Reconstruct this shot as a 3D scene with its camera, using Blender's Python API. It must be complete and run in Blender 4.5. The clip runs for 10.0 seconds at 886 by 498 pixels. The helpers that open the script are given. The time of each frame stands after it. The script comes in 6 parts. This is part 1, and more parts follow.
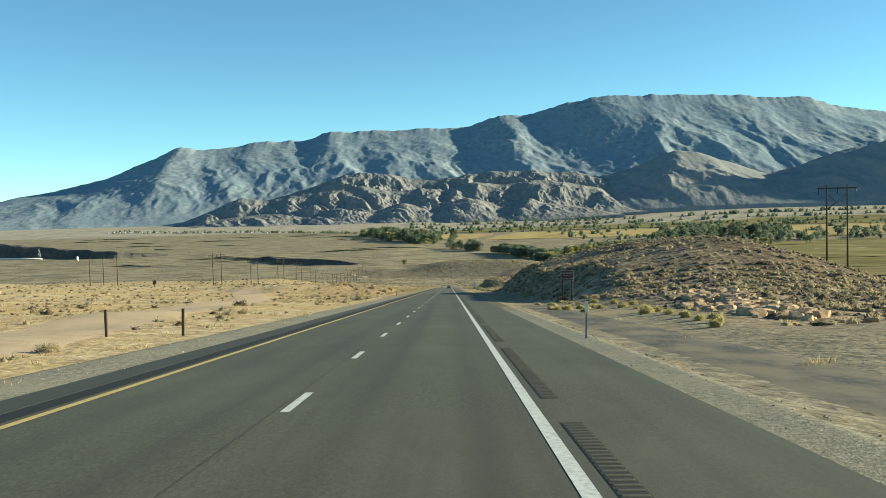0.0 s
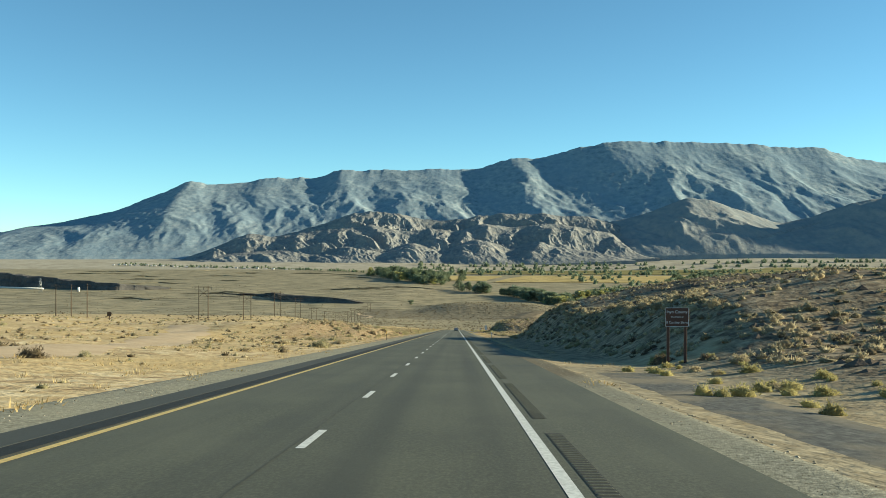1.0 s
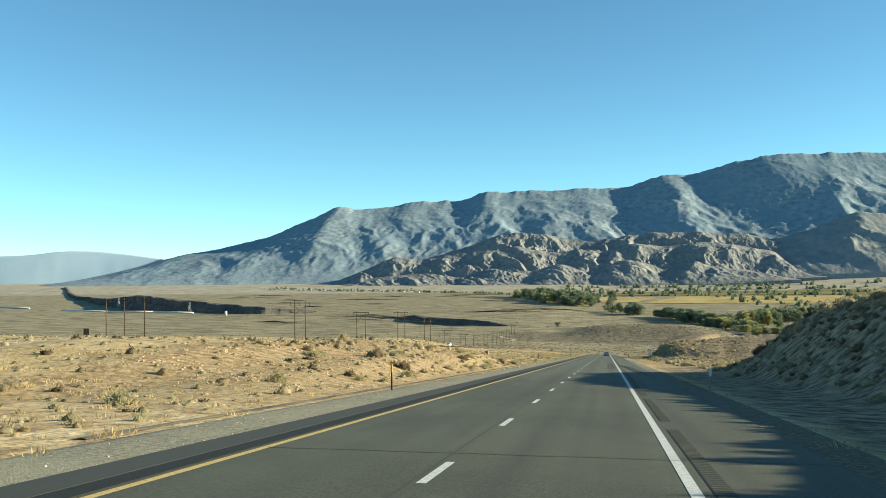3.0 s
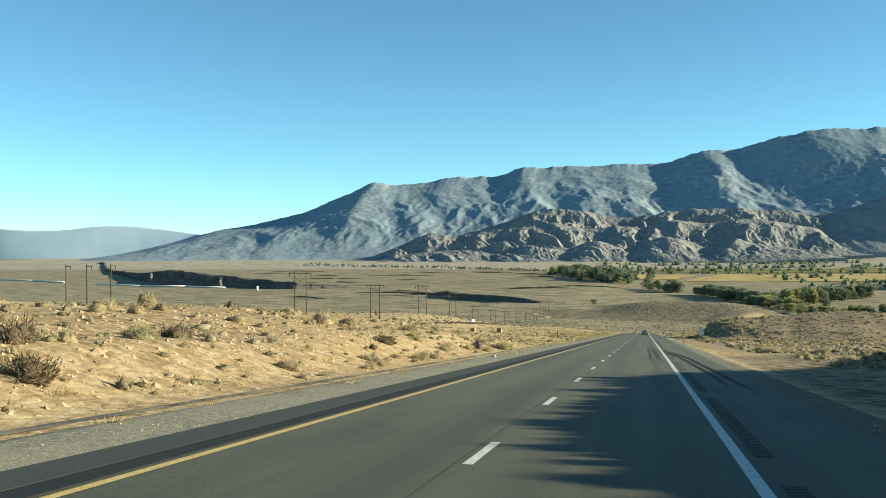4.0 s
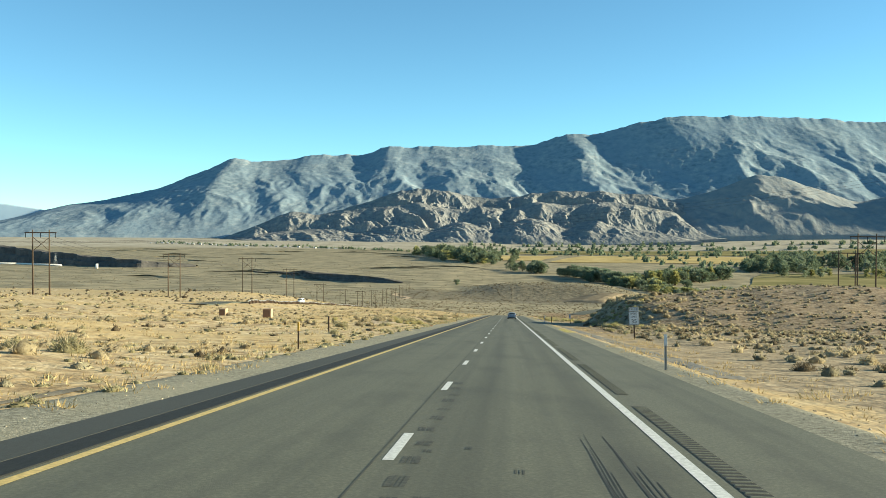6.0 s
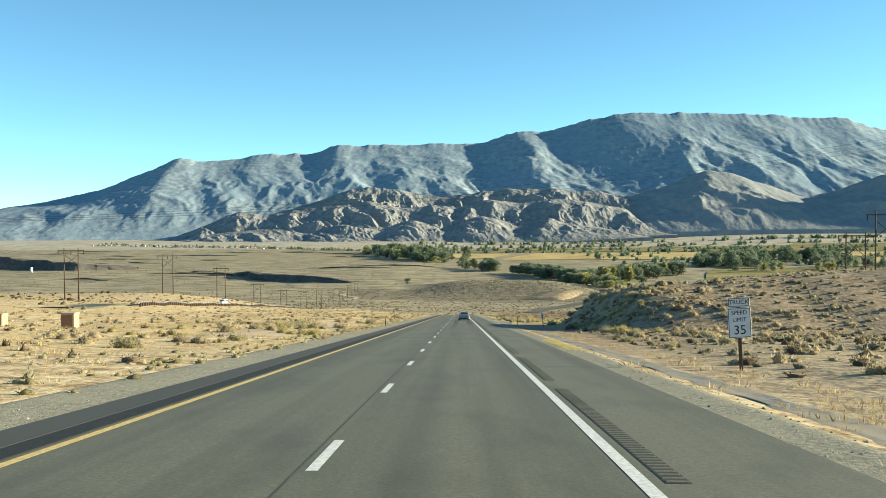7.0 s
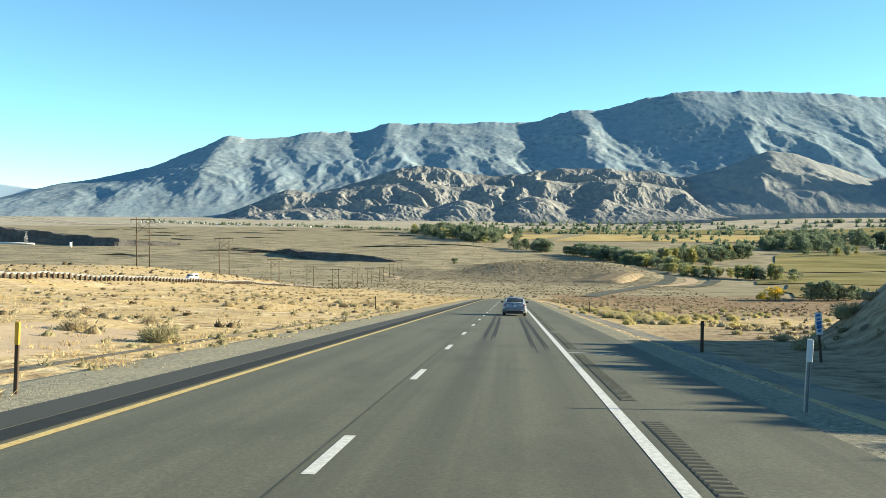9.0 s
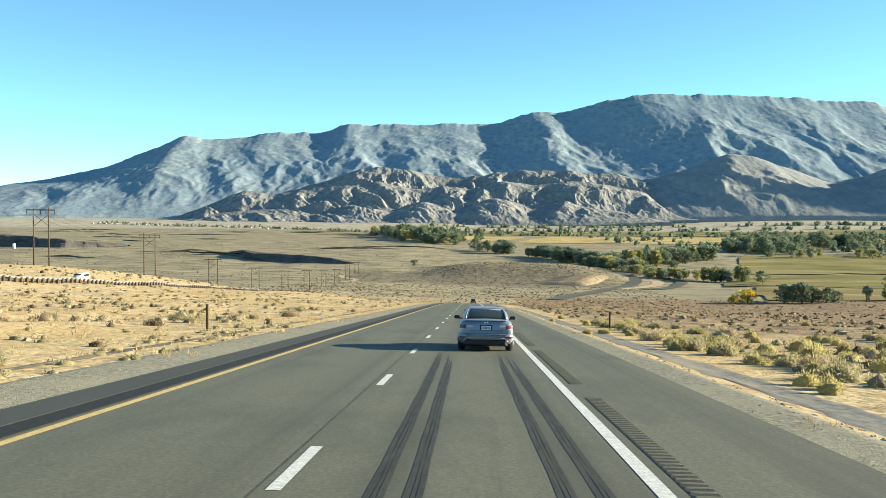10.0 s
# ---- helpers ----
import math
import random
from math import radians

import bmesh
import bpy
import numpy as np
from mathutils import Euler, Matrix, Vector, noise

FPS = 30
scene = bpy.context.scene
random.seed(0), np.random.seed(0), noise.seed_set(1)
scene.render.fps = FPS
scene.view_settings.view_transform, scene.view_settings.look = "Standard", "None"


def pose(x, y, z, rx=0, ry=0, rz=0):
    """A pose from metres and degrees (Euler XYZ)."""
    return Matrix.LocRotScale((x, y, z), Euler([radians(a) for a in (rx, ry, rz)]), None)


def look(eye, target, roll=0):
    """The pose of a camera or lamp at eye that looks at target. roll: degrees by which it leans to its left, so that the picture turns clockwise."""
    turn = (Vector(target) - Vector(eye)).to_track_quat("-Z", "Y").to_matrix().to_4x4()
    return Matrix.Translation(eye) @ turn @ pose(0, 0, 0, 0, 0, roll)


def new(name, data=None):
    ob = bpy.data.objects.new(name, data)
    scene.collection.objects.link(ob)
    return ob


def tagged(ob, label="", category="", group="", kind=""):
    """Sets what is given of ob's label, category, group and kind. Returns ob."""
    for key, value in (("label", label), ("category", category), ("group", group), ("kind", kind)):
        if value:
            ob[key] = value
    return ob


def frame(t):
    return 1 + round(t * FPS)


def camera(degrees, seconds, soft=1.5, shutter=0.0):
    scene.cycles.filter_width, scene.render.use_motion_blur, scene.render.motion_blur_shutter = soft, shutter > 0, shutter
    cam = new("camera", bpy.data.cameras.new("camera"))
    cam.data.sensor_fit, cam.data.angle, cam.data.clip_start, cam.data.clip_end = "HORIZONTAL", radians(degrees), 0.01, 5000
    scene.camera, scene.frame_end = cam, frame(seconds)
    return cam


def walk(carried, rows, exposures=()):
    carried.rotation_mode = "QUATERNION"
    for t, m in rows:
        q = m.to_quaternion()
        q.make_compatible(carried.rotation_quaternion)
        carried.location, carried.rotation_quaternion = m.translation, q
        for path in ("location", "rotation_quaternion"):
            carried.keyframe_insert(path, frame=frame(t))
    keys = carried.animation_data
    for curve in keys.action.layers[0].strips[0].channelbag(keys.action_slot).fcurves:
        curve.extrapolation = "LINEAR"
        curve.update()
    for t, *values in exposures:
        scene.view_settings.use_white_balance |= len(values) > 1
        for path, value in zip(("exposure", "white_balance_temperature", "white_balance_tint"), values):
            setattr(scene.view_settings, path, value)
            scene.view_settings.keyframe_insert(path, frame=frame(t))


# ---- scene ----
cam = camera(50.56, 10.0, 0.85)
PATH = [
    (0, (0.653, -13.297, 2.990), (0.07, 86.57, -2.15), -1.51),
    (0.5, (0.525, 5.819, 1.280), (1.00, 105.76, -2.13), -0.81),
    (1, (0.513, 25.175, -0.452), (-0.93, 125.16, -1.13), 0.11),
    (1.5, (0.423, 44.747, -2.203), (0.02, 144.74, -3.28), 0.01),
    (2, (0.474, 64.581, -3.978), (0.67, 164.58, -4.72), -0.88),
    (2.5, (0.609, 84.41, -5.755), (-5.70, 184.21, -5.63), -0.87),
    (3, (0.714, 103.968, -7.506), (-16.38, 202.48, -5.59), -0.67),
    (3.2, (0.672, 111.807, -8.207), (-18.20, 210.01, -7.56), -1.02),
    (4.3, (0.439, 154.925, -12.064), (-20.86, 252.63, -12.70), -0.26),
    (4.5, (0.396, 162.765, -12.765), (-21.08, 260.43, -13.52), -0.26),
    (5, (0.168, 182.454, -14.524), (-23.23, 279.67, -15.49), -0.51),
    (5.5, (-0.109, 202.022, -16.272), (-21.21, 299.75, -18.12), -0.11),
    (6, (-0.360, 221.634, -18.025), (-7.31, 321.36, -20.50), 0.34),
    (6.2, (-0.311, 229.517, -18.731), (-2.81, 329.44, -21.68), 0.34),
    (7.3, (-0.038, 272.878, -22.615), (-1.99, 372.84, -24.78), -0.38),
    (7.5, (0.011, 280.762, -23.321), (-2.12, 380.72, -25.30), -0.38),
    (8, (0.108, 300.522, -25.091), (-3.44, 400.40, -28.52), 0.30),
    (8.5, (0.130, 320.309, -26.862), (-3.98, 420.17, -30.27), 0.53),
    (9, (0.170, 340.071, -28.631), (-7.07, 439.71, -33.10), 0.28),
    (9.5, (0.094, 359.727, -30.389), (-5.17, 459.36, -37.09), 0.19),
    (10, (0.012, 379.333, -32.143), (-3.10, 479.20, -36.29), 0.42),
]
walk(cam, [(t, look(eye, target, roll)) for t, eye, target, roll in PATH],
     [(0, 1.16, 6500, -6), (1, 1.13, 6500, -6), (2.2, 1.24, 6500, -5), (3.2, 1.29, 6500, -5), (4.6, 1.2, 6500, -5), (5.5, 1.2, 6500, -5), (6.1, 1.44, 6500, -5), (6.5, 1.49, 6500, -4), (10, 1.66, 6500, 0)])


# ---- daylight: low warm sun from the right, clear sky ----
SUN_EL, SUN_AZ = 15.5, 7.5
to_sun = Vector((math.cos(radians(SUN_EL)) * math.cos(radians(SUN_AZ)), math.cos(radians(SUN_EL)) * math.sin(radians(SUN_AZ)), math.sin(radians(SUN_EL))))
world = bpy.data.worlds.new("sky")
scene.world = world
world.use_nodes = True
wn = world.node_tree.nodes
sky = wn.new("ShaderNodeTexSky")
sky.sky_type, sky.sun_disc = "NISHITA", False
sky.sun_elevation, sky.sun_rotation = radians(SUN_EL), radians(90 - SUN_AZ)
sky.altitude, sky.air_density, sky.dust_density, sky.ozone_density = 2500, 0.85, 0.0, 2.0
wn["Background"].inputs["Strength"].default_value = 0.086
tone = wn.new("ShaderNodeMix")
tone.data_type, tone.blend_type = "RGBA", "MULTIPLY"
tone.inputs[0].default_value = 1.0
tone.inputs[7].default_value = (0.75, 0.985, 0.98, 1)
world.node_tree.links.new(sky.outputs["Color"], tone.inputs[6])
world.node_tree.links.new(tone.outputs[2], wn["Background"].inputs["Color"])
sun = new("sun", bpy.data.lights.new("sun", "SUN"))
sun.data.energy, sun.data.angle, sun.data.color = 5.0, radians(0.53), (1.0, 0.86, 0.66)
sun.matrix_world = look(to_sun * 50, (0, 0, 0))

GRADE, CROSS = 0.0895, 0.012
WHITE_X, DASH_X, YELLOW_X = 1.80, -1.76, -5.27
ROAD_L, ROAD_R = -6.65, 4.40


# ---- materials ----
def mat(name, stops, scale=1.0, detail=6.0, rough=0.9, bump=0.0, bump_scale=None, second=None, second_scale=0.1, metal=0.0, coords="pos", stretch=(1, 1, 1), spec=0.3):
    """Noise between colours at two scales, with fine relief. second: (colour, how much) of large stains."""
    m = bpy.data.materials.new(name)
    m.use_nodes = True
    n, l = m.node_tree.nodes, m.node_tree.links
    b = n["Principled BSDF"]
    b.inputs["Roughness"].default_value, b.inputs["Metallic"].default_value = rough, metal
    b.inputs["Specular IOR Level"].default_value = spec
    if coords == "pos":
        src = n.new("ShaderNodeNewGeometry").outputs["Position"]
    else:
        src = n.new("ShaderNodeTexCoord").outputs["Object"]
    mp = n.new("ShaderNodeMapping")
    mp.inputs["Scale"].default_value = stretch
    l.new(src, mp.inputs["Vector"])
    t = n.new("ShaderNodeTexNoise")
    t.inputs["Scale"].default_value, t.inputs["Detail"].default_value, t.inputs["Roughness"].default_value = scale, detail, 0.65
    l.new(mp.outputs["Vector"], t.inputs["Vector"])
    r = n.new("ShaderNodeValToRGB")
    while len(r.color_ramp.elements) < len(stops):
        r.color_ramp.elements.new(0.5)
    for e, (p, c) in zip(r.color_ramp.elements, stops):
        e.position, e.color = p, (*c, 1)
    l.new(t.outputs["Fac"], r.inputs["Fac"])
    out = r.outputs["Color"]
    if second:
        t2 = n.new("ShaderNodeTexNoise")
        t2.inputs["Scale"].default_value, t2.inputs["Detail"].default_value = second_scale, 5
        l.new(mp.outputs["Vector"], t2.inputs["Vector"])
        mr = n.new("ShaderNodeMapRange")
        mr.inputs["From Min"].default_value, mr.inputs["From Max"].default_value = 0.42, 0.62
        mr.inputs["To Max"].default_value = second[1]
        l.new(t2.outputs["Fac"], mr.inputs["Value"])
        mx = n.new("ShaderNodeMix")
        mx.data_type = "RGBA"
        mx.inputs["B"].default_value = (*second[0], 1)
        for s in mx.inputs:
            if s.name == "B" and s.type == "RGBA":
                s.default_value = (*second[0], 1)
        l.new(mr.outputs["Result"], mx.inputs["Factor"])
        l.new(out, [s for s in mx.inputs if s.name == "A" and s.type == "RGBA"][0])
        out = [s for s in mx.outputs if s.type == "RGBA"][0]
    l.new(out, b.inputs["Base Color"])
    if bump:
        tb = n.new("ShaderNodeTexNoise")
        tb.inputs["Scale"].default_value, tb.inputs["Detail"].default_value = bump_scale or scale * 4, 4
        l.new(src, tb.inputs["Vector"])
        bp = n.new("ShaderNodeBump")
        bp.inputs["Strength"].default_value, bp.inputs["Distance"].default_value = min(bump, 1.0), 0.02 if bump_scale is None else 0.5 / bump_scale
        l.new(tb.outputs["Fac"], bp.inputs["Height"])
        l.new(bp.outputs["Normal"], b.inputs["Normal"])
    return m


def plain(name, colour, rough=0.6, metal=0.0, spec=0.5):
    """A plain surface with slight mottling."""
    c2 = tuple(v * 0.82 for v in colour)
    return mat(name, [(0.3, c2), (0.7, colour)], 3.0, rough=rough, metal=metal, coords="obj", spec=spec)


M_DIRT = mat("desert_soil", [(0.34, (0.21, 0.145, 0.08)), (0.47, (0.43, 0.315, 0.175)), (0.56, (0.53, 0.415, 0.245)), (0.68, (0.64, 0.525, 0.345))], 0.9, 12, 0.95, 0.55, 3.0, ((0.47, 0.34, 0.16), 0.7), 0.06, spec=0.1)


def cover(m, colours, y0, y1, scale):
    """Lets the plant cover of the valley floor take over down the slope, with a ragged edge."""
    n, l = m.node_tree.nodes, m.node_tree.links
    b = n["Principled BSDF"]
    old = b.inputs["Base Color"].links[0].from_socket
    g = n.new("ShaderNodeNewGeometry")
    xyz = n.new("ShaderNodeSeparateXYZ")
    l.new(g.outputs["Position"], xyz.inputs[0])
    t = n.new("ShaderNodeTexNoise")
    t.inputs["Scale"].default_value, t.inputs["Detail"].default_value = scale, 8
    l.new(g.outputs["Position"], t.inputs["Vector"])
    off = n.new("ShaderNodeMath")
    off.operation, off.inputs[1].default_value = "MULTIPLY_ADD", (y1 - y0) * 1.2
    l.new(t.outputs["Fac"], off.inputs[0])
    l.new(xyz.outputs["Y"], off.inputs[2])
    mr = n.new("ShaderNodeMapRange")
    mr.inputs["From Min"].default_value, mr.inputs["From Max"].default_value = y0 + 0.6 * (y1 - y0), y1 + 0.6 * (y1 - y0)
    l.new(off.outputs[0], mr.inputs["Value"])
    t2 = n.new("ShaderNodeTexNoise")
    t2.inputs["Scale"].default_value, t2.inputs["Detail"].default_value, t2.inputs["Roughness"].default_value = scale * 2.0, 12, 0.7
    # Stretched sideways so dark bands also paint in shade of small undulations.
    mp = n.new("ShaderNodeMapping")
    mp.inputs["Scale"].default_value = (0.4, 1.0, 1.0)
    l.new(g.outputs["Position"], mp.inputs[0])
    l.new(mp.outputs[0], t2.inputs["Vector"])
    r = n.new("ShaderNodeValToRGB")
    r.color_ramp.elements.new(0.5)
    for e, (p, c) in zip(r.color_ramp.elements, colours):
        e.position, e.color = p, (*c, 1)
    l.new(t2.outputs["Fac"], r.inputs["Fac"])
    mx = n.new("ShaderNodeMix")
    mx.data_type = "RGBA"
    l.new(mr.outputs["Result"], mx.inputs[0])
    l.new(old, mx.inputs[6])
    l.new(r.outputs["Color"], mx.inputs[7])
    l.new(mx.outputs[2], b.inputs["Base Color"])


cover(M_DIRT, [(0.36, (0.13, 0.115, 0.075)), (0.48, (0.245, 0.21, 0.135)), (0.62, (0.37, 0.31, 0.20))], 640, 1100, 0.03)


def region(m, colours, x0, x1, y0, y1, soft, scale, fade=26.0):
    """Another soil, in places painted shade, within a stretch of the plan, blending over a ragged edge."""
    n, l = m.node_tree.nodes, m.node_tree.links
    b = n["Principled BSDF"]
    old = b.inputs["Base Color"].links[0].from_socket
    g = n.new("ShaderNodeNewGeometry")
    t = n.new("ShaderNodeTexNoise")
    t.inputs["Scale"].default_value, t.inputs["Detail"].default_value, t.inputs["Roughness"].default_value = scale, 10, 0.7
    l.new(g.outputs["Position"], t.inputs["Vector"])
    w = n.new("ShaderNodeTexNoise")
    w.inputs["Scale"].default_value, w.inputs["Detail"].default_value = 0.7 / soft, 6
    l.new(g.outputs["Position"], w.inputs["Vector"])
    shift = n.new("ShaderNodeVectorMath")
    shift.operation = "MULTIPLY_ADD"
    shift.inputs[1].default_value = (soft * 3,) * 3
    l.new(w.outputs["Color"], shift.inputs[0])
    l.new(g.outputs["Position"], shift.inputs[2])
    xyz = n.new("ShaderNodeSeparateXYZ")
    l.new(shift.outputs[0], xyz.inputs[0])
    mask = None
    broad = n.new("ShaderNodeTexNoise")
    broad.inputs["Scale"].default_value, broad.inputs["Detail"].default_value = 0.018, 4
    l.new(g.outputs["Position"], broad.inputs["Vector"])
    drift = n.new("ShaderNodeVectorMath")
    drift.operation = "MULTIPLY_ADD"
    drift.inputs[1].default_value = (60.0,) * 3
    l.new(broad.outputs["Color"], drift.inputs[0])
    l.new(shift.outputs[0], drift.inputs[2])
    wide = n.new("ShaderNodeSeparateXYZ")
    l.new(drift.outputs[0], wide.inputs[0])
    for axis, a, far in (("X", x0, False), ("X", x1, True), ("Y", y0, False), ("Y", y1, True)):
        mr = n.new("ShaderNodeMapRange")
        edge = soft if (axis, far) == ("X", False) else fade
        a = a + 1.5 * soft + (0 if edge == soft else 30)
        mr.inputs["From Min"].default_value, mr.inputs["From Max"].default_value = a - edge / 2, a + edge / 2
        mr.inputs["To Min"].default_value, mr.inputs["To Max"].default_value = (1, 0) if far else (0, 1)
        l.new((xyz if edge == soft else wide).outputs[axis], mr.inputs["Value"])
        if mask is None:
            mask = mr.outputs["Result"]
        else:
            mu = n.new("ShaderNodeMath")
            mu.operation = "MULTIPLY"
            l.new(mask, mu.inputs[0])
            l.new(mr.outputs["Result"], mu.inputs[1])
            mask = mu.outputs[0]
    r = n.new("ShaderNodeValToRGB")
    while len(r.color_ramp.elements) < len(colours):
        r.color_ramp.elements.new(0.5)
    for e, (p, c) in zip(r.color_ramp.elements, colours):
        e.position, e.color = p, (*c, 1)
    l.new(t.outputs["Fac"], r.inputs["Fac"])
    mx = n.new("ShaderNodeMix")
    mx.data_type = "RGBA"
    l.new(mask, mx.inputs[0])
    l.new(old, mx.inputs[6])
    l.new(r.outputs["Color"], mx.inputs[7])
    l.new(mx.outputs[2], b.inputs["Base Color"])


region(M_DIRT, [(0.36, (0.13, 0.085, 0.05)), (0.5, (0.23, 0.16, 0.095)), (0.64, (0.35, 0.26, 0.16))], 30, 460, 450, 1090, 14, 0.25, 60.0)
region(M_DIRT, [(0.36, (0.13, 0.085, 0.05)), (0.5, (0.27, 0.19, 0.11)), (0.64, (0.39, 0.29, 0.175))], 10, 46, 432, 760, 5, 0.4)
region(M_DIRT, [(0.36, (0.105, 0.092, 0.066)), (0.5, (0.195, 0.172, 0.124)), (0.66, (0.32, 0.282, 0.205))], 4.9, 15, -80, 78, 1.5, 1.4)
region(M_DIRT, [(0.36, (0.095, 0.085, 0.06)), (0.5, (0.175, 0.15, 0.105)), (0.64, (0.27, 0.23, 0.155))], -140, 150, 1330, 1500, 16, 0.2, 50.0)
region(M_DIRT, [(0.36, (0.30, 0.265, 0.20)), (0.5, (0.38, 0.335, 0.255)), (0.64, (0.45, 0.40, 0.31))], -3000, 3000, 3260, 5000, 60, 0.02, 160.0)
HILL_SOIL_AND_SHADE = [(0.38, (0.085, 0.063, 0.042)), (0.47, (0.19, 0.142, 0.09)), (0.55, (0.30, 0.23, 0.145)), (0.66, (0.44, 0.345, 0.225))]
region(M_DIRT, HILL_SOIL_AND_SHADE, 13.0, 150, 22, 236, 2.5, 1.1)
# Dark soil colour over the apron also paints in the hill's shade.
region(M_DIRT, HILL_SOIL_AND_SHADE, 5.9, 40, 80, 205, 1.2, 1.1, 10.0)
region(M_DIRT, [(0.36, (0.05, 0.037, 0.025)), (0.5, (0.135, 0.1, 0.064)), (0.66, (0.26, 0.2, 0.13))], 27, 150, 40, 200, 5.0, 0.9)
region(M_DIRT, [(0.36, (0.17, 0.13, 0.085)), (0.5, (0.31, 0.24, 0.15)), (0.66, (0.46, 0.365, 0.24))], 6.6, 120, 215, 330, 2.0, 1.2)
region(M_DIRT, [(0.36, (0.15, 0.105, 0.065)), (0.5, (0.27, 0.2, 0.125)), (0.66, (0.41, 0.315, 0.205))], 6.6, 150, 312, 400, 2.0, 1.1)
region(M_DIRT, [(0.36, (0.16, 0.105, 0.055)), (0.5, (0.31, 0.22, 0.12)), (0.66, (0.47, 0.37, 0.235))], -22, -9.3, 120, 240, 2.0, 1.6)
M_GRAVEL = mat("verge_gravel", [(0.3, (0.115, 0.107, 0.08)), (0.5, (0.225, 0.21, 0.158)), (0.7, (0.38, 0.355, 0.275))], 9.0, 8, 0.95, 0.8, 25.0, ((0.29, 0.265, 0.19), 0.5), 0.4, spec=0.1)
# Verge gravel darkened beside the hill: its shade painted into the colour.
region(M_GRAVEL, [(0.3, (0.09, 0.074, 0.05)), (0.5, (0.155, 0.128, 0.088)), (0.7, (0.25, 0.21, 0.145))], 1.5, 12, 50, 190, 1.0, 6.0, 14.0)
M_SAND = mat("sandy_track", [(0.3, (0.40, 0.295, 0.185)), (0.7, (0.54, 0.42, 0.28))], 0.8, 8, 0.95, 0.3, 8.0, ((0.40, 0.30, 0.20), 0.5), 0.1, spec=0.1)
M_ASPHALT = mat("worn_asphalt", [(0.30, (0.046, 0.046, 0.031)), (0.5, (0.073, 0.073, 0.049)), (0.70, (0.120, 0.118, 0.080))], 22.0, 8, 0.8, 0.5, 90.0, ((0.100, 0.099, 0.067), 0.6), 0.30, stretch=(1, 0.45, 1), spec=0.35)


def wheel_paths(m, colour, amount):
    """Long streaks polished and darkened by tyres, broken up by blotches."""
    n, l = m.node_tree.nodes, m.node_tree.links
    b = n["Principled BSDF"]
    old = b.inputs["Base Color"].links[0].from_socket
    g = n.new("ShaderNodeNewGeometry")
    for stretch, scale, lo, hi in (((1, 0.012, 0), 0.9, 0.46, 0.66), ((1, 0.35, 0), 0.55, 0.50, 0.72)):
        mp = n.new("ShaderNodeMapping")
        mp.inputs["Scale"].default_value = stretch
        l.new(g.outputs["Position"], mp.inputs[0])
        t = n.new("ShaderNodeTexNoise")
        t.inputs["Scale"].default_value, t.inputs["Detail"].default_value, t.inputs["Roughness"].default_value = scale, 7, 0.62
        l.new(mp.outputs[0], t.inputs["Vector"])
        mr = n.new("ShaderNodeMapRange")
        mr.inputs["From Min"].default_value, mr.inputs["From Max"].default_value, mr.inputs["To Max"].default_value = lo, hi, amount
        l.new(t.outputs["Fac"], mr.inputs["Value"])
        mx = n.new("ShaderNodeMix")
        mx.data_type = "RGBA"
        mx.inputs[7].default_value = (*colour, 1)
        l.new(mr.outputs["Result"], mx.inputs[0])
        l.new(old, mx.inputs[6])
        old = mx.outputs[2]
    l.new(old, b.inputs["Base Color"])


def oil_bands(m, centres, half, amount):
    """Darker drip and tyre bands along each lane."""
    n, l = m.node_tree.nodes, m.node_tree.links
    b = n["Principled BSDF"]
    g = n.new("ShaderNodeNewGeometry")
    xyz = n.new("ShaderNodeSeparateXYZ")
    l.new(g.outputs["Position"], xyz.inputs[0])
    mp = n.new("ShaderNodeMapping")
    mp.inputs["Scale"].default_value = (1.5, 0.05, 0)
    l.new(g.outputs["Position"], mp.inputs[0])
    t = n.new("ShaderNodeTexNoise")
    t.inputs["Scale"].default_value, t.inputs["Detail"].default_value = 1.0, 8
    l.new(mp.outputs[0], t.inputs["Vector"])
    for c in centres:
        old = b.inputs["Base Color"].links[0].from_socket
        d = n.new("ShaderNodeMath")
        d.operation, d.inputs[1].default_value = "SUBTRACT", c
        l.new(xyz.outputs["X"], d.inputs[0])
        a = n.new("ShaderNodeMath")
        a.operation = "ABSOLUTE"
        l.new(d.outputs[0], a.inputs[0])
        mr = n.new("ShaderNodeMapRange")
        mr.interpolation_type = "SMOOTHSTEP"
        mr.inputs["From Min"].default_value, mr.inputs["From Max"].default_value = 0.0, half
        mr.inputs["To Min"].default_value, mr.inputs["To Max"].default_value = amount, 0.0
        l.new(a.outputs[0], mr.inputs["Value"])
        mu = n.new("ShaderNodeMath")
        mu.operation = "MULTIPLY"
        l.new(mr.outputs["Result"], mu.inputs[0])
        l.new(t.outputs["Fac"], mu.inputs[1])
        mx = n.new("ShaderNodeMix")
        mx.data_type = "RGBA"
        mx.inputs[7].default_value = (0.030, 0.030, 0.024, 1)
        l.new(mu.outputs[0], mx.inputs[0])
        l.new(old, mx.inputs[6])
        l.new(mx.outputs[2], b.inputs["Base Color"])


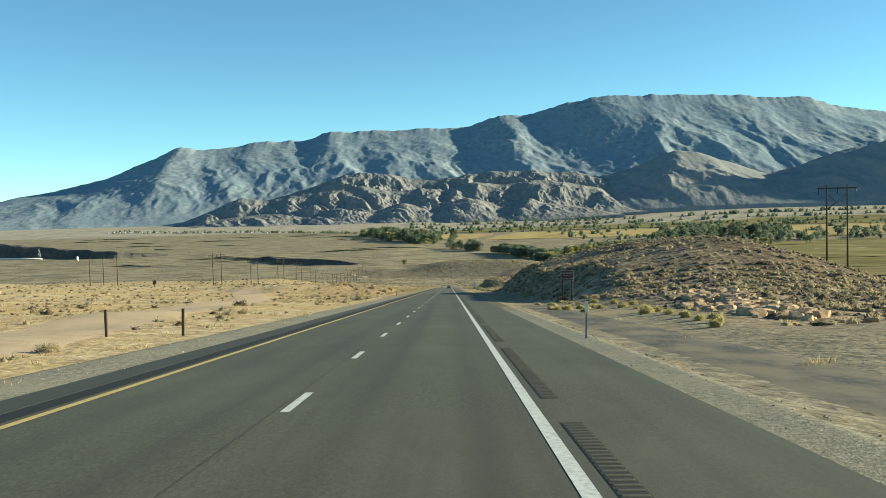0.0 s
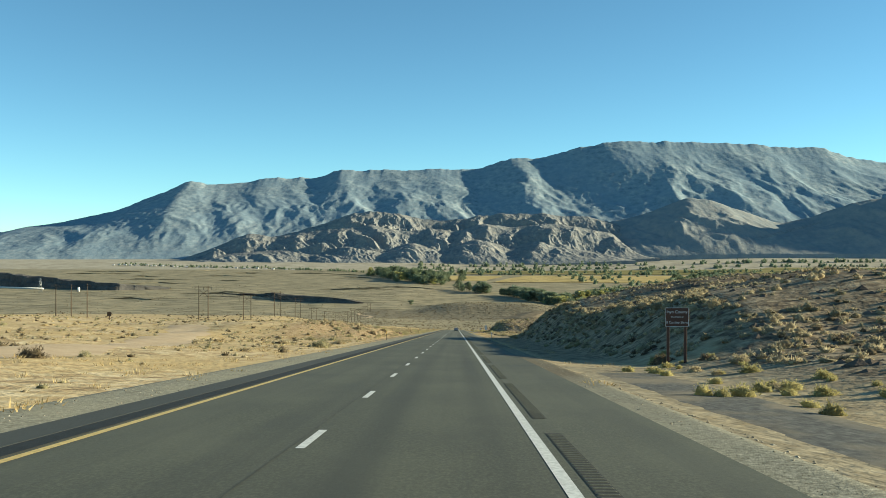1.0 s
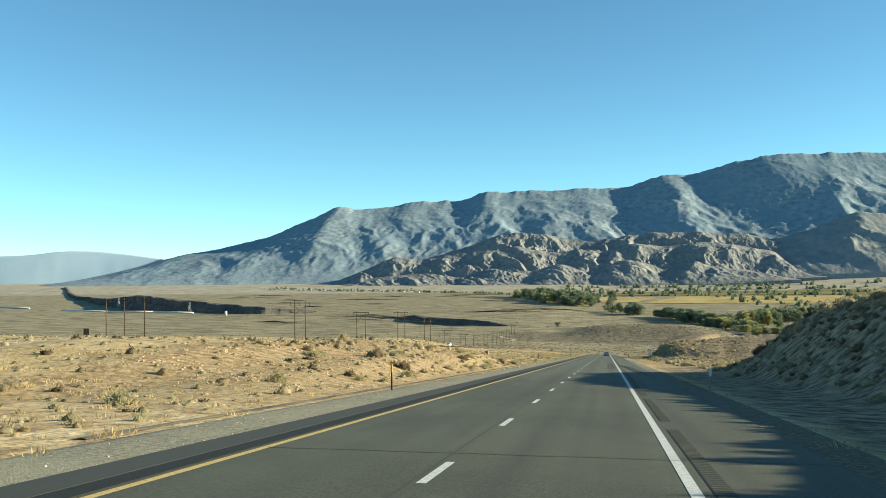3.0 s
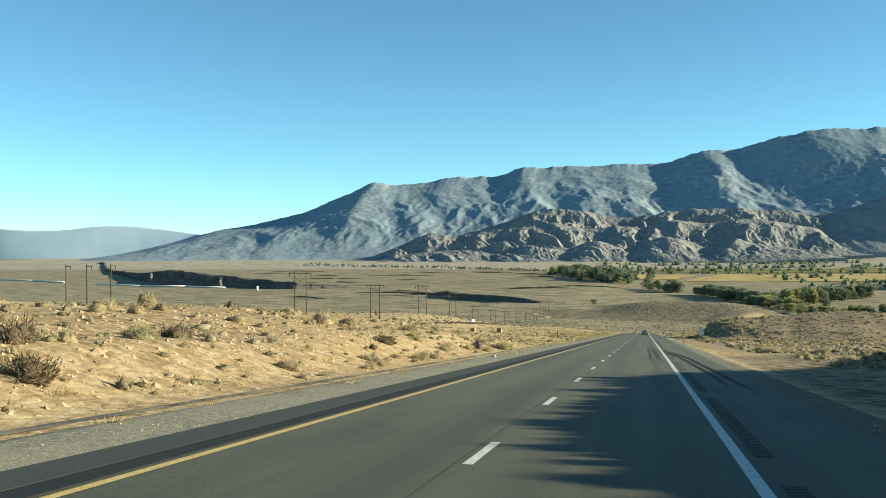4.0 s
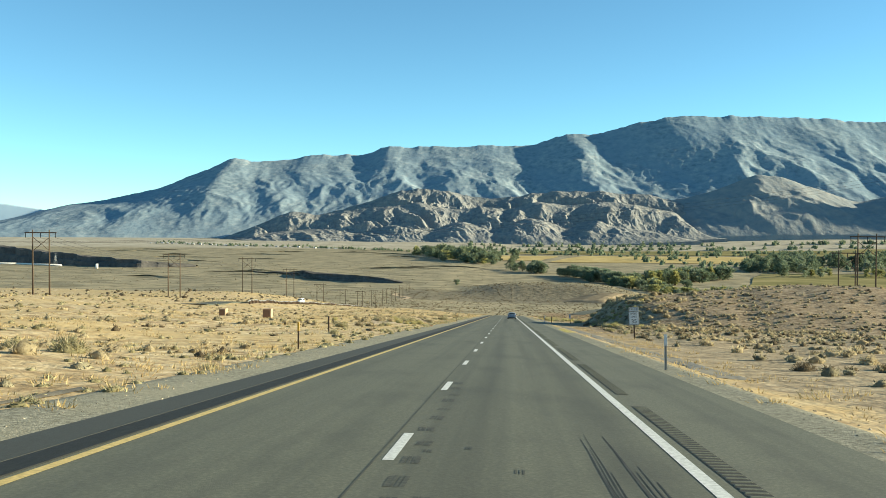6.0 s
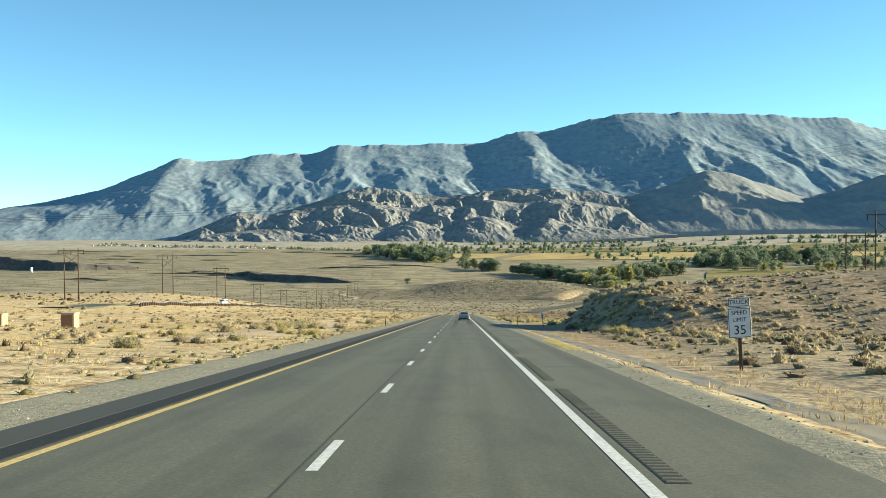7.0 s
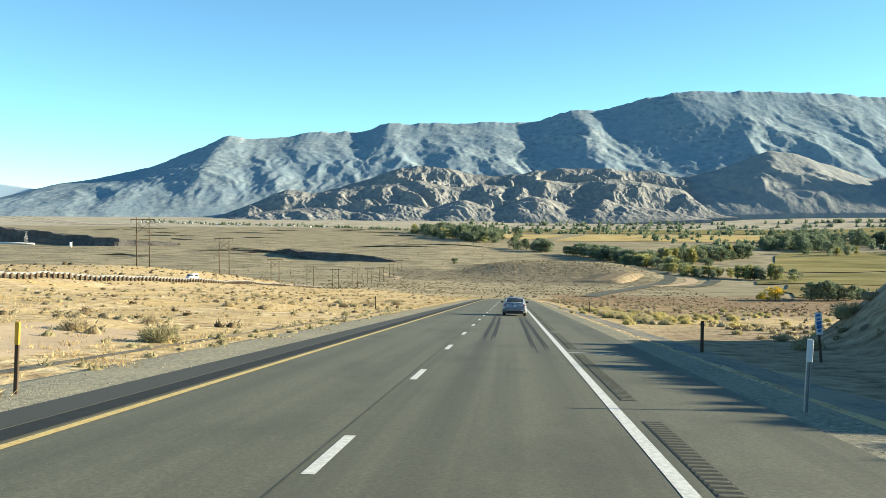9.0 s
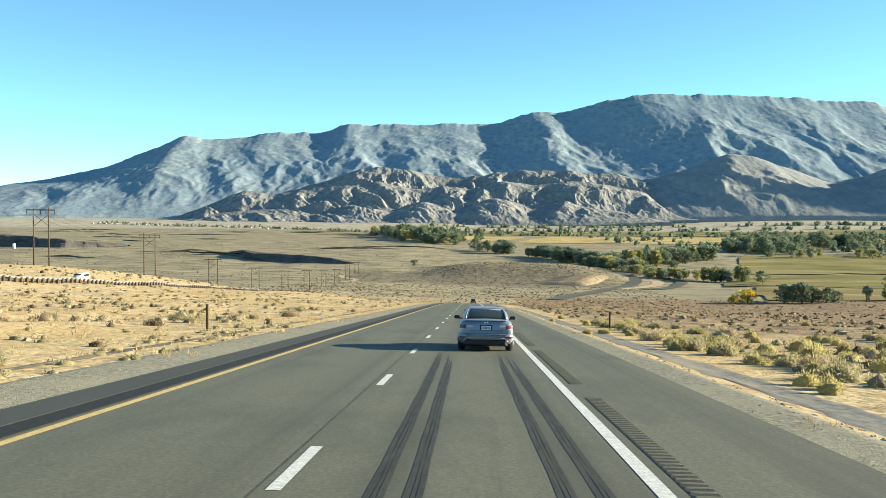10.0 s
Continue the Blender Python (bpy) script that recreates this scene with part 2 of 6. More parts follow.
# Paler pavement further down, with some exposure brightness put into the colour.
region(M_ASPHALT, [(0.30, (0.072, 0.072, 0.050)), (0.5, (0.108, 0.107, 0.075)), (0.70, (0.160, 0.157, 0.111))], -60, 60, 168, 2000, 3.0, 20.0, 24.0)
wheel_paths(M_ASPHALT, (0.05, 0.05, 0.038), 0.6)
oil_bands(M_ASPHALT, (-0.75, 1.05), 0.55, 0.6)
oil_bands(M_ASPHALT, (-4.4, -2.6), 0.6, 0.25)
M_NEWASPHALT = mat("dark_asphalt", [(0.3, (0.032, 0.032, 0.026)), (0.7, (0.052, 0.052, 0.042))], 30.0, 6, 0.8, 0.35, 100.0, ((0.054, 0.053, 0.043), 0.5), 0.3, stretch=(1, 0.2, 1), spec=0.35)
M_MILLED = mat("milled_asphalt", [(0.3, (0.020, 0.020, 0.017)), (0.7, (0.036, 0.036, 0.030))], 30.0, 6, 0.85, 0.4, 100.0, stretch=(1, 0.3, 1), spec=0.3)
M_OLDASPHALT = mat("old_asphalt", [(0.32, (0.045, 0.044, 0.04)), (0.5, (0.088, 0.085, 0.076)), (0.68, (0.15, 0.142, 0.124))], 5.0, 10, 0.9, 0.5, 40.0, ((0.22, 0.18, 0.12), 0.8), 0.55, stretch=(1, 0.5, 1), spec=0.2)
M_DITCH = mat("faded_ditch_paving", [(0.32, (0.085, 0.083, 0.075)), (0.5, (0.15, 0.145, 0.13)), (0.68, (0.23, 0.215, 0.19))], 5.0, 10, 0.9, 0.5, 40.0, ((0.26, 0.22, 0.155), 0.8), 0.55, stretch=(1, 0.5, 1), spec=0.2)
M_WHITE = mat("white_road_paint", [(0.35, (0.40, 0.40, 0.375)), (0.6, (0.62, 0.62, 0.585))], 14.0, 8, 0.7, 0.2, 80.0)
M_YELLOW = mat("yellow_road_paint", [(0.35, (0.40, 0.29, 0.10)), (0.6, (0.60, 0.44, 0.17))], 14.0, 8, 0.7, 0.2, 80.0)
M_PATCH = mat("rubber_patch", [(0.35, (0.036, 0.036, 0.029)), (0.65, (0.088, 0.087, 0.066))], 14.0, 10, 0.8)
M_RUBBER = mat("rubber_mark", [(0.35, (0.018, 0.018, 0.016)), (0.65, (0.046, 0.045, 0.037))], 12.0, 8, 0.8, stretch=(1, 0.1, 1))
# Blue-grey haze tint mixed into the rock colours of both ranges.
M_RANGE = mat("haze_tinted_mountain_rock", [(0.36, (0.175, 0.23, 0.265)), (0.46, (0.235, 0.295, 0.33)), (0.55, (0.28, 0.335, 0.36)), (0.66, (0.36, 0.395, 0.40))], 0.035, 15, 1.0, 0.2, 0.06, ((0.225, 0.30, 0.355), 0.6), 0.005, spec=0.0)
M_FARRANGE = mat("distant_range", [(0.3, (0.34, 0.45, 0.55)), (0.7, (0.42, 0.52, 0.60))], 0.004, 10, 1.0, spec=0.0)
# Grey-blue haze tint painted into both foothill rock colours too.
M_FOOT = mat("hazed_foothill_granite", [(0.36, (0.165, 0.18, 0.19)), (0.47, (0.235, 0.238, 0.235)), (0.56, (0.28, 0.27, 0.25)), (0.64, (0.365, 0.335, 0.285))], 0.05, 14, 1.0, 0.6, 0.07, ((0.205, 0.205, 0.20), 0.6), 0.008, spec=0.0)
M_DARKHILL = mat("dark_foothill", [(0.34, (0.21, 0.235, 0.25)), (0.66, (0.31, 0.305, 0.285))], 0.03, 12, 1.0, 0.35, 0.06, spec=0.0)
M_BASALT = mat("canyon_basalt", [(0.3, (0.075, 0.072, 0.07)), (0.7, (0.165, 0.15, 0.135))], 0.06, 10, 1.0, 0.8, 0.3, spec=0.0)


# ---- terrain heights ----
def ramp(v, a, b):
    s = np.clip((v - a) / (b - a), 0, 1)
    return s * s * (3 - 2 * s)


def bump2(x, y, cx, cy, rx, ry, p=2.0):
    return np.exp(-(np.abs((x - cx) / rx) ** p) - np.abs((y - cy) / ry) ** p)


def road_z(y):
    """Height of the road at x = 0: a long straight grade that tips over and flattens into the valley."""
    y = np.asarray(y, float)
    z = -GRADE * y - 0.00004 * np.clip(y - 500, 0, 200) ** 2 - 0.02 * np.clip(y - 700, 0, 150) - 0.0003 * np.clip(y - 700, 0, 100) ** 2
    z = z + 7.6 * ramp(y, 850, 1150)
    floor = -111 + 0.0068 * (y - 1500)
    k = 9.0
    return np.logaddexp(z / k, floor / k) * k


def lumps(x, y):
    """Cheap rolling unevenness."""
    return (np.sin(x * 0.21 + 1.3 * np.sin(y * 0.13)) * np.cos(y * 0.17 + 0.7 * np.sin(x * 0.11)) + 0.5 * np.sin(x * 0.53 + y * 0.37) * np.sin(y * 0.47 - x * 0.29))


def ground_z(x, y):
    x, y = np.asarray(x, float), np.asarray(y, float)
    z = road_z(y) - CROSS * np.clip(x, -30, 30)
    r, l = x - ROAD_R, ROAD_L - x
    # first hill, cut back beside the road
    foot = 10.5 + 3.5 * ramp(70 - y, 0, 35) + 40 * ramp(y, 198, 240)
    d = x - foot
    along = ramp(y, 24, 94) * (1 - ramp(y, 178, 206))
    body = ramp(y, 24, 125) * (1 - ramp(y, 168, 240))
    hill = body * (0.8 + 0.2 * ramp(y, 130, 172)) * 30.0 * (1 - np.exp(-np.clip(d, 0, None) / 105.0)) * (1 - ramp(x, 30 + 0.24 * np.clip(y - 100, -40, 110), 56 + 0.48 * np.clip(y - 100, -30, 110)))
    cutbank = along * (0.8 + 1.1 * ramp(y, 70, 90) + 1.4 * ramp(y, 66, 84) * (1 - 0.25 * ramp(y, 86, 98)) * (1 - 0.5 * ramp(y, 108, 135)) + 1.1 * ramp(y, 140, 165)) * ramp(d, -0.5, 7.2)
    z = z + hill + cutbank * (1 - ramp(x, 30, 60))
    # second, smaller hill with a steep cut
    d2 = x - (11.3 + 30 * ramp(y, 379, 402) + 4 * ramp(345 - y, 0, 20))
    along2 = ramp(y, 322, 358) * (1 - ramp(y, 373, 399))
    z = z + along2 * ((2.6 + 0.9 * ramp(y, 346, 360)) * ramp(d2, 0, 6.0 + 9 * ramp(350 - y, 0, 14)) + 2.3 * (1 - np.exp(-np.clip(d2 - 2, 0, None) / 13.0))) * (1 - ramp(x, 45, 100))
    # broad low rise behind it
    z = z + 1.2 * bump2(x, y, 62, 385, 38, 30) * ramp(x, 12, 40)
    # left: gentle rise, a low stony cut bank, and the embankment of the other carriageway
    z = z + 0.016 * np.clip(l - 2.5, 0, 25) + 0.045 * np.clip(l - 27, 0, 75)
    bank = ramp(y, 128, 165) * (1 - ramp(y, 205, 255))
    z = z + bank * (1.1 * ramp(l, 2.6, 7.5) + 0.9 * ramp(l, 7, 15)) * (1 - 0.85 * ramp(l, 20, 50))
    z = z + 0.7 * ramp(-x, 50, 66) * (1 - ramp(-x, 88, 110)) * ramp(y, 400, 450) * (1 - ramp(y, 760, 840))
    z = z + 5.0 * ramp(y, 520, 640) * ramp(-x, 70, 120) * (1 - ramp(y, 800, 1100))
    z = z + 1.1 * bump2(x, y, -38, 566, 14, 28)
    # right plain falls a little, then fields
    z = z - 0.12 * ramp(r, 0.8, 2.2) * (1 - ramp(r, 5, 8))
    z = z + 14 * ramp(y, 1380, 1480) * bump2(x, y, 60, 1500, 105, 120, 4)
    z = z - 2.2 * ramp(x, 20, 70) * ramp(y, 400, 480) * (1 - ramp(y, 950, 1200))
    # unevenness away from the road
    rough = ramp(np.maximum(r, l), 3, 12)
    z = z + rough * 0.22 * lumps(x, y) + ramp(np.maximum(r, l), 60, 300) * 1.6 * lumps(x * 0.11, y * 0.11) * (1 - ramp(y, 1800, 2600))
    # rising fans before the mountains
    z = z + 52 * ramp(y, 3000, 4100) * ramp(x, 300, 1300) + 17 * ramp(y, 3250, 3700) * (1 - ramp(x, 300, 1300))
    # bed below the carriageway
    z = z - 0.03 * (1 - ramp(np.maximum(r, l), 0.0, 1.2)) * (1 - ramp(y, 770, 800)) - 0.30 * (1 - ramp(np.maximum(r, l), -0.9, 0.0)) * (1 - ramp(y, 770, 800))
    return z


def mesh_from(name, verts, faces, material=None, smooth=False):
    me = bpy.data.meshes.new(name)
    verts, faces = np.asarray(verts, np.float32), np.asarray(faces, np.int32)
    k = faces.shape[1]
    me.vertices.add(len(verts))
    me.vertices.foreach_set("co", verts.ravel())
    me.loops.add(faces.size)
    me.loops.foreach_set("vertex_index", faces.ravel())
    me.polygons.add(len(faces))
    me.polygons.foreach_set("loop_start", np.arange(0, faces.size, k, dtype=np.int32))
    me.polygons.foreach_set("use_smooth", np.full(len(faces), bool(smooth)))
    me.update(calc_edges=True)
    if material:
        me.materials.append(material)
    return me


def grid_faces(nu, nv):
    a = np.arange(nu - 1)[:, None] * nv + np.arange(nv - 1)[None]
    a = a.ravel()
    return np.stack([a, a + nv, a + nv + 1, a + 1], 1)


def grid_mesh(name, X, Y, Z, material, smooth=True):
    v = np.stack([X, Y, Z], -1).reshape(-1, 3)
    return mesh_from(name, v, grid_faces(*X.shape), material, smooth)


def spaced(a, b, first, growth):
    out, step = [a], first
    while out[-1] < b:
        out.append(out[-1] + step)
        step *= growth
    out[-1] = b
    return out


# ---- ground: one sheet to the horizon ----
xr = [ROAD_R - 0.9, ROAD_R - 0.45, ROAD_R, ROAD_R + 0.4] + spaced(ROAD_R + 0.9, 60, 0.75, 1.008) + spaced(62.5, 5200, 3, 1.09)
xl = [ROAD_L + 0.9, ROAD_L + 0.45, ROAD_L, ROAD_L - 0.4] + [-v for v in spaced(-ROAD_L + 0.9, 60, 0.75, 1.012)] + [-v for v in spaced(62.5, 5200, 3, 1.07)]
xs = np.array(sorted(set(xl)) + [-3.0, 0.0] + sorted(set(xr)))
ys = np.array([-400, -200, -100, -60] + spaced(-40, 520, 2.4, 1.0) + spaced(522, 4990, 2.2, 1.018))
GX, GY = np.meshgrid(xs, ys, indexing="ij")
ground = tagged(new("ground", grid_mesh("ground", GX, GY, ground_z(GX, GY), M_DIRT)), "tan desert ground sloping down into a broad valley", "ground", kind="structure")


# ---- road ----
def strip(name, xs_, y0, y1, lift, material, dy=4.0, thick=0.0, zf=None):
    """A sheet on the road plane between two or more lateral lines; thick gives it closed edges."""
    yy = np.linspace(y0, y1, max(2, int((y1 - y0) / dy) + 1))
    X, Y = np.meshgrid(np.array(xs_, float), yy, indexing="ij")
    Z = road_z(Y) - CROSS * X + lift
    v = np.stack([X, Y, Z], -1).reshape(-1, 3)
    f = grid_faces(*X.shape)
    if thick:
        nx, ny = X.shape
        low = v - (0, 0, thick)
        e = []
        for row in ([i for i in range(ny)], [(nx - 1) * ny + i for i in range(ny)][::-1], [i * ny for i in range(nx)][::-1], [i * ny + ny - 1 for i in range(nx)]):
            e += [[a, b, b + len(v), a + len(v)] for a, b in zip(row[:-1], row[1:])]
        v, f = np.concatenate([v, low]), np.concatenate([f, np.array(e)])
    return mesh_from(name, v, f, material, False)


road = tagged(new("road", strip("road", [YELLOW_X - 0.16, DASH_X, 0, WHITE_X, ROAD_R], -60, 790, 0.0, M_ASPHALT, 3.0, 0.28)), "grey worn two-lane asphalt carriageway running downhill", "road", kind="structure")


# ---- mountains ----
_perm = np.random.default_rng(41).permutation(4096)
_ang = np.random.default_rng(42).uniform(0, 2 * math.pi, 4096)


def gnoise(x, y, seed):
    """Smooth gradient noise over arrays, about -0.7 to 0.7."""
    x, y = np.asarray(x, float) + seed * 17.31, np.asarray(y, float) + seed * 9.17
    xi, yi = np.floor(x).astype(int), np.floor(y).astype(int)
    u, v = x - xi, y - yi
    su, sv = u * u * u * (u * (6 * u - 15) + 10), v * v * v * (v * (6 * v - 15) + 10)

    def corner(dx, dy):
        a = _ang[_perm[(_perm[(xi + dx) % 4096] + yi + dy) % 4096]]
        return np.cos(a) * (u - dx) + np.sin(a) * (v - dy)

    low = corner(0, 0) + su * (corner(1, 0) - corner(0, 0))
    high = corner(0, 1) + su * (corner(1, 1) - corner(0, 1))
    return low + sv * (high - low)


def ridge_mesh(name, line, y_front, y_ridge, base_z, material, nu, nv, layers, seed, sharp=1.0, lean=0.35, draw=None, smooth=True, jag=0.05, knobs=9.0, warp=90.0):
    """A range: its skyline from a few points; layers of (amplitude, width, length) give spurs and gullies, the finer ones gathered on the spurs."""
    line = np.array(line, float)
    X = np.linspace(line[0, 0], line[-1, 0], nu)
    crest = np.interp(X, line[:, 0], line[:, 1])
    soft = np.ones(9) / 9
    crest = np.convolve(np.pad(crest, 4, "edge"), soft, "valid")
    zero = np.zeros_like(X)
    knob = knobs * (1.3 * gnoise(X / 130, zero, seed) + 0.9 * gnoise(X / 52, zero, seed + 2) + 0.45 * gnoise(X / 21, zero, seed + 4))
    base = np.interp(X, [p[0] for p in base_z], [p[1] for p in base_z])
    V = np.concatenate([np.linspace(0, 1, nv), [1.06, 1.2]])
    GXm = np.repeat(X[:, None], len(V), 1)
    GYm = y_front + (y_ridge - y_front) * np.repeat(V[None], nu, 0)
    room = np.clip((crest - base) / 520, 0, 1)[:, None]
    w = np.minimum(V, 1.0)[None]
    wx = GXm + lean * GYm + warp * (gnoise(GXm / 420, GYm / 420, seed + 9) + 0.5 * gnoise(GXm / 170, GYm / 170, seed + 11))
    wy = GYm + warp * gnoise(GXm / 380, GYm / 380, seed + 13)
    amp = (np.minimum(1.0, 2.6 * w) * np.minimum(1.0, 2.2 * (1 - w)) + jag) * room
    h, keep = 0.0, 1.0
    for k, (a, b, c) in enumerate(layers):
        n = 1 - 2.0 * np.abs(gnoise(wx / b, wy / c, seed + 1.3 * k))
        h = h + a * (n - 0.55) * keep
        keep = np.clip(0.25 + 0.9 * n, 0.1, 1.0)
    Z = base[:, None] + (crest - base)[:, None] * w ** sharp + amp * h + knob[:, None] * room * w ** 14
    back = V > 1
    Z[:, back] = (crest + knob * room[:, 0])[:, None] - (V[back] - 1)[None] * 400
    Z[:, 0] = np.minimum(Z[:, 0], base - 25)
    if draw:
        a, b, x0, x1 = draw
        k = (a + (b - a) * ramp(-X, x0, x1))[:, None]
        GXm, GYm, Z = GXm * k, 182 + (GYm - 182) * k, -14.5 + (Z + 14.5) * k
    return grid_mesh(name, GXm, GYm, Z, material, smooth)


BASE = [(-3300, -100), (-2000, -98), (-1300, -98), (-100, -100), (270, -92), (820, -58), (1269, -48), (2600, -48)]
SKYLINE = [(-3150, -96), (-2845, -68), (-2568, -2), (-2231, 77), (-2035, 102), (-1778, 155), (-1558, 240), (-1372, 315), (-1226, 298), (-967, 326), (-695, 332), (-602, 373), (-422, 368), (-108, 379), (120, 379), (301, 439), (449, 435), (635, 490), (792, 520), (1062, 521), (1375, 512), (1630, 491), (1857, 491), (1998, 439), (2219, 411), (2700, 330)]
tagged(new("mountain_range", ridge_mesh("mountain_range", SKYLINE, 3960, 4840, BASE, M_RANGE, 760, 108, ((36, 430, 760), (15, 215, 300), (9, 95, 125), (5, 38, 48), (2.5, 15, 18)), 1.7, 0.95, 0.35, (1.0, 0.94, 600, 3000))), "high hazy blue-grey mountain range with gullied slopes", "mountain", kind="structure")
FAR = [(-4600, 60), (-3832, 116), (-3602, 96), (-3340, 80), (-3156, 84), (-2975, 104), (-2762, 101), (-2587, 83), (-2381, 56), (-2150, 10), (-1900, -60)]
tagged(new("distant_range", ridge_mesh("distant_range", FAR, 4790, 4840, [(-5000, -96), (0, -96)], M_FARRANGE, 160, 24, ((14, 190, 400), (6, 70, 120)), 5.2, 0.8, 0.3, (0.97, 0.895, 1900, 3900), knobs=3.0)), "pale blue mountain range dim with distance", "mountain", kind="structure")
FOOT_BACK = [(-1240, -98), (-1100, -40), (-927, 26), (-803, 25), (-613, 77), (-530, 110), (-374, 140), (-224, 126), (-76, 92), (150, 124), (324, 134), (524, 122), (710, 87), (845, 1), (969, -45), (1050, -60)]
FOOT_MID = [(-1290, -98), (-1090, -25), (-927, 40), (-810, 22), (-690, 46), (-520, 60), (-380, 82), (-250, 48), (-120, 62), (0, 52), (120, 84), (260, 66), (400, 88), (560, 70), (690, 40), (790, -30), (860, -60)]
FOOT_FRONT = [(-1260, -100), (-1080, -58), (-900, -40), (-760, -30), (-640, -48), (-480, -8), (-330, -34), (-200, 2), (-60, -30), (90, 18), (230, -16), (380, 8), (520, -24), (640, -40), (760, -70)]
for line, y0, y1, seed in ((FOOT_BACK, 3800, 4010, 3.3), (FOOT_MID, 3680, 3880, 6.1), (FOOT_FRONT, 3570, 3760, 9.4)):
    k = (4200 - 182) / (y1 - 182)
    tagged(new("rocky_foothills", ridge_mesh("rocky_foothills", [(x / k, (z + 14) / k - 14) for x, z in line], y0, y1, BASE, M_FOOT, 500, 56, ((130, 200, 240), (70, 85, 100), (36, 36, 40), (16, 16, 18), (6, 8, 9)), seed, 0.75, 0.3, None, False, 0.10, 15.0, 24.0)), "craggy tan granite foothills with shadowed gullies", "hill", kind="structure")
# The last three crest points rise unseen, added to throw shade over these hills.
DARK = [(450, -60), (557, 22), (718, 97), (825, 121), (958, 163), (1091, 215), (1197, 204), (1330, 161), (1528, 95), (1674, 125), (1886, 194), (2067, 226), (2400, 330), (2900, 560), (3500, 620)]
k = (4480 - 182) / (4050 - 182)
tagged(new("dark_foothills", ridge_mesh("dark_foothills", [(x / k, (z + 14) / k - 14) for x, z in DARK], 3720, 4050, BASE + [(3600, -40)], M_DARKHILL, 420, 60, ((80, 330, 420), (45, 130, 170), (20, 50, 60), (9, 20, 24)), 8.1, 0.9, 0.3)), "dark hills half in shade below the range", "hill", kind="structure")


# ---- markings, shoulders and verge ----
def part(name, me, parent, label=""):
    o = new(name, me)
    o.parent = parent
    if label:
        o["label"] = label
    return o


shoulder = tagged(new("shoulder", strip("shoulder", [ROAD_L, -6.35, -6.0, -5.86], -60, 790, 0.02, M_NEWASPHALT, 3.0, 0.30)), "dark raised asphalt dike beside the yellow line", "shoulder", kind="structure")
M_SEAL = mat("black_sealed_asphalt", [(0.3, (0.010, 0.010, 0.009)), (0.7, (0.024, 0.024, 0.021))], 12.0, 8, 0.8, 0.4, 90.0, stretch=(1, 0.3, 1), spec=0.25)
part("gutter_band", strip("gutter_band", [-5.855, -5.6, YELLOW_X - 0.16], -60, 790, 0.0165, M_SEAL, 3.0, 0.28), shoulder, "black sealed gutter band beside the yellow line")
part("edge_line", strip("edge_line", [WHITE_X - 0.085, WHITE_X + 0.085], -60, 790, 0.005, M_WHITE), road, "solid white painted edge line")
part("median_line", strip("median_line", [YELLOW_X - 0.075, YELLOW_X + 0.075], -60, 790, 0.006, M_YELLOW), road, "solid yellow painted line")
PITCH, DASH = 9.69, 2.42
for k in range(-5, 81):
    y0 = k * PITCH
    part("lane_dash", strip("lane_dash", [DASH_X - 0.07, DASH_X + 0.07], y0, y0 + DASH, 0.005, M_WHITE, 1.2), road)


# ---- scattered plants and stones ----
rng = np.random.default_rng(7)


def leaf_clump(seed, n, radius, height, leaf, core=True, up=0.35, thin=0.22):
    """Verts and triangles of one shrub: a rough core and many small blades round it."""
    r = np.random.default_rng(seed)
    v, f = [], []
    if core:
        k = 7
        ring = [[math.cos(a) * radius * 0.72 * r.uniform(0.75, 1.1), math.sin(a) * radius * 0.72 * r.uniform(0.75, 1.1), 0.02] for a in np.arange(k) * 2 * math.pi / k]
        mid = [[p[0] * r.uniform(0.75, 1.05), p[1] * r.uniform(0.75, 1.05), height * r.uniform(0.4, 0.62)] for p in ring]
        v += ring + mid + [[0, 0, height * 0.78]]
        for i in range(k):
            j = (i + 1) % k
            f += [[i, j, k + j], [i, k + j, k + i], [k + i, k + j, 2 * k]]
    d = r.normal(size=(n, 3))
    d[:, 2] = np.abs(d[:, 2]) + 0.05
    d /= np.linalg.norm(d, axis=1)[:, None]
    rad = r.uniform(0.25, 1.0, n)[:, None] ** 0.6
    lump = 1 + 0.22 * np.sin(d[:, :1] * 5 + seed) * np.cos(d[:, 1:2] * 6 + seed * 2)
    p = d * rad * lump * (radius, radius, height)
    out = d + (0, 0, up) + r.normal(scale=0.45, size=(n, 3))
    out /= np.linalg.norm(out, axis=1)[:, None]
    side = np.cross(out, r.normal(size=(n, 3)))
    side /= np.linalg.norm(side, axis=1)[:, None] + 1e-6
    ll = leaf * r.uniform(0.6, 1.3, n)[:, None]
    b = len(v)
    tri = np.stack([p - side * ll * thin, p + side * ll * thin, p + out * ll], 1).reshape(-1, 3)
    tri[:, 2] = np.maximum(tri[:, 2], 0.0)
    f += (b + np.arange(3 * n).reshape(-1, 3)).tolist()
    v = np.concatenate([np.array(v).reshape(-1, 3), tri])
    return v.astype(np.float32), np.array(f, np.int32)


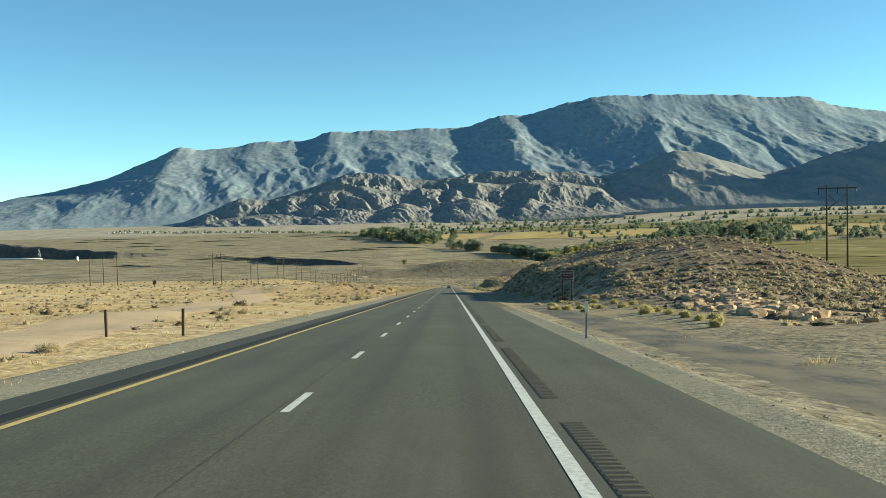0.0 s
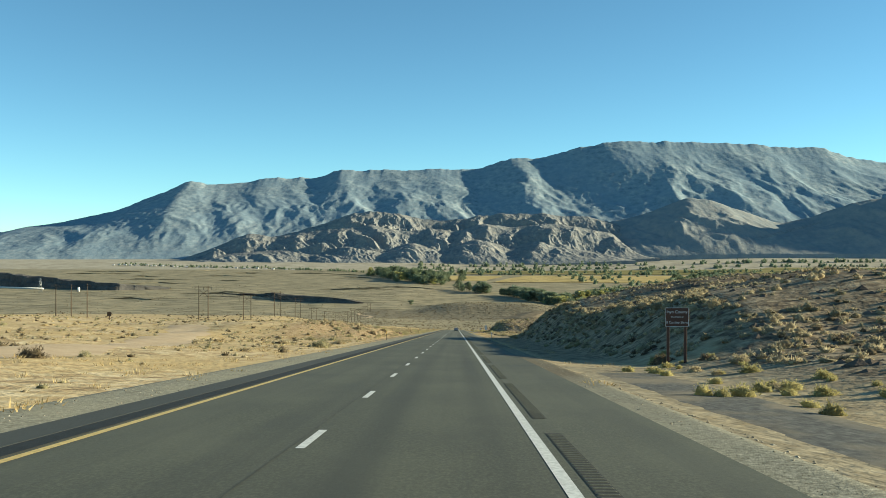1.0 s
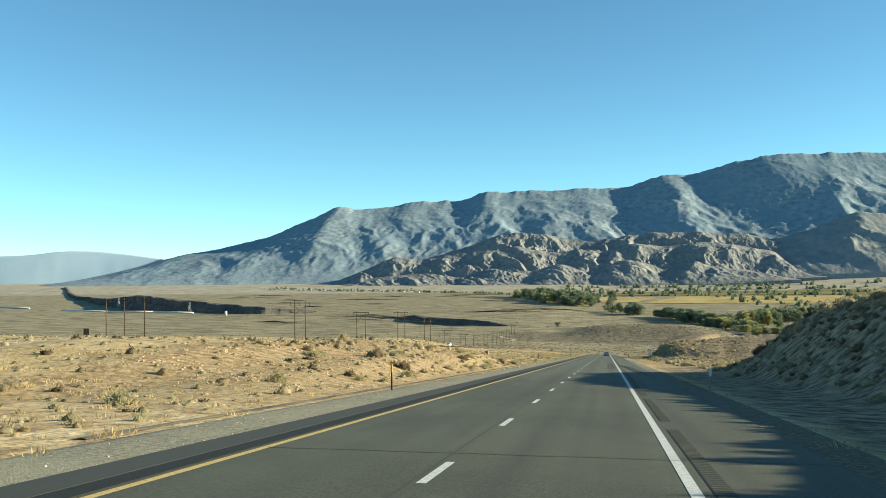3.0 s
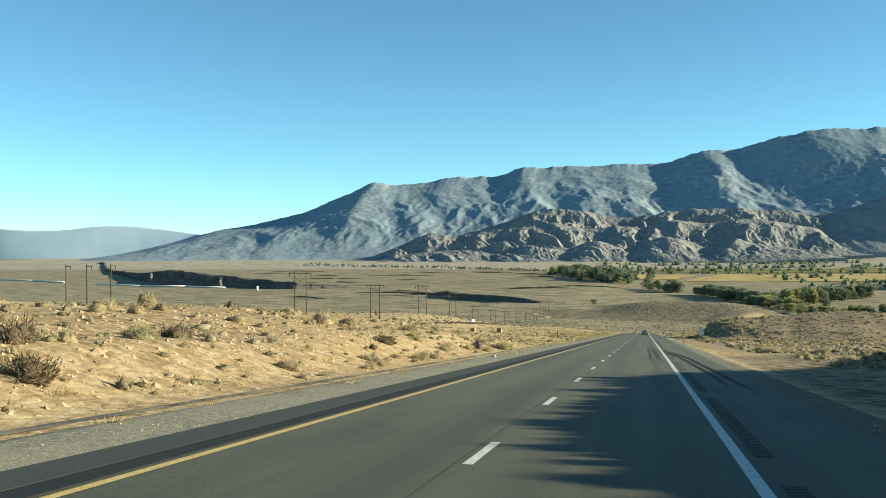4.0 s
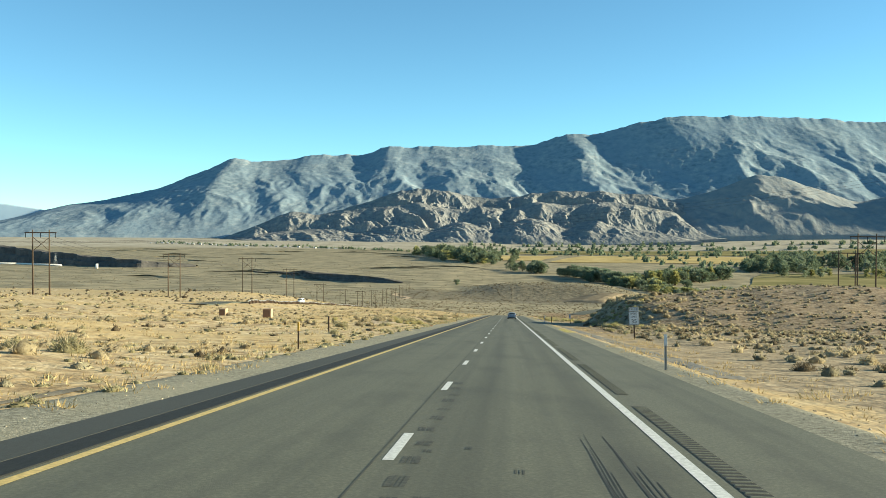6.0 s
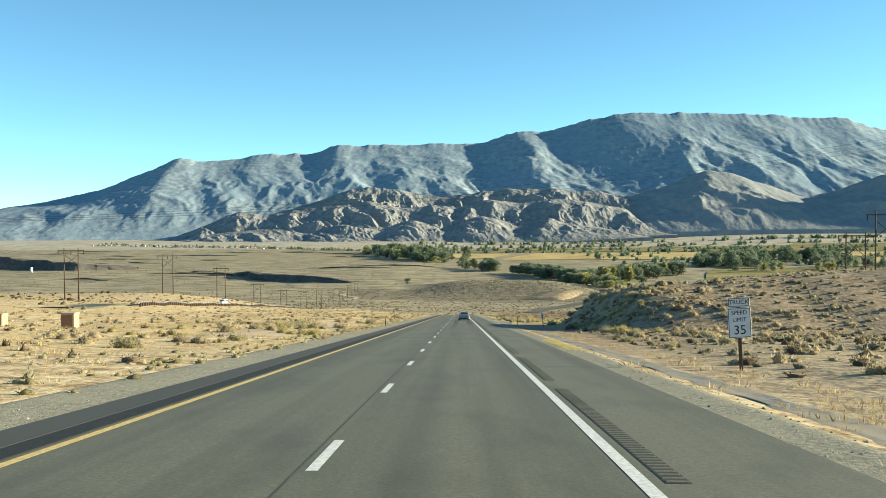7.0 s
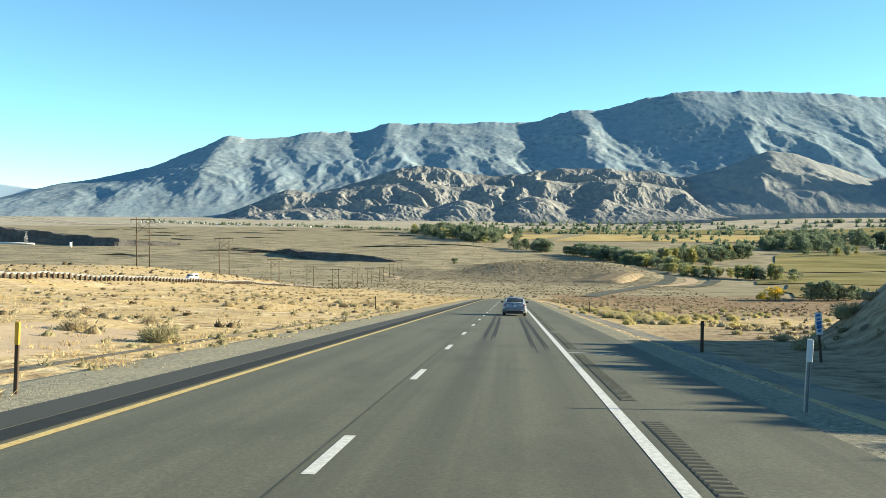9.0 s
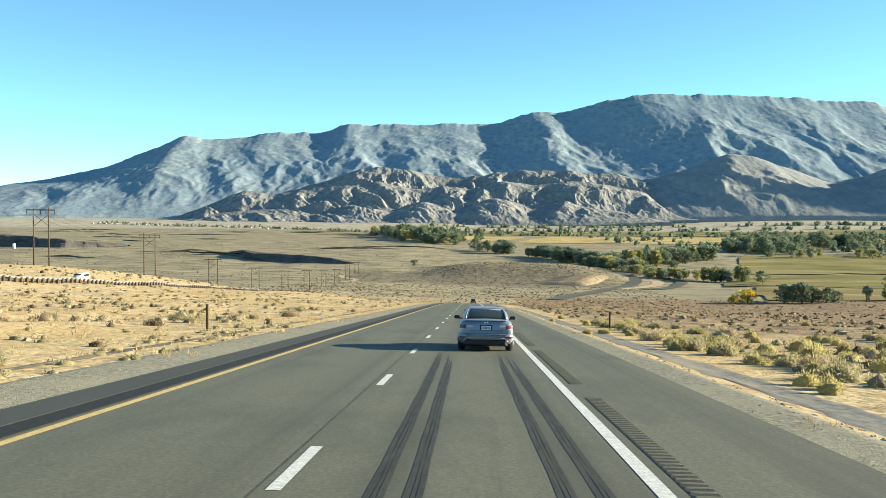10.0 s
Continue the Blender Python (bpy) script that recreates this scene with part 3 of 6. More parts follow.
def mound(seed, blades, leaf, thin, level=2, height=0.62, core=0.75):
    """A rounded desert shrub: an uneven leafy dome with fine twigs standing out of it."""
    bm = bmesh.new()
    bmesh.ops.create_icosphere(bm, subdivisions=level, radius=0.5)
    r = np.random.default_rng(200 + seed)
    off = Vector((seed * 1.7, seed * 0.6, 0))
    for w in bm.verts:
        k = 0.84 + 0.62 * noise.noise(w.co * 3.0 + off) + 0.36 * noise.noise(w.co * 7.5 + off)
        w.co = Vector((w.co.x * k, w.co.y * k, max(-0.06, w.co.z * 2 * height * k * 0.8 + 0.10)))
    low = [q for q in bm.faces if all(w.co.z <= -0.05 for w in q.verts)]
    bmesh.ops.delete(bm, geom=low, context="FACES")
    bm.verts.index_update()
    cv = np.array([w.co[:] for w in bm.verts], np.float32)
    cf = np.array([[w.index for w in q.verts] for q in bm.faces], np.int32)
    bm.free()
    skin = cv
    cv = (cv * (core, core, core) - (0, 0, 0.02)).astype(np.float32)
    tri = cf[r.integers(len(cf), size=blades)]
    a = r.dirichlet((1, 1, 1), blades)[:, :, None]
    p = (skin[tri] * a).sum(1) * r.uniform(core, 1.0, (blades, 1))
    out = p / (np.linalg.norm(p, axis=1)[:, None] + 1e-6) + (0, 0, 0.35) + r.normal(scale=0.5, size=(blades, 3))
    out /= np.linalg.norm(out, axis=1)[:, None]
    side = np.cross(out, r.normal(size=(blades, 3)))
    side /= np.linalg.norm(side, axis=1)[:, None] + 1e-6
    ll = leaf * r.uniform(0.5, 1.4, blades)[:, None]
    p = p - out * ll * 0.3
    t = np.stack([p - side * ll * thin, p + side * ll * thin, p + out * ll * 1.3], 1).reshape(-1, 3)
    t[:, 2] = np.maximum(t[:, 2], -0.03)
    return np.concatenate([cv, t]).astype(np.float32), np.concatenate([cf, len(cv) + np.arange(3 * blades).reshape(-1, 3)]).astype(np.int32)


def stone(seed, flat=0.65):
    """One angular stone of unit size: a jittered, faceted lump."""
    bm = bmesh.new()
    bmesh.ops.create_icosphere(bm, subdivisions=1, radius=0.5)
    r = np.random.default_rng(seed)
    for w in bm.verts:
        w.co = Vector((w.co.x * r.uniform(0.7, 1.25), w.co.y * r.uniform(0.7, 1.25), (w.co.z * r.uniform(0.7, 1.2)) * flat))
    bm.verts.index_update()
    v = np.array([w.co[:] for w in bm.verts], np.float32)
    f = np.array([[w.index for w in q.verts] for q in bm.faces], np.int32)
    bm.free()
    return v, f


def broken(seed):
    """A blocky broken boulder: a cube cut back at random corners."""
    r = np.random.default_rng(500 + seed)
    bm = bmesh.new()
    bmesh.ops.create_cube(bm, size=0.8)
    for k in range(7):
        n = Vector(r.normal(size=3)).normalized()
        geom = bm.verts[:] + bm.edges[:] + bm.faces[:]
        cut = bmesh.ops.bisect_plane(bm, geom=geom, plane_co=n * float(r.uniform(0.28, 0.42)), plane_no=n, clear_outer=True)
        bmesh.ops.contextual_create(bm, geom=[e for e in cut["geom_cut"] if isinstance(e, bmesh.types.BMEdge)])
    bmesh.ops.triangulate(bm, faces=bm.faces)
    bm.verts.index_update()
    v = np.array([(w.co.x * 1.15, w.co.y, w.co.z * 0.75 + 0.22) for w in bm.verts], np.float32)
    f = np.array([[w.index for w in q.verts] for q in bm.faces], np.int32)
    bm.free()
    return v, f


def chip(seed):
    """A small angular bit of gravel: eight jittered facets."""
    r = np.random.default_rng(100 + seed)
    v = np.array([(1, 0, 0), (-1, 0, 0), (0, 1, 0), (0, -1, 0), (0, 0, 1), (0, 0, -1)], np.float32) * 0.5
    v = (v * r.uniform(0.7, 1.2, (6, 1)) + r.uniform(-0.12, 0.12, (6, 3))) * (1, 1, 0.6)
    f = [[a, b, c] if (i + j + k) % 2 == 0 else [b, a, c] for i, a in enumerate((0, 1)) for j, b in enumerate((2, 3)) for k, c in enumerate((4, 5))]
    return v.astype(np.float32), np.array(f, np.int32)


def scatter(name, variants, pts, sizes, material, label, category, sink=0.03, squash=None, smooth=False):
    """All copies of small things in one mesh, set on the ground."""
    n = len(pts)
    x, y = pts[:, 0], pts[:, 1]
    z = ground_z(x, y) - sink * sizes
    turn = rng.uniform(0, 2 * math.pi, n)
    pick = rng.integers(0, len(variants), n)
    hs = rng.uniform(0.75, 1.2, n) if squash is None else squash
    vs, fs, at = [], [], 0
    for k, (v, f) in enumerate(variants):
        i = np.nonzero(pick == k)[0]
        if not len(i):
            continue
        c, s = np.cos(turn[i])[:, None], np.sin(turn[i])[:, None]
        sz = sizes[i][:, None]
        w = np.stack([(v[None, :, 0] * c - v[None, :, 1] * s) * sz + x[i][:, None], (v[None, :, 0] * s + v[None, :, 1] * c) * sz + y[i][:, None], v[None, :, 2] * sz * hs[i][:, None] + z[i][:, None]], -1)
        fs.append((f[None] + (at + np.arange(len(i)) * len(v))[:, None, None]).reshape(-1, 3))
        vs.append(w.reshape(-1, 3))
        at += len(i) * len(v)
    me = mesh_from(name, np.concatenate(vs), np.concatenate(fs), material, smooth)
    return tagged(new(name, me), label, category, kind="stuff")


def field_of(n, x0, x1, y0, y1, keep=None):
    p = np.stack([rng.uniform(x0, x1, n), rng.uniform(y0, y1, n)], 1)
    if keep is not None:
        p = p[keep(p[:, 0], p[:, 1])]
    return p


def patchy(x, y, s, cut):
    """True in irregular patches."""
    v = np.sin(x / s + 2 * np.sin(y / (s * 1.7))) + np.sin(y / (s * 0.8) + 1.6 * np.cos(x / (s * 1.3))) + rng.uniform(-0.8, 0.8, len(x))
    return v > cut


def island_mat(name, cols, rough=0.95, soft=0.25, grain=9.0):
    """A plant: blades vary one by one, and light passes through a little."""
    m = bpy.data.materials.new(name)
    m.use_nodes = True
    n, l = m.node_tree.nodes, m.node_tree.links
    b = n["Principled BSDF"]
    b.inputs["Roughness"].default_value, b.inputs["Specular IOR Level"].default_value = rough, 0.15
    g = n.new("ShaderNodeNewGeometry")
    big = n.new("ShaderNodeTexNoise")
    big.inputs["Scale"].default_value, big.inputs["Detail"].default_value = 0.5, 3
    l.new(g.outputs["Position"], big.inputs["Vector"])
    add = n.new("ShaderNodeMath")
    add.operation = "MULTIPLY_ADD"
    add.inputs[1].default_value, add.inputs[2].default_value = 0.45, 0.0
    l.new(g.outputs["Random Per Island"], add.inputs[0])
    l.new(big.outputs["Fac"], add.inputs[2])
    r = n.new("ShaderNodeValToRGB")
    while len(r.color_ramp.elements) < len(cols):
        r.color_ramp.elements.new(0.5)
    for i, (e, c) in enumerate(zip(r.color_ramp.elements, cols)):
        e.position, e.color = 0.35 + 0.6 * i / (len(cols) - 1), (*c, 1)
    fine = n.new("ShaderNodeTexNoise")
    fine.inputs["Scale"].default_value, fine.inputs["Detail"].default_value, fine.inputs["Roughness"].default_value = grain, 5, 0.7
    l.new(g.outputs["Position"], fine.inputs["Vector"])
    add2 = n.new("ShaderNodeMath")
    add2.operation = "MULTIPLY_ADD"
    add2.inputs[1].default_value = 0.9
    l.new(fine.outputs["Fac"], add2.inputs[0])
    low = n.new("ShaderNodeMath")
    low.operation, low.inputs[1].default_value = "SUBTRACT", 0.42
    l.new(add.outputs[0], low.inputs[0])
    l.new(low.outputs[0], add2.inputs[2])
    l.new(add2.outputs[0], r.inputs["Fac"])
    bp = n.new("ShaderNodeBump")
    bp.inputs["Strength"].default_value, bp.inputs["Distance"].default_value = 0.6, 0.8 / grain
    l.new(fine.outputs["Fac"], bp.inputs["Height"])
    l.new(bp.outputs["Normal"], b.inputs["Normal"])
    l.new(r.outputs["Color"], b.inputs["Base Color"])
    t = n.new("ShaderNodeBsdfTranslucent")
    l.new(r.outputs["Color"], t.inputs["Color"])
    mx = n.new("ShaderNodeMixShader")
    mx.inputs[0].default_value = soft
    l.new(b.outputs[0], mx.inputs[1])
    l.new(t.outputs[0], mx.inputs[2])
    l.new(mx.outputs[0], n["Material Output"].inputs["Surface"])
    return m


M_SAGE = island_mat("sagebrush_leaf", [(0.13, 0.11, 0.065), (0.24, 0.205, 0.125), (0.37, 0.32, 0.205)], soft=0.3)
M_OLIVE = island_mat("olive_shrub", [(0.19, 0.17, 0.085), (0.33, 0.29, 0.16), (0.47, 0.42, 0.25)], soft=0.5)
M_BEIGE = island_mat("beige_dry_shrub", [(0.25, 0.195, 0.11), (0.40, 0.325, 0.195), (0.55, 0.46, 0.295)], soft=0.5)
M_DRY = island_mat("dry_grass", [(0.27, 0.185, 0.08), (0.43, 0.31, 0.14), (0.56, 0.43, 0.22)])
M_DARK = island_mat("dark_scrub", [(0.07, 0.052, 0.033), (0.13, 0.10, 0.062), (0.22, 0.17, 0.105)], soft=0.3)
M_RABBIT = island_mat("rabbitbrush", [(0.24, 0.21, 0.10), (0.375, 0.33, 0.145), (0.51, 0.44, 0.195)], soft=0.5)
M_RUST = island_mat("rust_scrub", [(0.21, 0.13, 0.075), (0.34, 0.215, 0.125), (0.47, 0.32, 0.20)], soft=0.3)
M_STONE = mat("warm_stone", [(0.3, (0.23, 0.15, 0.09)), (0.5, (0.43, 0.30, 0.185)), (0.7, (0.61, 0.46, 0.30))], 2.6, 8, 0.95, 0.5, 8.0, spec=0.1)
M_DARKSTONE = mat("dark_stone", [(0.3, (0.07, 0.055, 0.045)), (0.7, (0.19, 0.145, 0.11))], 1.3, 8, 0.95, 0.5, 8.0, spec=0.1)
M_PEBBLE = mat("verge_stone", [(0.3, (0.165, 0.14, 0.10)), (0.5, (0.32, 0.275, 0.20)), (0.7, (0.54, 0.48, 0.37))], 5.0, 6, 0.95, spec=0.1)

near_v = [mound(i, 300, 0.075, 0.17, 2, 0.52, 0.76) for i in range(8)]
fine_v = [mound(i, 820, 0.07, 0.17, 2, 0.52, 0.7) for i in range(8)]
mid_v = [mound(20 + i, 50, 0.115, 0.21, 1, 0.44, 0.7) for i in range(8)]
low_v = [mound(90 + i, 34, 0.135, 0.2, 1, 0.4, 0.66) for i in range(6)]
far_v = [mound(40 + i, 1, 0.28, 0.22, 1, 0.42, 0.95) for i in range(5)]
tuft_v = [leaf_clump(60 + i, 20, 0.55, 0.10, 0.17, False, 0.8, 0.12) for i in range(5)]
tuft_far = [mound(70 + i, 1, 0.3, 0.22, 1, 0.3, 0.95) for i in range(4)]
stones_v = [stone(i) for i in range(7)]
chips_v = [chip(i) for i in range(5)]
rough_v = [broken(i) for i in range(6)]


def sz(n, a, b):
    return a + (b - a) * rng.beta(1.6, 3.0, n)


TRACK_Y, TRACK_X = [-60, 18, 35, 65, 89, 108, 135, 152], [-12.5, -14.2, -17.0, -20.0, -21.5, -25.0, -31.0, -36.0]
track = lambda x, y: (np.abs(x - np.interp(y, TRACK_Y, TRACK_X)) < 3.0 + rng.uniform(-0.6, 0.6, len(x))) & (y < 150)
SITES = {}


def add_site(key, p):
    SITES.setdefault(key, []).append(p)


# hill beside the road
rocky = lambda x, y: (x < 21) & (y > 26) & (y < 63)
hk = lambda x, y: ~rocky(x, y) & (x > 10.8 + 3.2 * ((y < 70) * 1.0)) & (rng.uniform(size=len(x)) < 1.25 - x / 130)
p = field_of(6800, 10.8, 110, 40, 240, hk)
u = rng.uniform(size=len(p))
high = p[:, 0] > 34 + rng.uniform(-10, 10, len(p))
add_site("sage_mid", p[(u < 0.30) & ~high])
add_site("dry_mid", p[(u >= 0.30) & (u < 0.76) & ~high])
add_site("dark_mid", p[(u >= 0.76) & (u < 0.85) & ~high])
add_site("dark_mid", p[(u < 0.30) & high])
add_site("sage_mid", p[(u >= 0.30) & (u < 0.62) & high])
add_site("dry_mid", p[(u >= 0.62) & (u < 0.85) & high])
q = field_of(1500, 14.2, 52, 22, 78, lambda x, y: ~rocky(x, y))
v = rng.uniform(size=len(q))
add_site("dry_mid", q[v < 0.45])
add_site("sage_mid", q[(v >= 0.45) & (v < 0.75)])
add_site("dark_mid", q[v >= 0.75])
q = field_of(420, 11.2, 17.5, 80, 198)
v = rng.uniform(size=len(q))
add_site("dark_mid", q[v < 0.4])
add_site("sage_mid", q[(v >= 0.4) & (v < 0.8)])
add_site("dry_mid", q[v >= 0.8])
q = np.concatenate([field_of(1500, 14, 60, 46, 200), field_of(1300, 14.5, 50, 24, 76)])
add_site("darkstone", q)
add_site("darkstone", p[u >= 0.85] + rng.normal(scale=0.6, size=(int((u >= 0.85).sum()), 2)))
# second hill and the rise behind it
p = field_of(2900, 12.2, 90, 318, 402, lambda x, y: rng.uniform(size=len(x)) < 1.2 - x / 110)
u = rng.uniform(size=len(p))
add_site("sage_mid", p[u < 0.42])
add_site("dry_mid", p[(u >= 0.42) & (u < 0.66)])
add_site("dark_mid", p[(u >= 0.66) & (u < 0.84)])
add_site("darkstone", p[(u >= 0.84) & (u < 0.92)])
add_site("stone", p[u >= 0.92])
p = np.concatenate([field_of(1500, 14, 110, 236, 320), field_of(650, 9.6, 40, 228, 330)])
u = rng.uniform(size=len(p))
add_site("sage_mid", p[u < 0.35])
add_site("dry_mid", p[(u >= 0.35) & (u < 0.68)])
add_site("dark_mid", p[(u >= 0.68) & (u < 0.95)])
add_site("darkstone", p[u >= 0.95])
# left flat: tan grass with shrubs in patches
lk = lambda x, y: ~track(x, y) & (x < -9.8 - 0.5 * rng.uniform(size=len(x)))
p = field_of(3300, -50, -10, -20, 720, lk)
u = rng.uniform(size=len(p))
pt = patchy(p[:, 0], p[:, 1], 6, -0.3)
near = (p[:, 0] > -21) & (p[:, 1] < 470)
add_site("sage_mid", p[(u < 0.44) & pt & ~near])
add_site("dark_mid", p[(u > 0.90) & pt & ~near])
add_site("dry_mid", p[(u > 0.44) & (u < 0.70) & pt & ~near])
NEAR_SHRUBS = []
for kind, rest, few, pick in (("sage", "sage_mid", 52, (u < 0.40) & pt & near), ("straw", "dry_mid", 36, (u > 0.44) & (u < 0.70) & pt & near), ("dark", "dark_mid", 14, (u > 0.90) & pt & near)):
    NEAR_SHRUBS.append((kind, p[pick][:few]))
    add_site(rest, p[pick][few:])
p = field_of(9000, -50, -10, -20, 600, lk)
add_site("dry_tuft", p[patchy(p[:, 0], p[:, 1], 5, -0.9)])
p = field_of(3600, -40, -10, -20, 560, lk)
pt = patchy(p[:, 0], p[:, 1], 4, -0.5)
u = rng.uniform(size=len(p))
q = field_of(900, -26, -9.9, 95, 265, lk)
v = rng.uniform(size=len(q))
add_site("low_dry", q[v < 0.5])
add_site("low_olive", q[(v >= 0.5) & (v < 0.85)])
add_site("sage_mid", q[(v >= 0.85) & (v < 0.93)])
add_site("dry_mid", q[v >= 0.93])
add_site("low_dry", p[pt & (u < 0.40)])
add_site("low_olive", p[pt & (u >= 0.40) & (u < 0.85)])
add_site("dark_mid", p[pt & (u >= 0.85)])
add_site("stone", field_of(300, -50, -10, -20, 480, lk))
p = field_of(4600, -170, -34, 20, 760, lambda x, y: lk(x, y) & (rng.uniform(size=len(x)) < np.minimum((-34 - x) / 26, (170 + x) / 60)))
u = rng.uniform(size=len(p))
add_site("plain_sage", p[u < 0.45])
add_site("dry_far", p[(u >= 0.45) & (u < 0.80)])
add_site("plain_dark", p[u >= 0.80])
add_site("low_olive", field_of(320, -10.2, -8.0, 228, 430))
p = np.concatenate([field_of(5600, -620, -60, 420, 1450), field_of(3400, -900, -40, 1400, 2300)])
u = rng.uniform(size=len(p))
add_site("dark_far", p[u < 0.55])
add_site("sage_far", p[u >= 0.55])
# right flat beyond the hills
p = field_of(5200, 8.5, 62, 396, 700)
u = rng.uniform(size=len(p))
add_site("sage_mid", p[u < 0.30])
add_site("dry_tuft", p[(u >= 0.30) & (u < 0.62)])
add_site("rust_mid", p[(u >= 0.62) & (u < 0.80) & (p[:, 1] > 430)])
add_site("dark_mid", p[(u >= 0.80) & (u < 0.93)])
p = field_of(5500, 60, 420, 420, 1080, lambda x, y: x < 0.5 * y)
u = rng.uniform(size=len(p))
add_site("rust_far", p[u < 0.40])
add_site("dark_far", p[(u >= 0.40) & (u < 0.68)])
add_site("dry_far", p[u >= 0.68])
p = np.concatenate([field_of(6400, -170, 165, 700, 1540), field_of(1800, -60, 175, 1370, 1600)])
u = rng.uniform(size=len(p))
add_site("dark_far", p[u < 0.6])
add_site("dry_far", p[u >= 0.6])
# yellow rabbitbrush in bands
for cx, cy, rx, ry, n in ((9.5, 58, 2, 12, 16), (12.5, 31, 1.5, 8, 12), (13, 410, 3.5, 14, 34), (21, 425, 8, 16, 26), (-20, 318, 5, 10, 8), (9, 432, 2.2, 30, 22), (14, 350, 3, 8, 16)):
    add_site("rabbit", np.stack([rng.normal(cx, rx / 1.6, n), rng.normal(cy, ry / 1.6, n)], 1))
# low growth before the second hill
p = field_of(700, 9.8, 34, 300, 356)
u = rng.uniform(size=len(p))
add_site("low_dry", p[u < 0.4])
add_site("low_olive", p[(u >= 0.4) & (u < 0.75)])
add_site("dark_mid", p[u >= 0.9])
add_site("edge_grass", np.stack([4.75 + 0.8 * rng.beta(1.5, 2.5, 260), rng.uniform(303, 318, 260)], 1))
# grass along the verges
p = field_of(1500, -10.5, -7.6, -20, 640, lambda x, y: rng.uniform(size=len(x)) < 0.2 + 0.8 * (np.sin(y / 17) > 0.1) * (y > 235))
add_site("dry_tuft", p)
p = field_of(1500, 5.0, 9.0, -20, 640, lambda x, y: (rng.uniform(size=len(x)) < 0.16 + 0.7 * (y > 228) * (y < 345)) & ~((x > 5.3) & (x < 8.2) & (y < 70)) & ~((x > 5.6) & (x < 7.3) & (y > 286)))
add_site("dry_tuft", p)

spec = {
    "sage_mid": ("sagebrush", mid_v, M_SAGE, 0.55, 1.4, "grey-green sagebrush scattered over dry slopes", "sagebrush"),
    "dry_mid": ("dry_shrub", mid_v, M_BEIGE, 0.6, 1.45, "straw-coloured dry shrubs on stony slopes", "shrub"),
    "dark_mid": ("dark_scrub", mid_v, M_DARK, 0.5, 1.25, "dark brown desert scrub", "scrub"),
    "rust_mid": ("rust_scrub", mid_v, M_RUST, 0.4, 0.95, "low rust-brown scrub on the flat", "scrub"),
    "plain_sage": ("plain_sagebrush", low_v, M_OLIVE, 0.7, 1.9, "olive sagebrush dotted over the golden plain", "sagebrush"),
    "plain_dark": ("plain_scrub", low_v, M_DARK, 0.6, 1.6, "dark scrub dotted over the golden plain", "scrub"),
    "sage_far": ("far_sagebrush", far_v, M_SAGE, 0.8, 2.2, "grey-green sagebrush on the far flats", "sagebrush"),
    "dry_far": ("far_dry_grass", tuft_far, M_DRY, 0.4, 1.1, "tan dry grass clumps on the far flats", "grass"),
    "dark_far": ("far_scrub", far_v, M_DARK, 0.9, 2.9, "dark scrub dotted over the far flats", "scrub"),
    "rust_far": ("far_rust_scrub", far_v, M_RUST, 0.7, 2.0, "rust-brown scrub on the far flats", "scrub"),
    "low_dry": ("low_dry_shrub", low_v, M_BEIGE, 0.3, 0.8, "low beige dry shrubs between golden grass", "shrub"),
    "low_olive": ("low_olive_shrub", low_v, M_OLIVE, 0.3, 0.9, "low olive-grey shrubs between golden grass", "shrub"),
    "dry_tuft": ("dry_grass", tuft_v, M_DRY, 0.4, 1.15, "tufts of dry straw-yellow grass", "grass"),
    "edge_grass": ("green_grass", tuft_v, M_RABBIT, 0.25, 0.5, "yellow-green grass fringe at the asphalt edge", "grass"),
    "rabbit": ("rabbitbrush", near_v, M_RABBIT, 0.6, 1.2, "yellow flowering rabbitbrush beside the road", "shrub"),
}
for key, (name, variants, material, a, b, label, cat) in spec.items():
    pts = np.concatenate(SITES[key])
    scatter(name, variants, pts, sz(len(pts), a, b), material, label, cat, smooth=True)
for key, material, label, a, b in (("darkstone", M_DARKSTONE, "dark angular rocks strewn over the slope", 0.3, 1.2), ("stone", M_STONE, "pale angular rocks on the slope", 0.15, 0.9)):
    pts = np.concatenate(SITES[key])
    scatter("slope_rocks", stones_v, pts, sz(len(pts), a, b), material, label, "rocks", 0.15)
# pale broken rock at the cut of the first hill and the stony left bank
v = rng.uniform(size=420)
p = np.stack([14.6 + 3.6 * v + rng.uniform(-0.8, 3.4, 420), 29 + 30 * v + rng.normal(0, 2.0, 420)], 1)
scatter("broken_rock", rough_v, p, sz(420, 0.25, 1.15), M_STONE, "pale broken boulders on the cut face", "rocks", 0.2)
q = field_of(60, 15, 21, 27, 62)
scatter("brink_shrubs", near_v, q, sz(len(q), 0.4, 0.9), M_BEIGE, "beige dry shrubs between broken rocks", "shrub", smooth=True)
p = field_of(5000, -21, -9.3, 140, 235)
q = np.stack([rng.uniform(-16, -10, 90), rng.uniform(160, 205, 90)], 1)
scatter("bank_slabs", stones_v, q, sz(90, 0.35, 1.1), M_STONE, "pale pinkish slabs of rock set in the cut bank", "rocks", 0.3)
scatter("bank_stones", chips_v, p, sz(len(p), 0.06, 0.42), M_STONE, "pale pinkish stones on the cut bank", "stones", 0.15)
# shrubs on the brink of the two cuts, close together
p = np.concatenate([np.stack([rng.uniform(14.2, 17.5, 70), rng.uniform(82, 196, 70)], 1), np.stack([rng.uniform(15.0, 20, 44), rng.uniform(348, 375, 44)], 1)])
scatter("brink_shrubs", near_v, p, sz(len(p), 0.8, 1.9), M_BEIGE, "beige dry shrubs along the brink of the cut bank", "shrub", smooth=True)
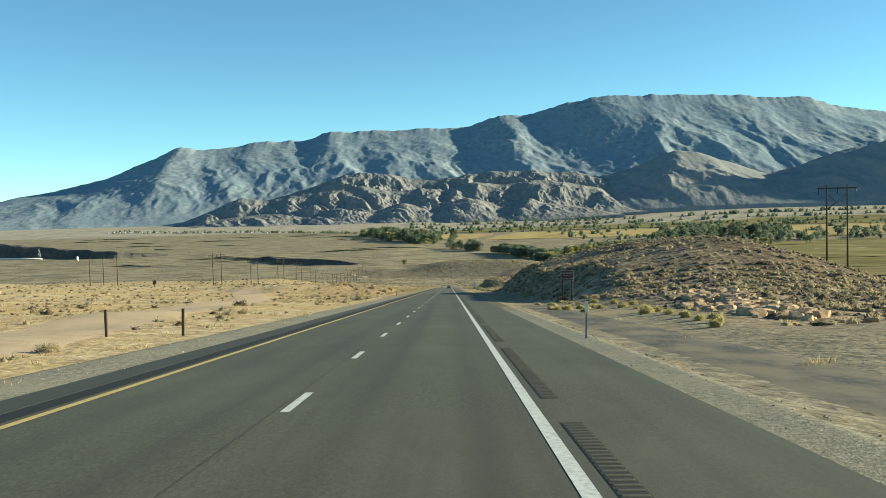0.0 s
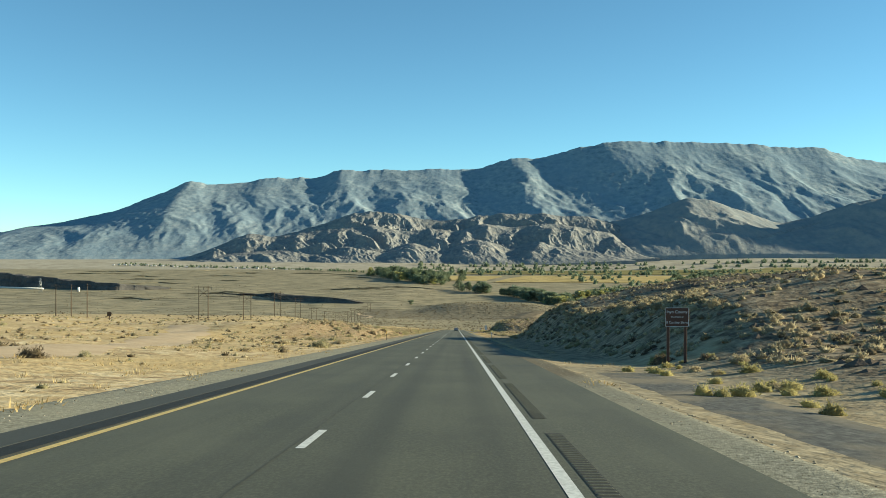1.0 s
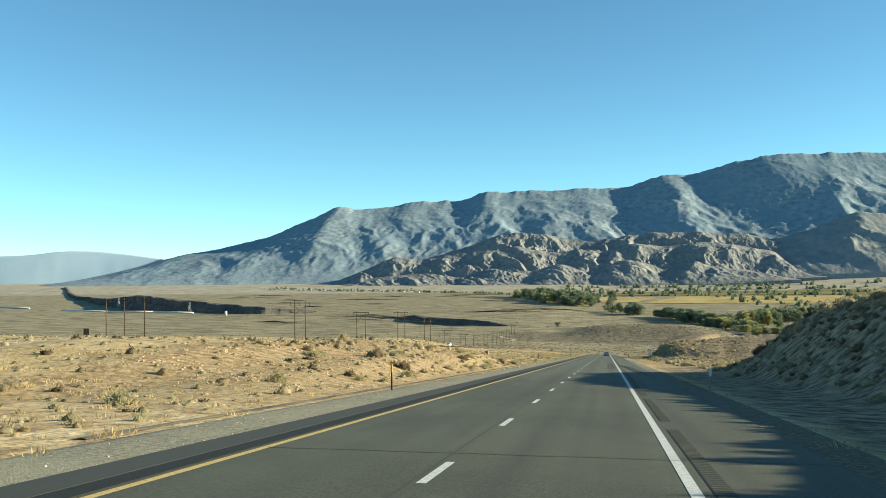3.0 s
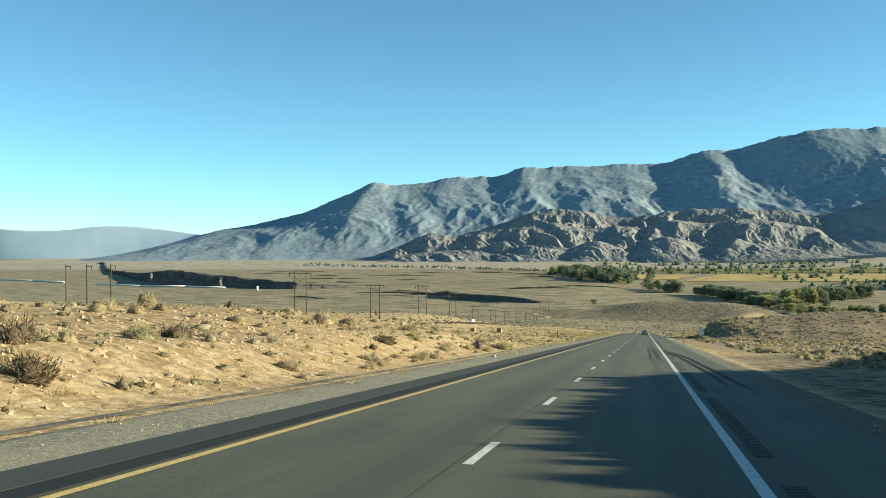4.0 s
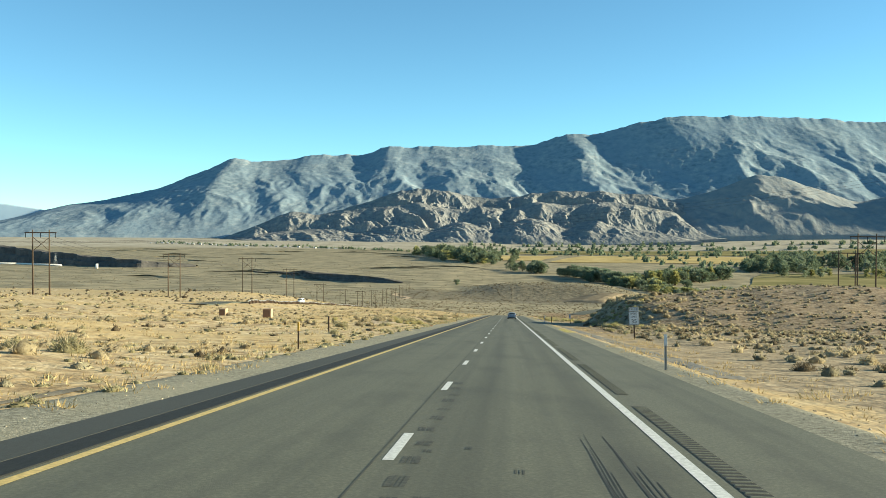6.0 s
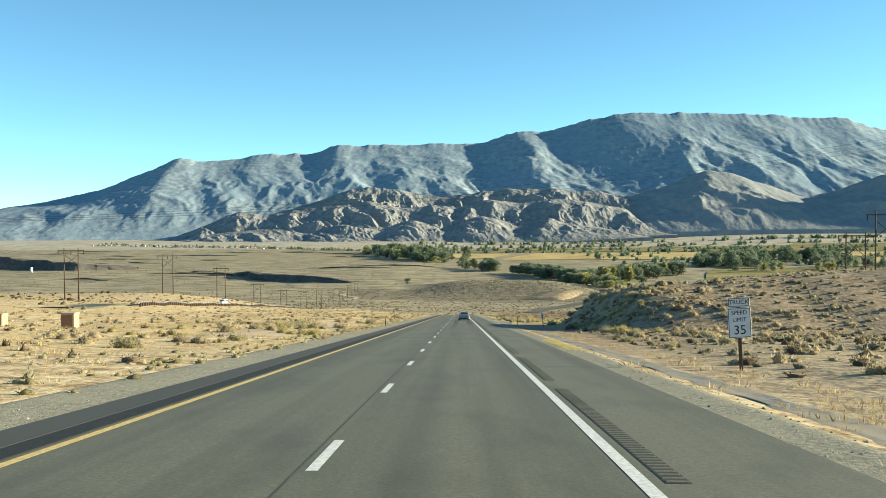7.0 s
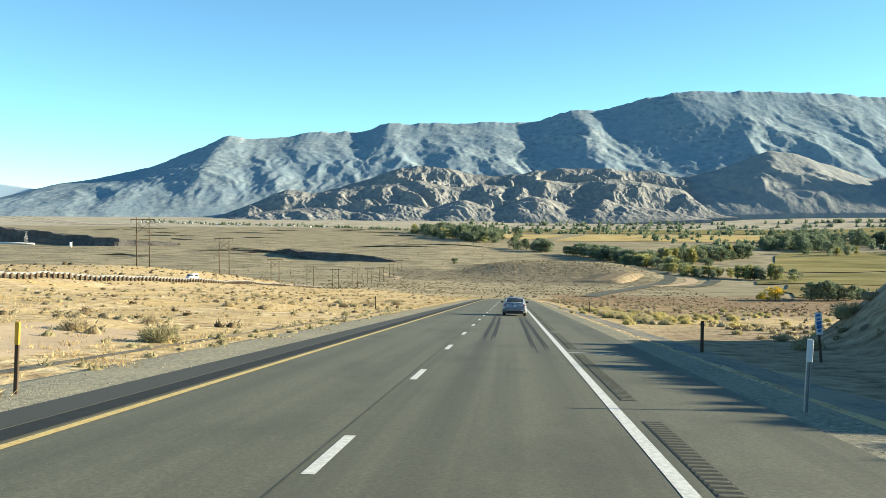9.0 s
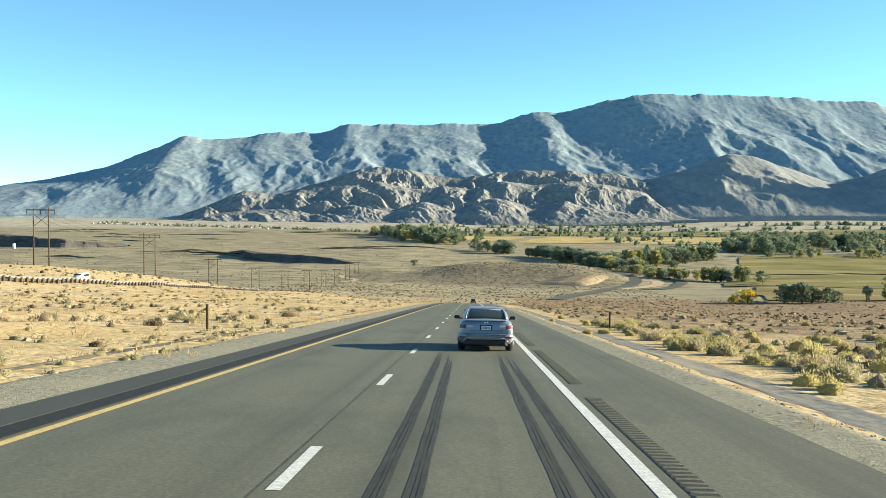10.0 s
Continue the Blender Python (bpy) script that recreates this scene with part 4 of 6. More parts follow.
# verge gravel
p = np.concatenate([field_of(5200, ROAD_R + 0.05, ROAD_R + 1.3, -13, 470), field_of(4200, ROAD_L - 1.6, ROAD_L - 0.05, -13, 470), field_of(900, -30, -8, -10, 470), field_of(900, 6, 30, 396, 470)])
scatter("verge_gravel", chips_v, p, sz(len(p), 0.025, 0.14), M_PEBBLE, "loose grey gravel along the asphalt edge", "gravel", 0.1)


# shrubs nearest the road, each a plant of its own
SHRUBS = {}
for kind, material in (("sage", M_OLIVE), ("straw", M_BEIGE), ("dark", M_DARK), ("yellow", M_RABBIT), ("rust", M_RUST)):
    SHRUBS[kind] = [mesh_from("shrub", v, f, material, True) for v, f in fine_v]
SHRUBS["big_straw"] = SHRUBS["small"] = SHRUBS["straw"]
SHRUBS["low_yellow"] = SHRUBS["yellow"]
front2 = np.stack([rng.uniform(11.4, 26, 76), rng.uniform(322, 356, 76)], 1)
ditch = np.stack([8.2 + 4.6 * rng.beta(1.2, 1.8, 52), rng.uniform(400, 446, 52)], 1)
foot1 = np.stack([rng.uniform(10.4, 13.6, 26), rng.uniform(48, 76, 26)], 1)
NEAR_SHRUBS += [("straw", front2[:40]), ("sage", front2[40:66]), ("yellow", front2[66:]), ("yellow", ditch[:20]), ("sage", ditch[20:40]), ("straw", ditch[40:]), ("low_yellow", foot1[:18]), ("small", foot1[18:])]
# the large pale clump and the yellow one beside the sandy flat
clump = np.stack([rng.uniform(-26, -10, 26), np.zeros(26)], 1)
clump[:, 1] = 342 + 0.75 * (-10 - clump[:, 0]) + rng.uniform(-2.5, 2.5, 26)
NEAR_SHRUBS += [("big_straw", clump), ("big_straw", np.array([(-13.8, 328.5), (-15.2, 330), (-16.5, 327), (-18, 331)])), ("yellow", np.array([(-10.7, 324.2), (-10.2, 325.2), (-11.4, 323.4), (-9.9, 323.2), (-12.3, 325)])), ("rust", np.array([(-8.3, 316.6), (-8.0, 315.2), (-8.6, 319)]))]
SHRUB_LABEL = {"small": "small straw-coloured shrub on the stony bank", "low_yellow": "low yellow-green shrub at the foot of the hill", "rust": "low rust-red dry tuft on the gravel verge", "big_straw": "large rounded pale beige shrub beside the sandy flat", "sage": "rounded olive-grey sagebrush in dry golden grass", "yellow": "rounded yellow-green flowering shrub on dry ground", "straw": "rounded beige dry shrub on stony ground", "dark": "dark brown dead-looking shrub on dry ground"}
bank1 = np.concatenate([np.stack([rng.uniform(-11.2, -9.4, 26), rng.uniform(168, 214, 26)], 1), np.stack([rng.uniform(-22, -12, 26), rng.uniform(168, 222, 26)], 1)])
NEAR_SHRUBS += [("small", bank1[0:20]), ("small", bank1[26:46]), ("sage", bank1[20:23]), ("dark", bank1[46:])]
p = field_of(46, 9.8, 14.5, 60, 395)
u = rng.uniform(size=len(p))
NEAR_SHRUBS += [("sage", np.array([(-10.2, 207.5), (-9.9, 205.6), (-15.5, 221), (-16.5, 219), (-14, 216), (-9.8, 212), (-12, 224), (-14.5, 202), (-13.2, 203.5)])), ("yellow", np.array([(-9.7, 204.6), (-12.4, 196), (-13, 197), (-13, 329), (-12, 331), (-13.8, 332)])),]
NEAR_SHRUBS += [("sage", p[u < 0.45]), ("straw", p[(u >= 0.45) & (u < 0.75)]), ("dark", p[u >= 0.75])]
every = sorted(((abs(x), kind, x, y) for kind, pts in NEAR_SHRUBS for x, y in pts))
behind = np.array([(x, y) for d, kind, x, y in every[290:]])
scatter("shrubs_behind", near_v, behind, sz(len(behind), 0.7, 1.6), M_BEIGE, "dry beige shrubs behind those nearest the road", "shrub", smooth=True)
for kind, pts in [(kind, [(x, y)]) for d, kind, x, y in every[:290]]:
    for x, y in pts:
        h = float(0.6 + 1.1 * rng.beta(1.5, 2.6)) * {"big_straw": 1.45, "rust": 0.55, "small": 0.62, "low_yellow": 0.6}.get(kind, 1.0)
        o = new("shrub", SHRUBS[kind][int(rng.integers(8))])
        o.location = (x, y, float(ground_z(x, y)) - 0.05 * h)
        o.rotation_euler = (0, 0, float(rng.uniform(0, 6.28)))
        o.scale = (h * float(rng.uniform(0.9, 1.3)), h * float(rng.uniform(0.9, 1.3)), h)
        tagged(o, SHRUB_LABEL[kind], "shrub", "roadside shrubs")

# boulders lying singly near the road
M_PALESTONE = mat("pale_boulder", [(0.35, (0.32, 0.28, 0.23)), (0.65, (0.54, 0.49, 0.42))], 3.0, 8, 0.9, 0.4, 12.0, spec=0.15)
M_DARKBOULDER = mat("dark_boulder", [(0.35, (0.10, 0.07, 0.055)), (0.65, (0.26, 0.18, 0.13))], 2.0, 8, 0.9, 0.5, 8.0, spec=0.1)


def boulder(x, y, size, material, label, seed, flat=0.7):
    bm = bmesh.new()
    bmesh.ops.create_icosphere(bm, subdivisions=2, radius=size / 2)
    for w in bm.verts:
        q = w.co / size * 2
        k = 1 + 0.75 * noise.noise(q * 0.9 + Vector((seed, 0, 0))) + 0.35 * noise.noise(q * 2.4 + Vector((0, seed, 0)))
        w.co = Vector((w.co.x * k * 1.15, w.co.y * k, w.co.z * k * flat))
        w.co.z = max(w.co.z, -0.2 * size)
    me = bpy.data.meshes.new("boulder")
    bm.to_mesh(me)
    bm.free()
    me.materials.append(material)
    o = new("boulder", me)
    o.location = (x, y, float(ground_z(x, y)) + 0.12 * size)
    tagged(o, label, "boulder", "boulders")


boulder(-7.85, 195.4, 0.28, M_PALESTONE, "pale fist-shaped boulder lying on the gravel verge", 2.0)
for k in range(6):
    boulder(-7.2 - 1.1 * rng.uniform(), 190 + 26 * rng.uniform(), rng.uniform(0.08, 0.16), M_PALESTONE, "small pale stone lying on the gravel verge", 10.0 + k)
boulder(-10.7, 206.6, 0.75, M_DARKBOULDER, "dark brown boulder set in the cut bank", 4.0, 0.9)
boulder(-10.3, 204.6, 0.65, M_DARKBOULDER, "dark brown boulder set in the cut bank", 5.0, 0.8)


# ---- verges, old pavement, tracks ----
def outer_edge(xs_):
    return 0 if abs(xs_[0]) > abs(xs_[-1]) else -1


def drape(name, xs_, y0, y1, lift, material, label, category, dy=2.0, wob=0.0, centre=None):
    """A thin sheet laid over the ground between lateral lines, with an uneven edge."""
    yy = np.linspace(y0, y1, int((y1 - y0) / dy) + 1)
    X, Y = np.meshgrid(np.array(xs_, float), yy, indexing="ij")
    if centre is not None:
        X = X + centre(Y)
    if wob:
        edge = np.zeros_like(X)
        outer = 0 if abs(xs_[0]) > abs(xs_[-1]) else -1
        edge[outer] = 1
        if category != "verge":
            edge[0], edge[-1] = -1, 1
        X = X + edge * wob * (np.sin(Y * 0.9) * np.sin(Y * 0.37 + 1) + 0.6 * np.sin(Y * 2.3))
    Z = ground_z(X, Y) + lift
    if category == "verge":
        Z[outer_edge(xs_)] -= 0.06
    else:
        Z[0], Z[-1] = Z[0] - 0.035, Z[-1] - 0.035
    return tagged(new(name, grid_mesh(name, X, Y, Z, material)), label, category, kind="structure")


drape("verge", list(np.arange(ROAD_R + 0.005, ROAD_R + 1.3, 0.2)), -60, 640, 0.006, M_GRAVEL, "grey gravel verge along the asphalt edge", "verge", 1.6, 0.12)
drape("verge", list(np.arange(ROAD_L - 2.0, ROAD_L, 0.199)), -60, 640, 0.006, M_GRAVEL, "grey gravel verge beside the dark shoulder", "verge", 1.6, 0.15)
for y0, y1, a, b in ((-60, 66, 6.3, 9.4), (250, 345, 5.9, 7.1), (352, 520, 5.8, 7.1)):
    drape("old_pavement", list(np.linspace(a, b, 8)), y0, y1, 0.02, M_OLDASPHALT if y0 < 0 else M_DITCH, "cracked faded strip of old asphalt beside the verge", "pavement", 0.8, 0.16)
drape("old_pavement", [-9.75, -9.6, -9.45], 330, 480, 0.05, M_OLDASPHALT, "narrow cracked asphalt gutter at the foot of the bank", "gutter", 1.5, 0.06)
drape("old_pavement", [-9.08, -8.95, -8.82], 120, 240, 0.05, M_OLDASPHALT, "narrow cracked asphalt gutter at the foot of the bank", "gutter", 1.5, 0.06)
drape("sandy_track", list(np.linspace(-2.6, 2.6, 8)), -60, 150, 0.04, M_SAND, "pale sandy pull-out track beside the road", "track", 2.0, 0.4, lambda Y: np.interp(Y, TRACK_Y, TRACK_X))
drape("sandy_track", list(np.linspace(-3.2, 2.6, 8)), 318, 372, 0.03, M_SAND, "pale sandy flat beside the gravel verge", "track", 2.0, 0.5, lambda Y: -12.6 - 0.06 * np.abs(Y - 345))
drape("valley_track", list(np.linspace(-3.5, 3.5, 3)), 1300, 1430, 0.3, M_SAND, "pale winding dirt track across the valley scrub", "track", 4.0, 0.4, lambda Y: -128 + 11 * np.sin((Y - 1300) / 24) - 0.05 * (Y - 1300))


# rumble strips: rows of grooves pressed into the shoulders
def rumble(x0, x1, y0, y1, name, parent):
    base = strip(name, [x0, x1], y0, y1, 0.004, M_MILLED, 3.0)
    o = part(name, base, parent, "milled rumble strip of short cross grooves")
    vs, fs, k = [], [], 0
    for y in np.arange(y0 + 0.06, y1 - 0.1, 0.21):
        z = float(road_z(y))
        for dx, dy, dz in ((x0 + 0.01, 0, 0.006), (x1 - 0.01, 0, 0.006), (x1 - 0.01, 0.095, 0.006), (x0 + 0.01, 0.095, 0.006), (x0 + 0.03, 0.02, 0.012), (x1 - 0.03, 0.02, 0.012), (x1 - 0.03, 0.075, 0.012), (x0 + 0.03, 0.075, 0.012)):
            vs.append((dx, y + dy, z - GRADE * dy - CROSS * dx + dz))
        fs += [(k, k + 1, k + 5, k + 4), (k + 1, k + 2, k + 6, k + 5), (k + 2, k + 3, k + 7, k + 6), (k + 3, k, k + 4, k + 7), (k + 4, k + 5, k + 6, k + 7)]
        k += 8
    part("groove_ridges", mesh_from("groove_ridges", vs, fs, M_ASPHALT if x0 > 0 else M_MILLED), o)["kind"] = "stuff"


for k in range(-3, 36):
    rumble(2.03, 2.31, 1.2 + k * 14.19, 12.85 + k * 14.19, "rumble_strip", road)


# skid marks and rubber patches
def ribbon(name, pts, width, lift, material, parent, label="", lines=4, fill=0.6):
    """A tyre mark: a few thin worn lines side by side, each starting and ending a little apart."""
    pts = np.array(pts, float)
    span = pts[-1, 1] - pts[0, 1]
    n = max(5, min(28, int(span / 1.2)))
    vs, fs = [], []
    for i in range(lines):
        off = width * ((i + 0.5) / lines - 0.5)
        a, b = rng.uniform(0, 0.12, 2) * span
        yy = np.linspace(pts[0, 1] + a, pts[-1, 1] - b, n)
        xx = np.interp(yy, pts[:, 1], pts[:, 0]) + off + 0.006 * np.sin(yy * 1.7 + i)
        u = np.linspace(0, 1, n)
        edge = fill * (1.25 if i in (0, lines - 1) else 0.8)
        half = width / lines / 2 * edge * (np.clip(np.minimum(6 * u, 6 * (1 - u)) + 0.3, 0, 1) if span > 3 else np.ones(n))
        k = len(vs)
        vs += [(x + s * h, y, float(road_z(y)) - CROSS * (x + s * h) + lift) for s in (-1, 1) for x, y, h in zip(xx, yy, half)]
        fs.append(grid_faces(2, n) + k)
    return part(name, mesh_from(name, vs, np.concatenate(fs), material), parent, label)


for x0, x1, y0, y1 in ((-0.84, -0.90, 374, 409), (-0.48, -0.58, 374, 408), (0.93, 0.79, 366, 407), (1.36, 1.07, 366, 407)):
    ribbon("skid_mark", [(x0, y0), ((x0 + x1) / 2 + 0.03, (y0 + y1) / 2), (x1, y1)], 0.17, 0.003, M_RUBBER, road, "dark double tyre skid mark", 3, 0.86)
for dx in (0.0, 0.42):
    ribbon("skid_mark", [(3.2 + dx, 172), (3.1 + dx, 186), (2.75 + dx, 205), (2.2 + dx, 216), (1.8 + dx * 0.6, 225)], 0.17, 0.026, M_RUBBER, road, "dark curved tyre skid mark across the shoulder", 3, 0.95)
for i in range(26):
    yy = 228 + i * 1.45 if i < 12 else 305 + (i - 12) * 2.3
    xx = (-1.5 if i < 12 else -0.1) + rng.uniform(-0.05, 0.05)
    ribbon("rubber_patch", [(xx, yy), (xx + rng.uniform(-0.03, 0.03), yy + (0.5 if i < 12 else 0.8) * rng.uniform(0.5, 1.5))], 0.22 if i < 12 else 0.26, 0.003, M_PATCH, road, "", 4, 0.84)
for y0 in (14.5, 74.0, 120.0, 296.3):
    v = []
    seam = [(x, y0 + 0.03 * math.sin(x * 3) + 0.02 * x) for x in np.linspace(YELLOW_X, ROAD_R - 0.1, 24)]
    v = [(x, y + s * 0.02, float(road_z(y + s * 0.02)) - CROSS * x + 0.007) for s in (-1, 1) for x, y in seam]
    part("crack", mesh_from("crack", v, grid_faces(2, 24)[:, ::-1], M_RUBBER), road)
v = [(DASH_X - 0.16 + s * 0.012, y, float(road_z(y)) - CROSS * DASH_X + 0.006) for s in (-1, 1) for y in np.linspace(-30, 700, 200)]
M_JOINT = mat("paving_joint", [(0.3, (0.043, 0.043, 0.034)), (0.7, (0.088, 0.086, 0.066))], 3.0, 8, 0.85, stretch=(1, 0.5, 1))
part("joint", mesh_from("joint", v, grid_faces(2, 200), M_JOINT), road, "dark longitudinal paving joint")


# tyre bands, and the white painted mark on the shoulder
for x0, x1, w in ((0.74, 0.82, 0.16), (1.12, 1.30, 0.26)):
    ribbon("tyre_band", [(x1, 196), (x1, 214), ((x0 + x1) / 2, 222), (x0, 236)], w, 0.003, M_RUBBER, road, "dark worn tyre band")
for k in range(40):
    yy, xx = 204 + 30 * rng.uniform(), (-0.95, -0.35, -1.45)[k % 3] + rng.normal(0, 0.07)
    ribbon("rubber_patch", [(xx, yy), (xx + rng.normal(0, 0.02), yy + rng.uniform(0.25, 0.7))], rng.uniform(0.10, 0.20), 0.003, M_PATCH, road, "", 3, 0.55)


def paint_bar(ax, ay, bx, by, width, label):
    d = Vector((bx - ax, by - ay)).normalized() * width / 2
    c = [(ax + d.y, ay - d.x), (bx + d.y, by - d.x), (bx - d.y, by + d.x), (ax - d.y, ay + d.x)]
    part("painted_bar", mesh_from("painted_bar", [(x, y, float(road_z(y)) - CROSS * x + 0.009) for x, y in c], [(0, 1, 2, 3)], M_WHITE), road, label)


MARK = ((1.88, 368.29, 3.61, 368.15), (2.44, 367.92, 2.99, 367.68), (2.39, 367.38, 2.99, 367.68), (2.99, 367.68, 3.5, 367.85), (2.99, 367.68, 3.32, 367.45))
paint_bar(*MARK[0], 0.12, "white painted bar across the shoulder")
for m in MARK[1:]:
    paint_bar(*m, 0.07, "thin white painted cross stroke")


# ---- helpers for built things ----
def gz(x, y):
    return float(ground_z(np.array([x]), np.array([y]))[0])


def box_bm(bm, cx, cy, cz, sx, sy, sz_, bev=0.0, rot=None):
    """A box with softened edges added to a bmesh."""
    r = bmesh.ops.create_cube(bm, size=1.0)
    vs = r["verts"]
    bmesh.ops.scale(bm, vec=(sx, sy, sz_), verts=vs)
    if bev:
        es = {e for v in vs for e in v.link_edges}
        vs = list({v for f in bmesh.ops.bevel(bm, geom=list(es), offset=bev, segments=1, affect="EDGES")["faces"] for v in f.verts} | {v for v in vs if v.is_valid})
    if rot:
        bmesh.ops.rotate(bm, cent=(0, 0, 0), matrix=rot, verts=vs)
    bmesh.ops.translate(bm, vec=(cx, cy, cz), verts=vs)
    return vs


def tube_bm(bm, p, q, r0, r1, seg=8):
    p, q = Vector(p), Vector(q)
    d = q - p
    m = Matrix.Translation((p + q) / 2) @ d.to_track_quat("Z", "Y").to_matrix().to_4x4()
    bmesh.ops.create_cone(bm, cap_ends=True, segments=seg, radius1=r0, radius2=r1, depth=d.length, matrix=m)


def done(bm, name, material, smooth=False):
    me = bpy.data.meshes.new(name)
    bm.to_mesh(me)
    bm.free()
    me.materials.append(material)
    me.polygons.foreach_set("use_smooth", np.full(len(me.polygons), smooth))
    return me


def empty(name, x, y, z, label, category, group=""):
    e = new(name)
    e.empty_display_size = 0.2
    e.location = (x, y, z)
    return tagged(e, label, category, group)


def boxes(name, material, *items, bev=0.0):
    bm = bmesh.new()
    for it in items:
        box_bm(bm, *it, bev=bev)
    return done(bm, name, material)


def tubes(name, material, *items, seg=8):
    bm = bmesh.new()
    for it in items:
        tube_bm(bm, *it, seg=seg)
    return done(bm, name, material, True)


def text_mesh(name, text, size, align):
    c = bpy.data.curves.new(name, "FONT")
    c.body, c.size, c.align_x, c.align_y, c.extrude = text, size, align, "CENTER", 0.002
    t = new(name, c)
    bpy.context.view_layer.update()
    me = bpy.data.meshes.new_from_object(t.evaluated_get(bpy.context.evaluated_depsgraph_get()))
    bpy.data.objects.remove(t)
    xs_ = [v.co.x for v in me.vertices]
    return me, min(xs_), max(xs_)


def line_of_words(text, size, material, parent, x, y, z):
    """A line of lettering, each word a piece of its own."""
    whole = text_mesh("lettering", text, size, "LEFT")
    parts_ = text.split()
    for i, w in enumerate(parts_):
        end = text_mesh("lettering", " ".join(parts_[:i + 1]), size, "LEFT")[2]
        me, a, b = text_mesh("lettering", w, size, "LEFT")
        me.materials.clear()
        me.materials.append(material)
        o = part("lettering", me, parent)
        o.matrix_basis = pose(x + end - b - (whole[1] + whole[2]) / 2, y, z, 90, 0, 0)


def words(name, text, size, material, parent, x, y, z, label=""):
    """Lettering facing the oncoming driver (towards -y)."""
    c = bpy.data.curves.new(name, "FONT")
    c.body, c.size, c.align_x, c.align_y, c.extrude = text, size, "CENTER", "CENTER", 0.002
    t = new(name, c)
    bpy.context.view_layer.update()
    me = bpy.data.meshes.new_from_object(t.evaluated_get(bpy.context.evaluated_depsgraph_get()))
    bpy.data.objects.remove(t)
    me.name = name
    me.materials.clear()
    me.materials.append(material)
    o = part(name, me, parent, label)
    o.matrix_basis = pose(x, y, z, 90, 0, 0)
    return o


M_WOODPOLE = mat("weathered_pole_wood", [(0.3, (0.055, 0.038, 0.026)), (0.7, (0.14, 0.10, 0.07))], 2.0, 8, 0.9, 0.4, 12.0, stretch=(3, 3, 0.3), spec=0.1)
M_STEEL = mat("galvanised_steel", [(0.3, (0.34, 0.34, 0.33)), (0.7, (0.52, 0.52, 0.50))], 4.0, 6, 0.5, metal=0.6, coords="obj")
M_BROWN = plain("brown_sign_paint", (0.105, 0.045, 0.026), 0.5)
M_SIGNWHITE = plain("white_sign_sheet", (0.78, 0.78, 0.75), 0.45)
M_BLACK = plain("black_paint", (0.015, 0.015, 0.016), 0.5)
M_BLUE = plain("blue_lettering", (0.06, 0.16, 0.42), 0.5)
M_ORANGE = plain("amber_reflector", (0.72, 0.40, 0.04), 0.5)
M_CONCRETE = mat("tan_painted_steel", [(0.3, (0.36, 0.24, 0.14)), (0.7, (0.50, 0.36, 0.23))], 2.0, 8, 0.9, coords="obj")
M_WIRE = plain("dark_cable", (0.03, 0.03, 0.03), 0.6)
M_PIPE = mat("pale_pipe_paint", [(0.3, (0.66, 0.62, 0.55)), (0.7, (0.82, 0.79, 0.72))], 0.2, 6, 0.7)


# ---- car ahead ----
M_CARPAINT = plain("grey_blue_car_paint", (0.29, 0.32, 0.37), 0.28, 0.45)
M_GLASS = bpy.data.materials.new("dark_car_glass")
M_GLASS.use_nodes = True
gb = M_GLASS.node_tree.nodes["Principled BSDF"]
gb.inputs["Base Color"].default_value, gb.inputs["Roughness"].default_value = (0.03, 0.038, 0.036, 1), 0.06
M_TYRE = plain("tyre_rubber", (0.014, 0.014, 0.014), 0.85)
M_RIM = plain("alloy_rim", (0.42, 0.42, 0.43), 0.3, 0.9)
M_REDLENS = plain("red_lamp_lens", (0.27, 0.07, 0.08), 0.15)
M_CLEARLENS = plain("clear_lamp_lens", (0.62, 0.56, 0.56), 0.12)
M_CHROME = plain("chrome_trim", (0.75, 0.75, 0.76), 0.12, 1.0)
M_TRIM = plain("black_plastic_trim", (0.02, 0.02, 0.021), 0.6)


def loft(sections, profile, material, name, smooth=True, caps=True):
    """Skin over cross-sections; profile(half-width, low, high) gives one side from the bottom centre to the top centre."""
    rows = []
    for y, w, lo, hi in sections:
        half = profile(w, lo, hi)
        rows.append([(x, y, z) for x, z in half] + [(-x, y, z) for x, z in half[::-1][1:-1]])
    n = len(rows[0])
    v = [p for r in rows for p in r]
    f = [[i * n + k, i * n + (k + 1) % n, (i + 1) * n + (k + 1) % n, (i + 1) * n + k] for i in range(len(rows) - 1) for k in range(n)]
    me = bpy.data.meshes.new(name)
    f2 = [list(range(n))[::-1], [(len(rows) - 1) * n + k for k in range(n)]] if caps else []
    me.from_pydata(v, [], f + f2)
    me.materials.append(material)
    me.polygons.foreach_set("use_smooth", np.full(len(me.polygons), smooth))
    me.update()
    return me


def turned_box(name, material, cx, cy, cz, sx, sy, sz_, turn, bev):
    bm = bmesh.new()
    box_bm(bm, cx, cy, cz, sx, sy, sz_, bev, Matrix.Rotation(radians(turn), 3, "Z"))
    return done(bm, name, material, True)


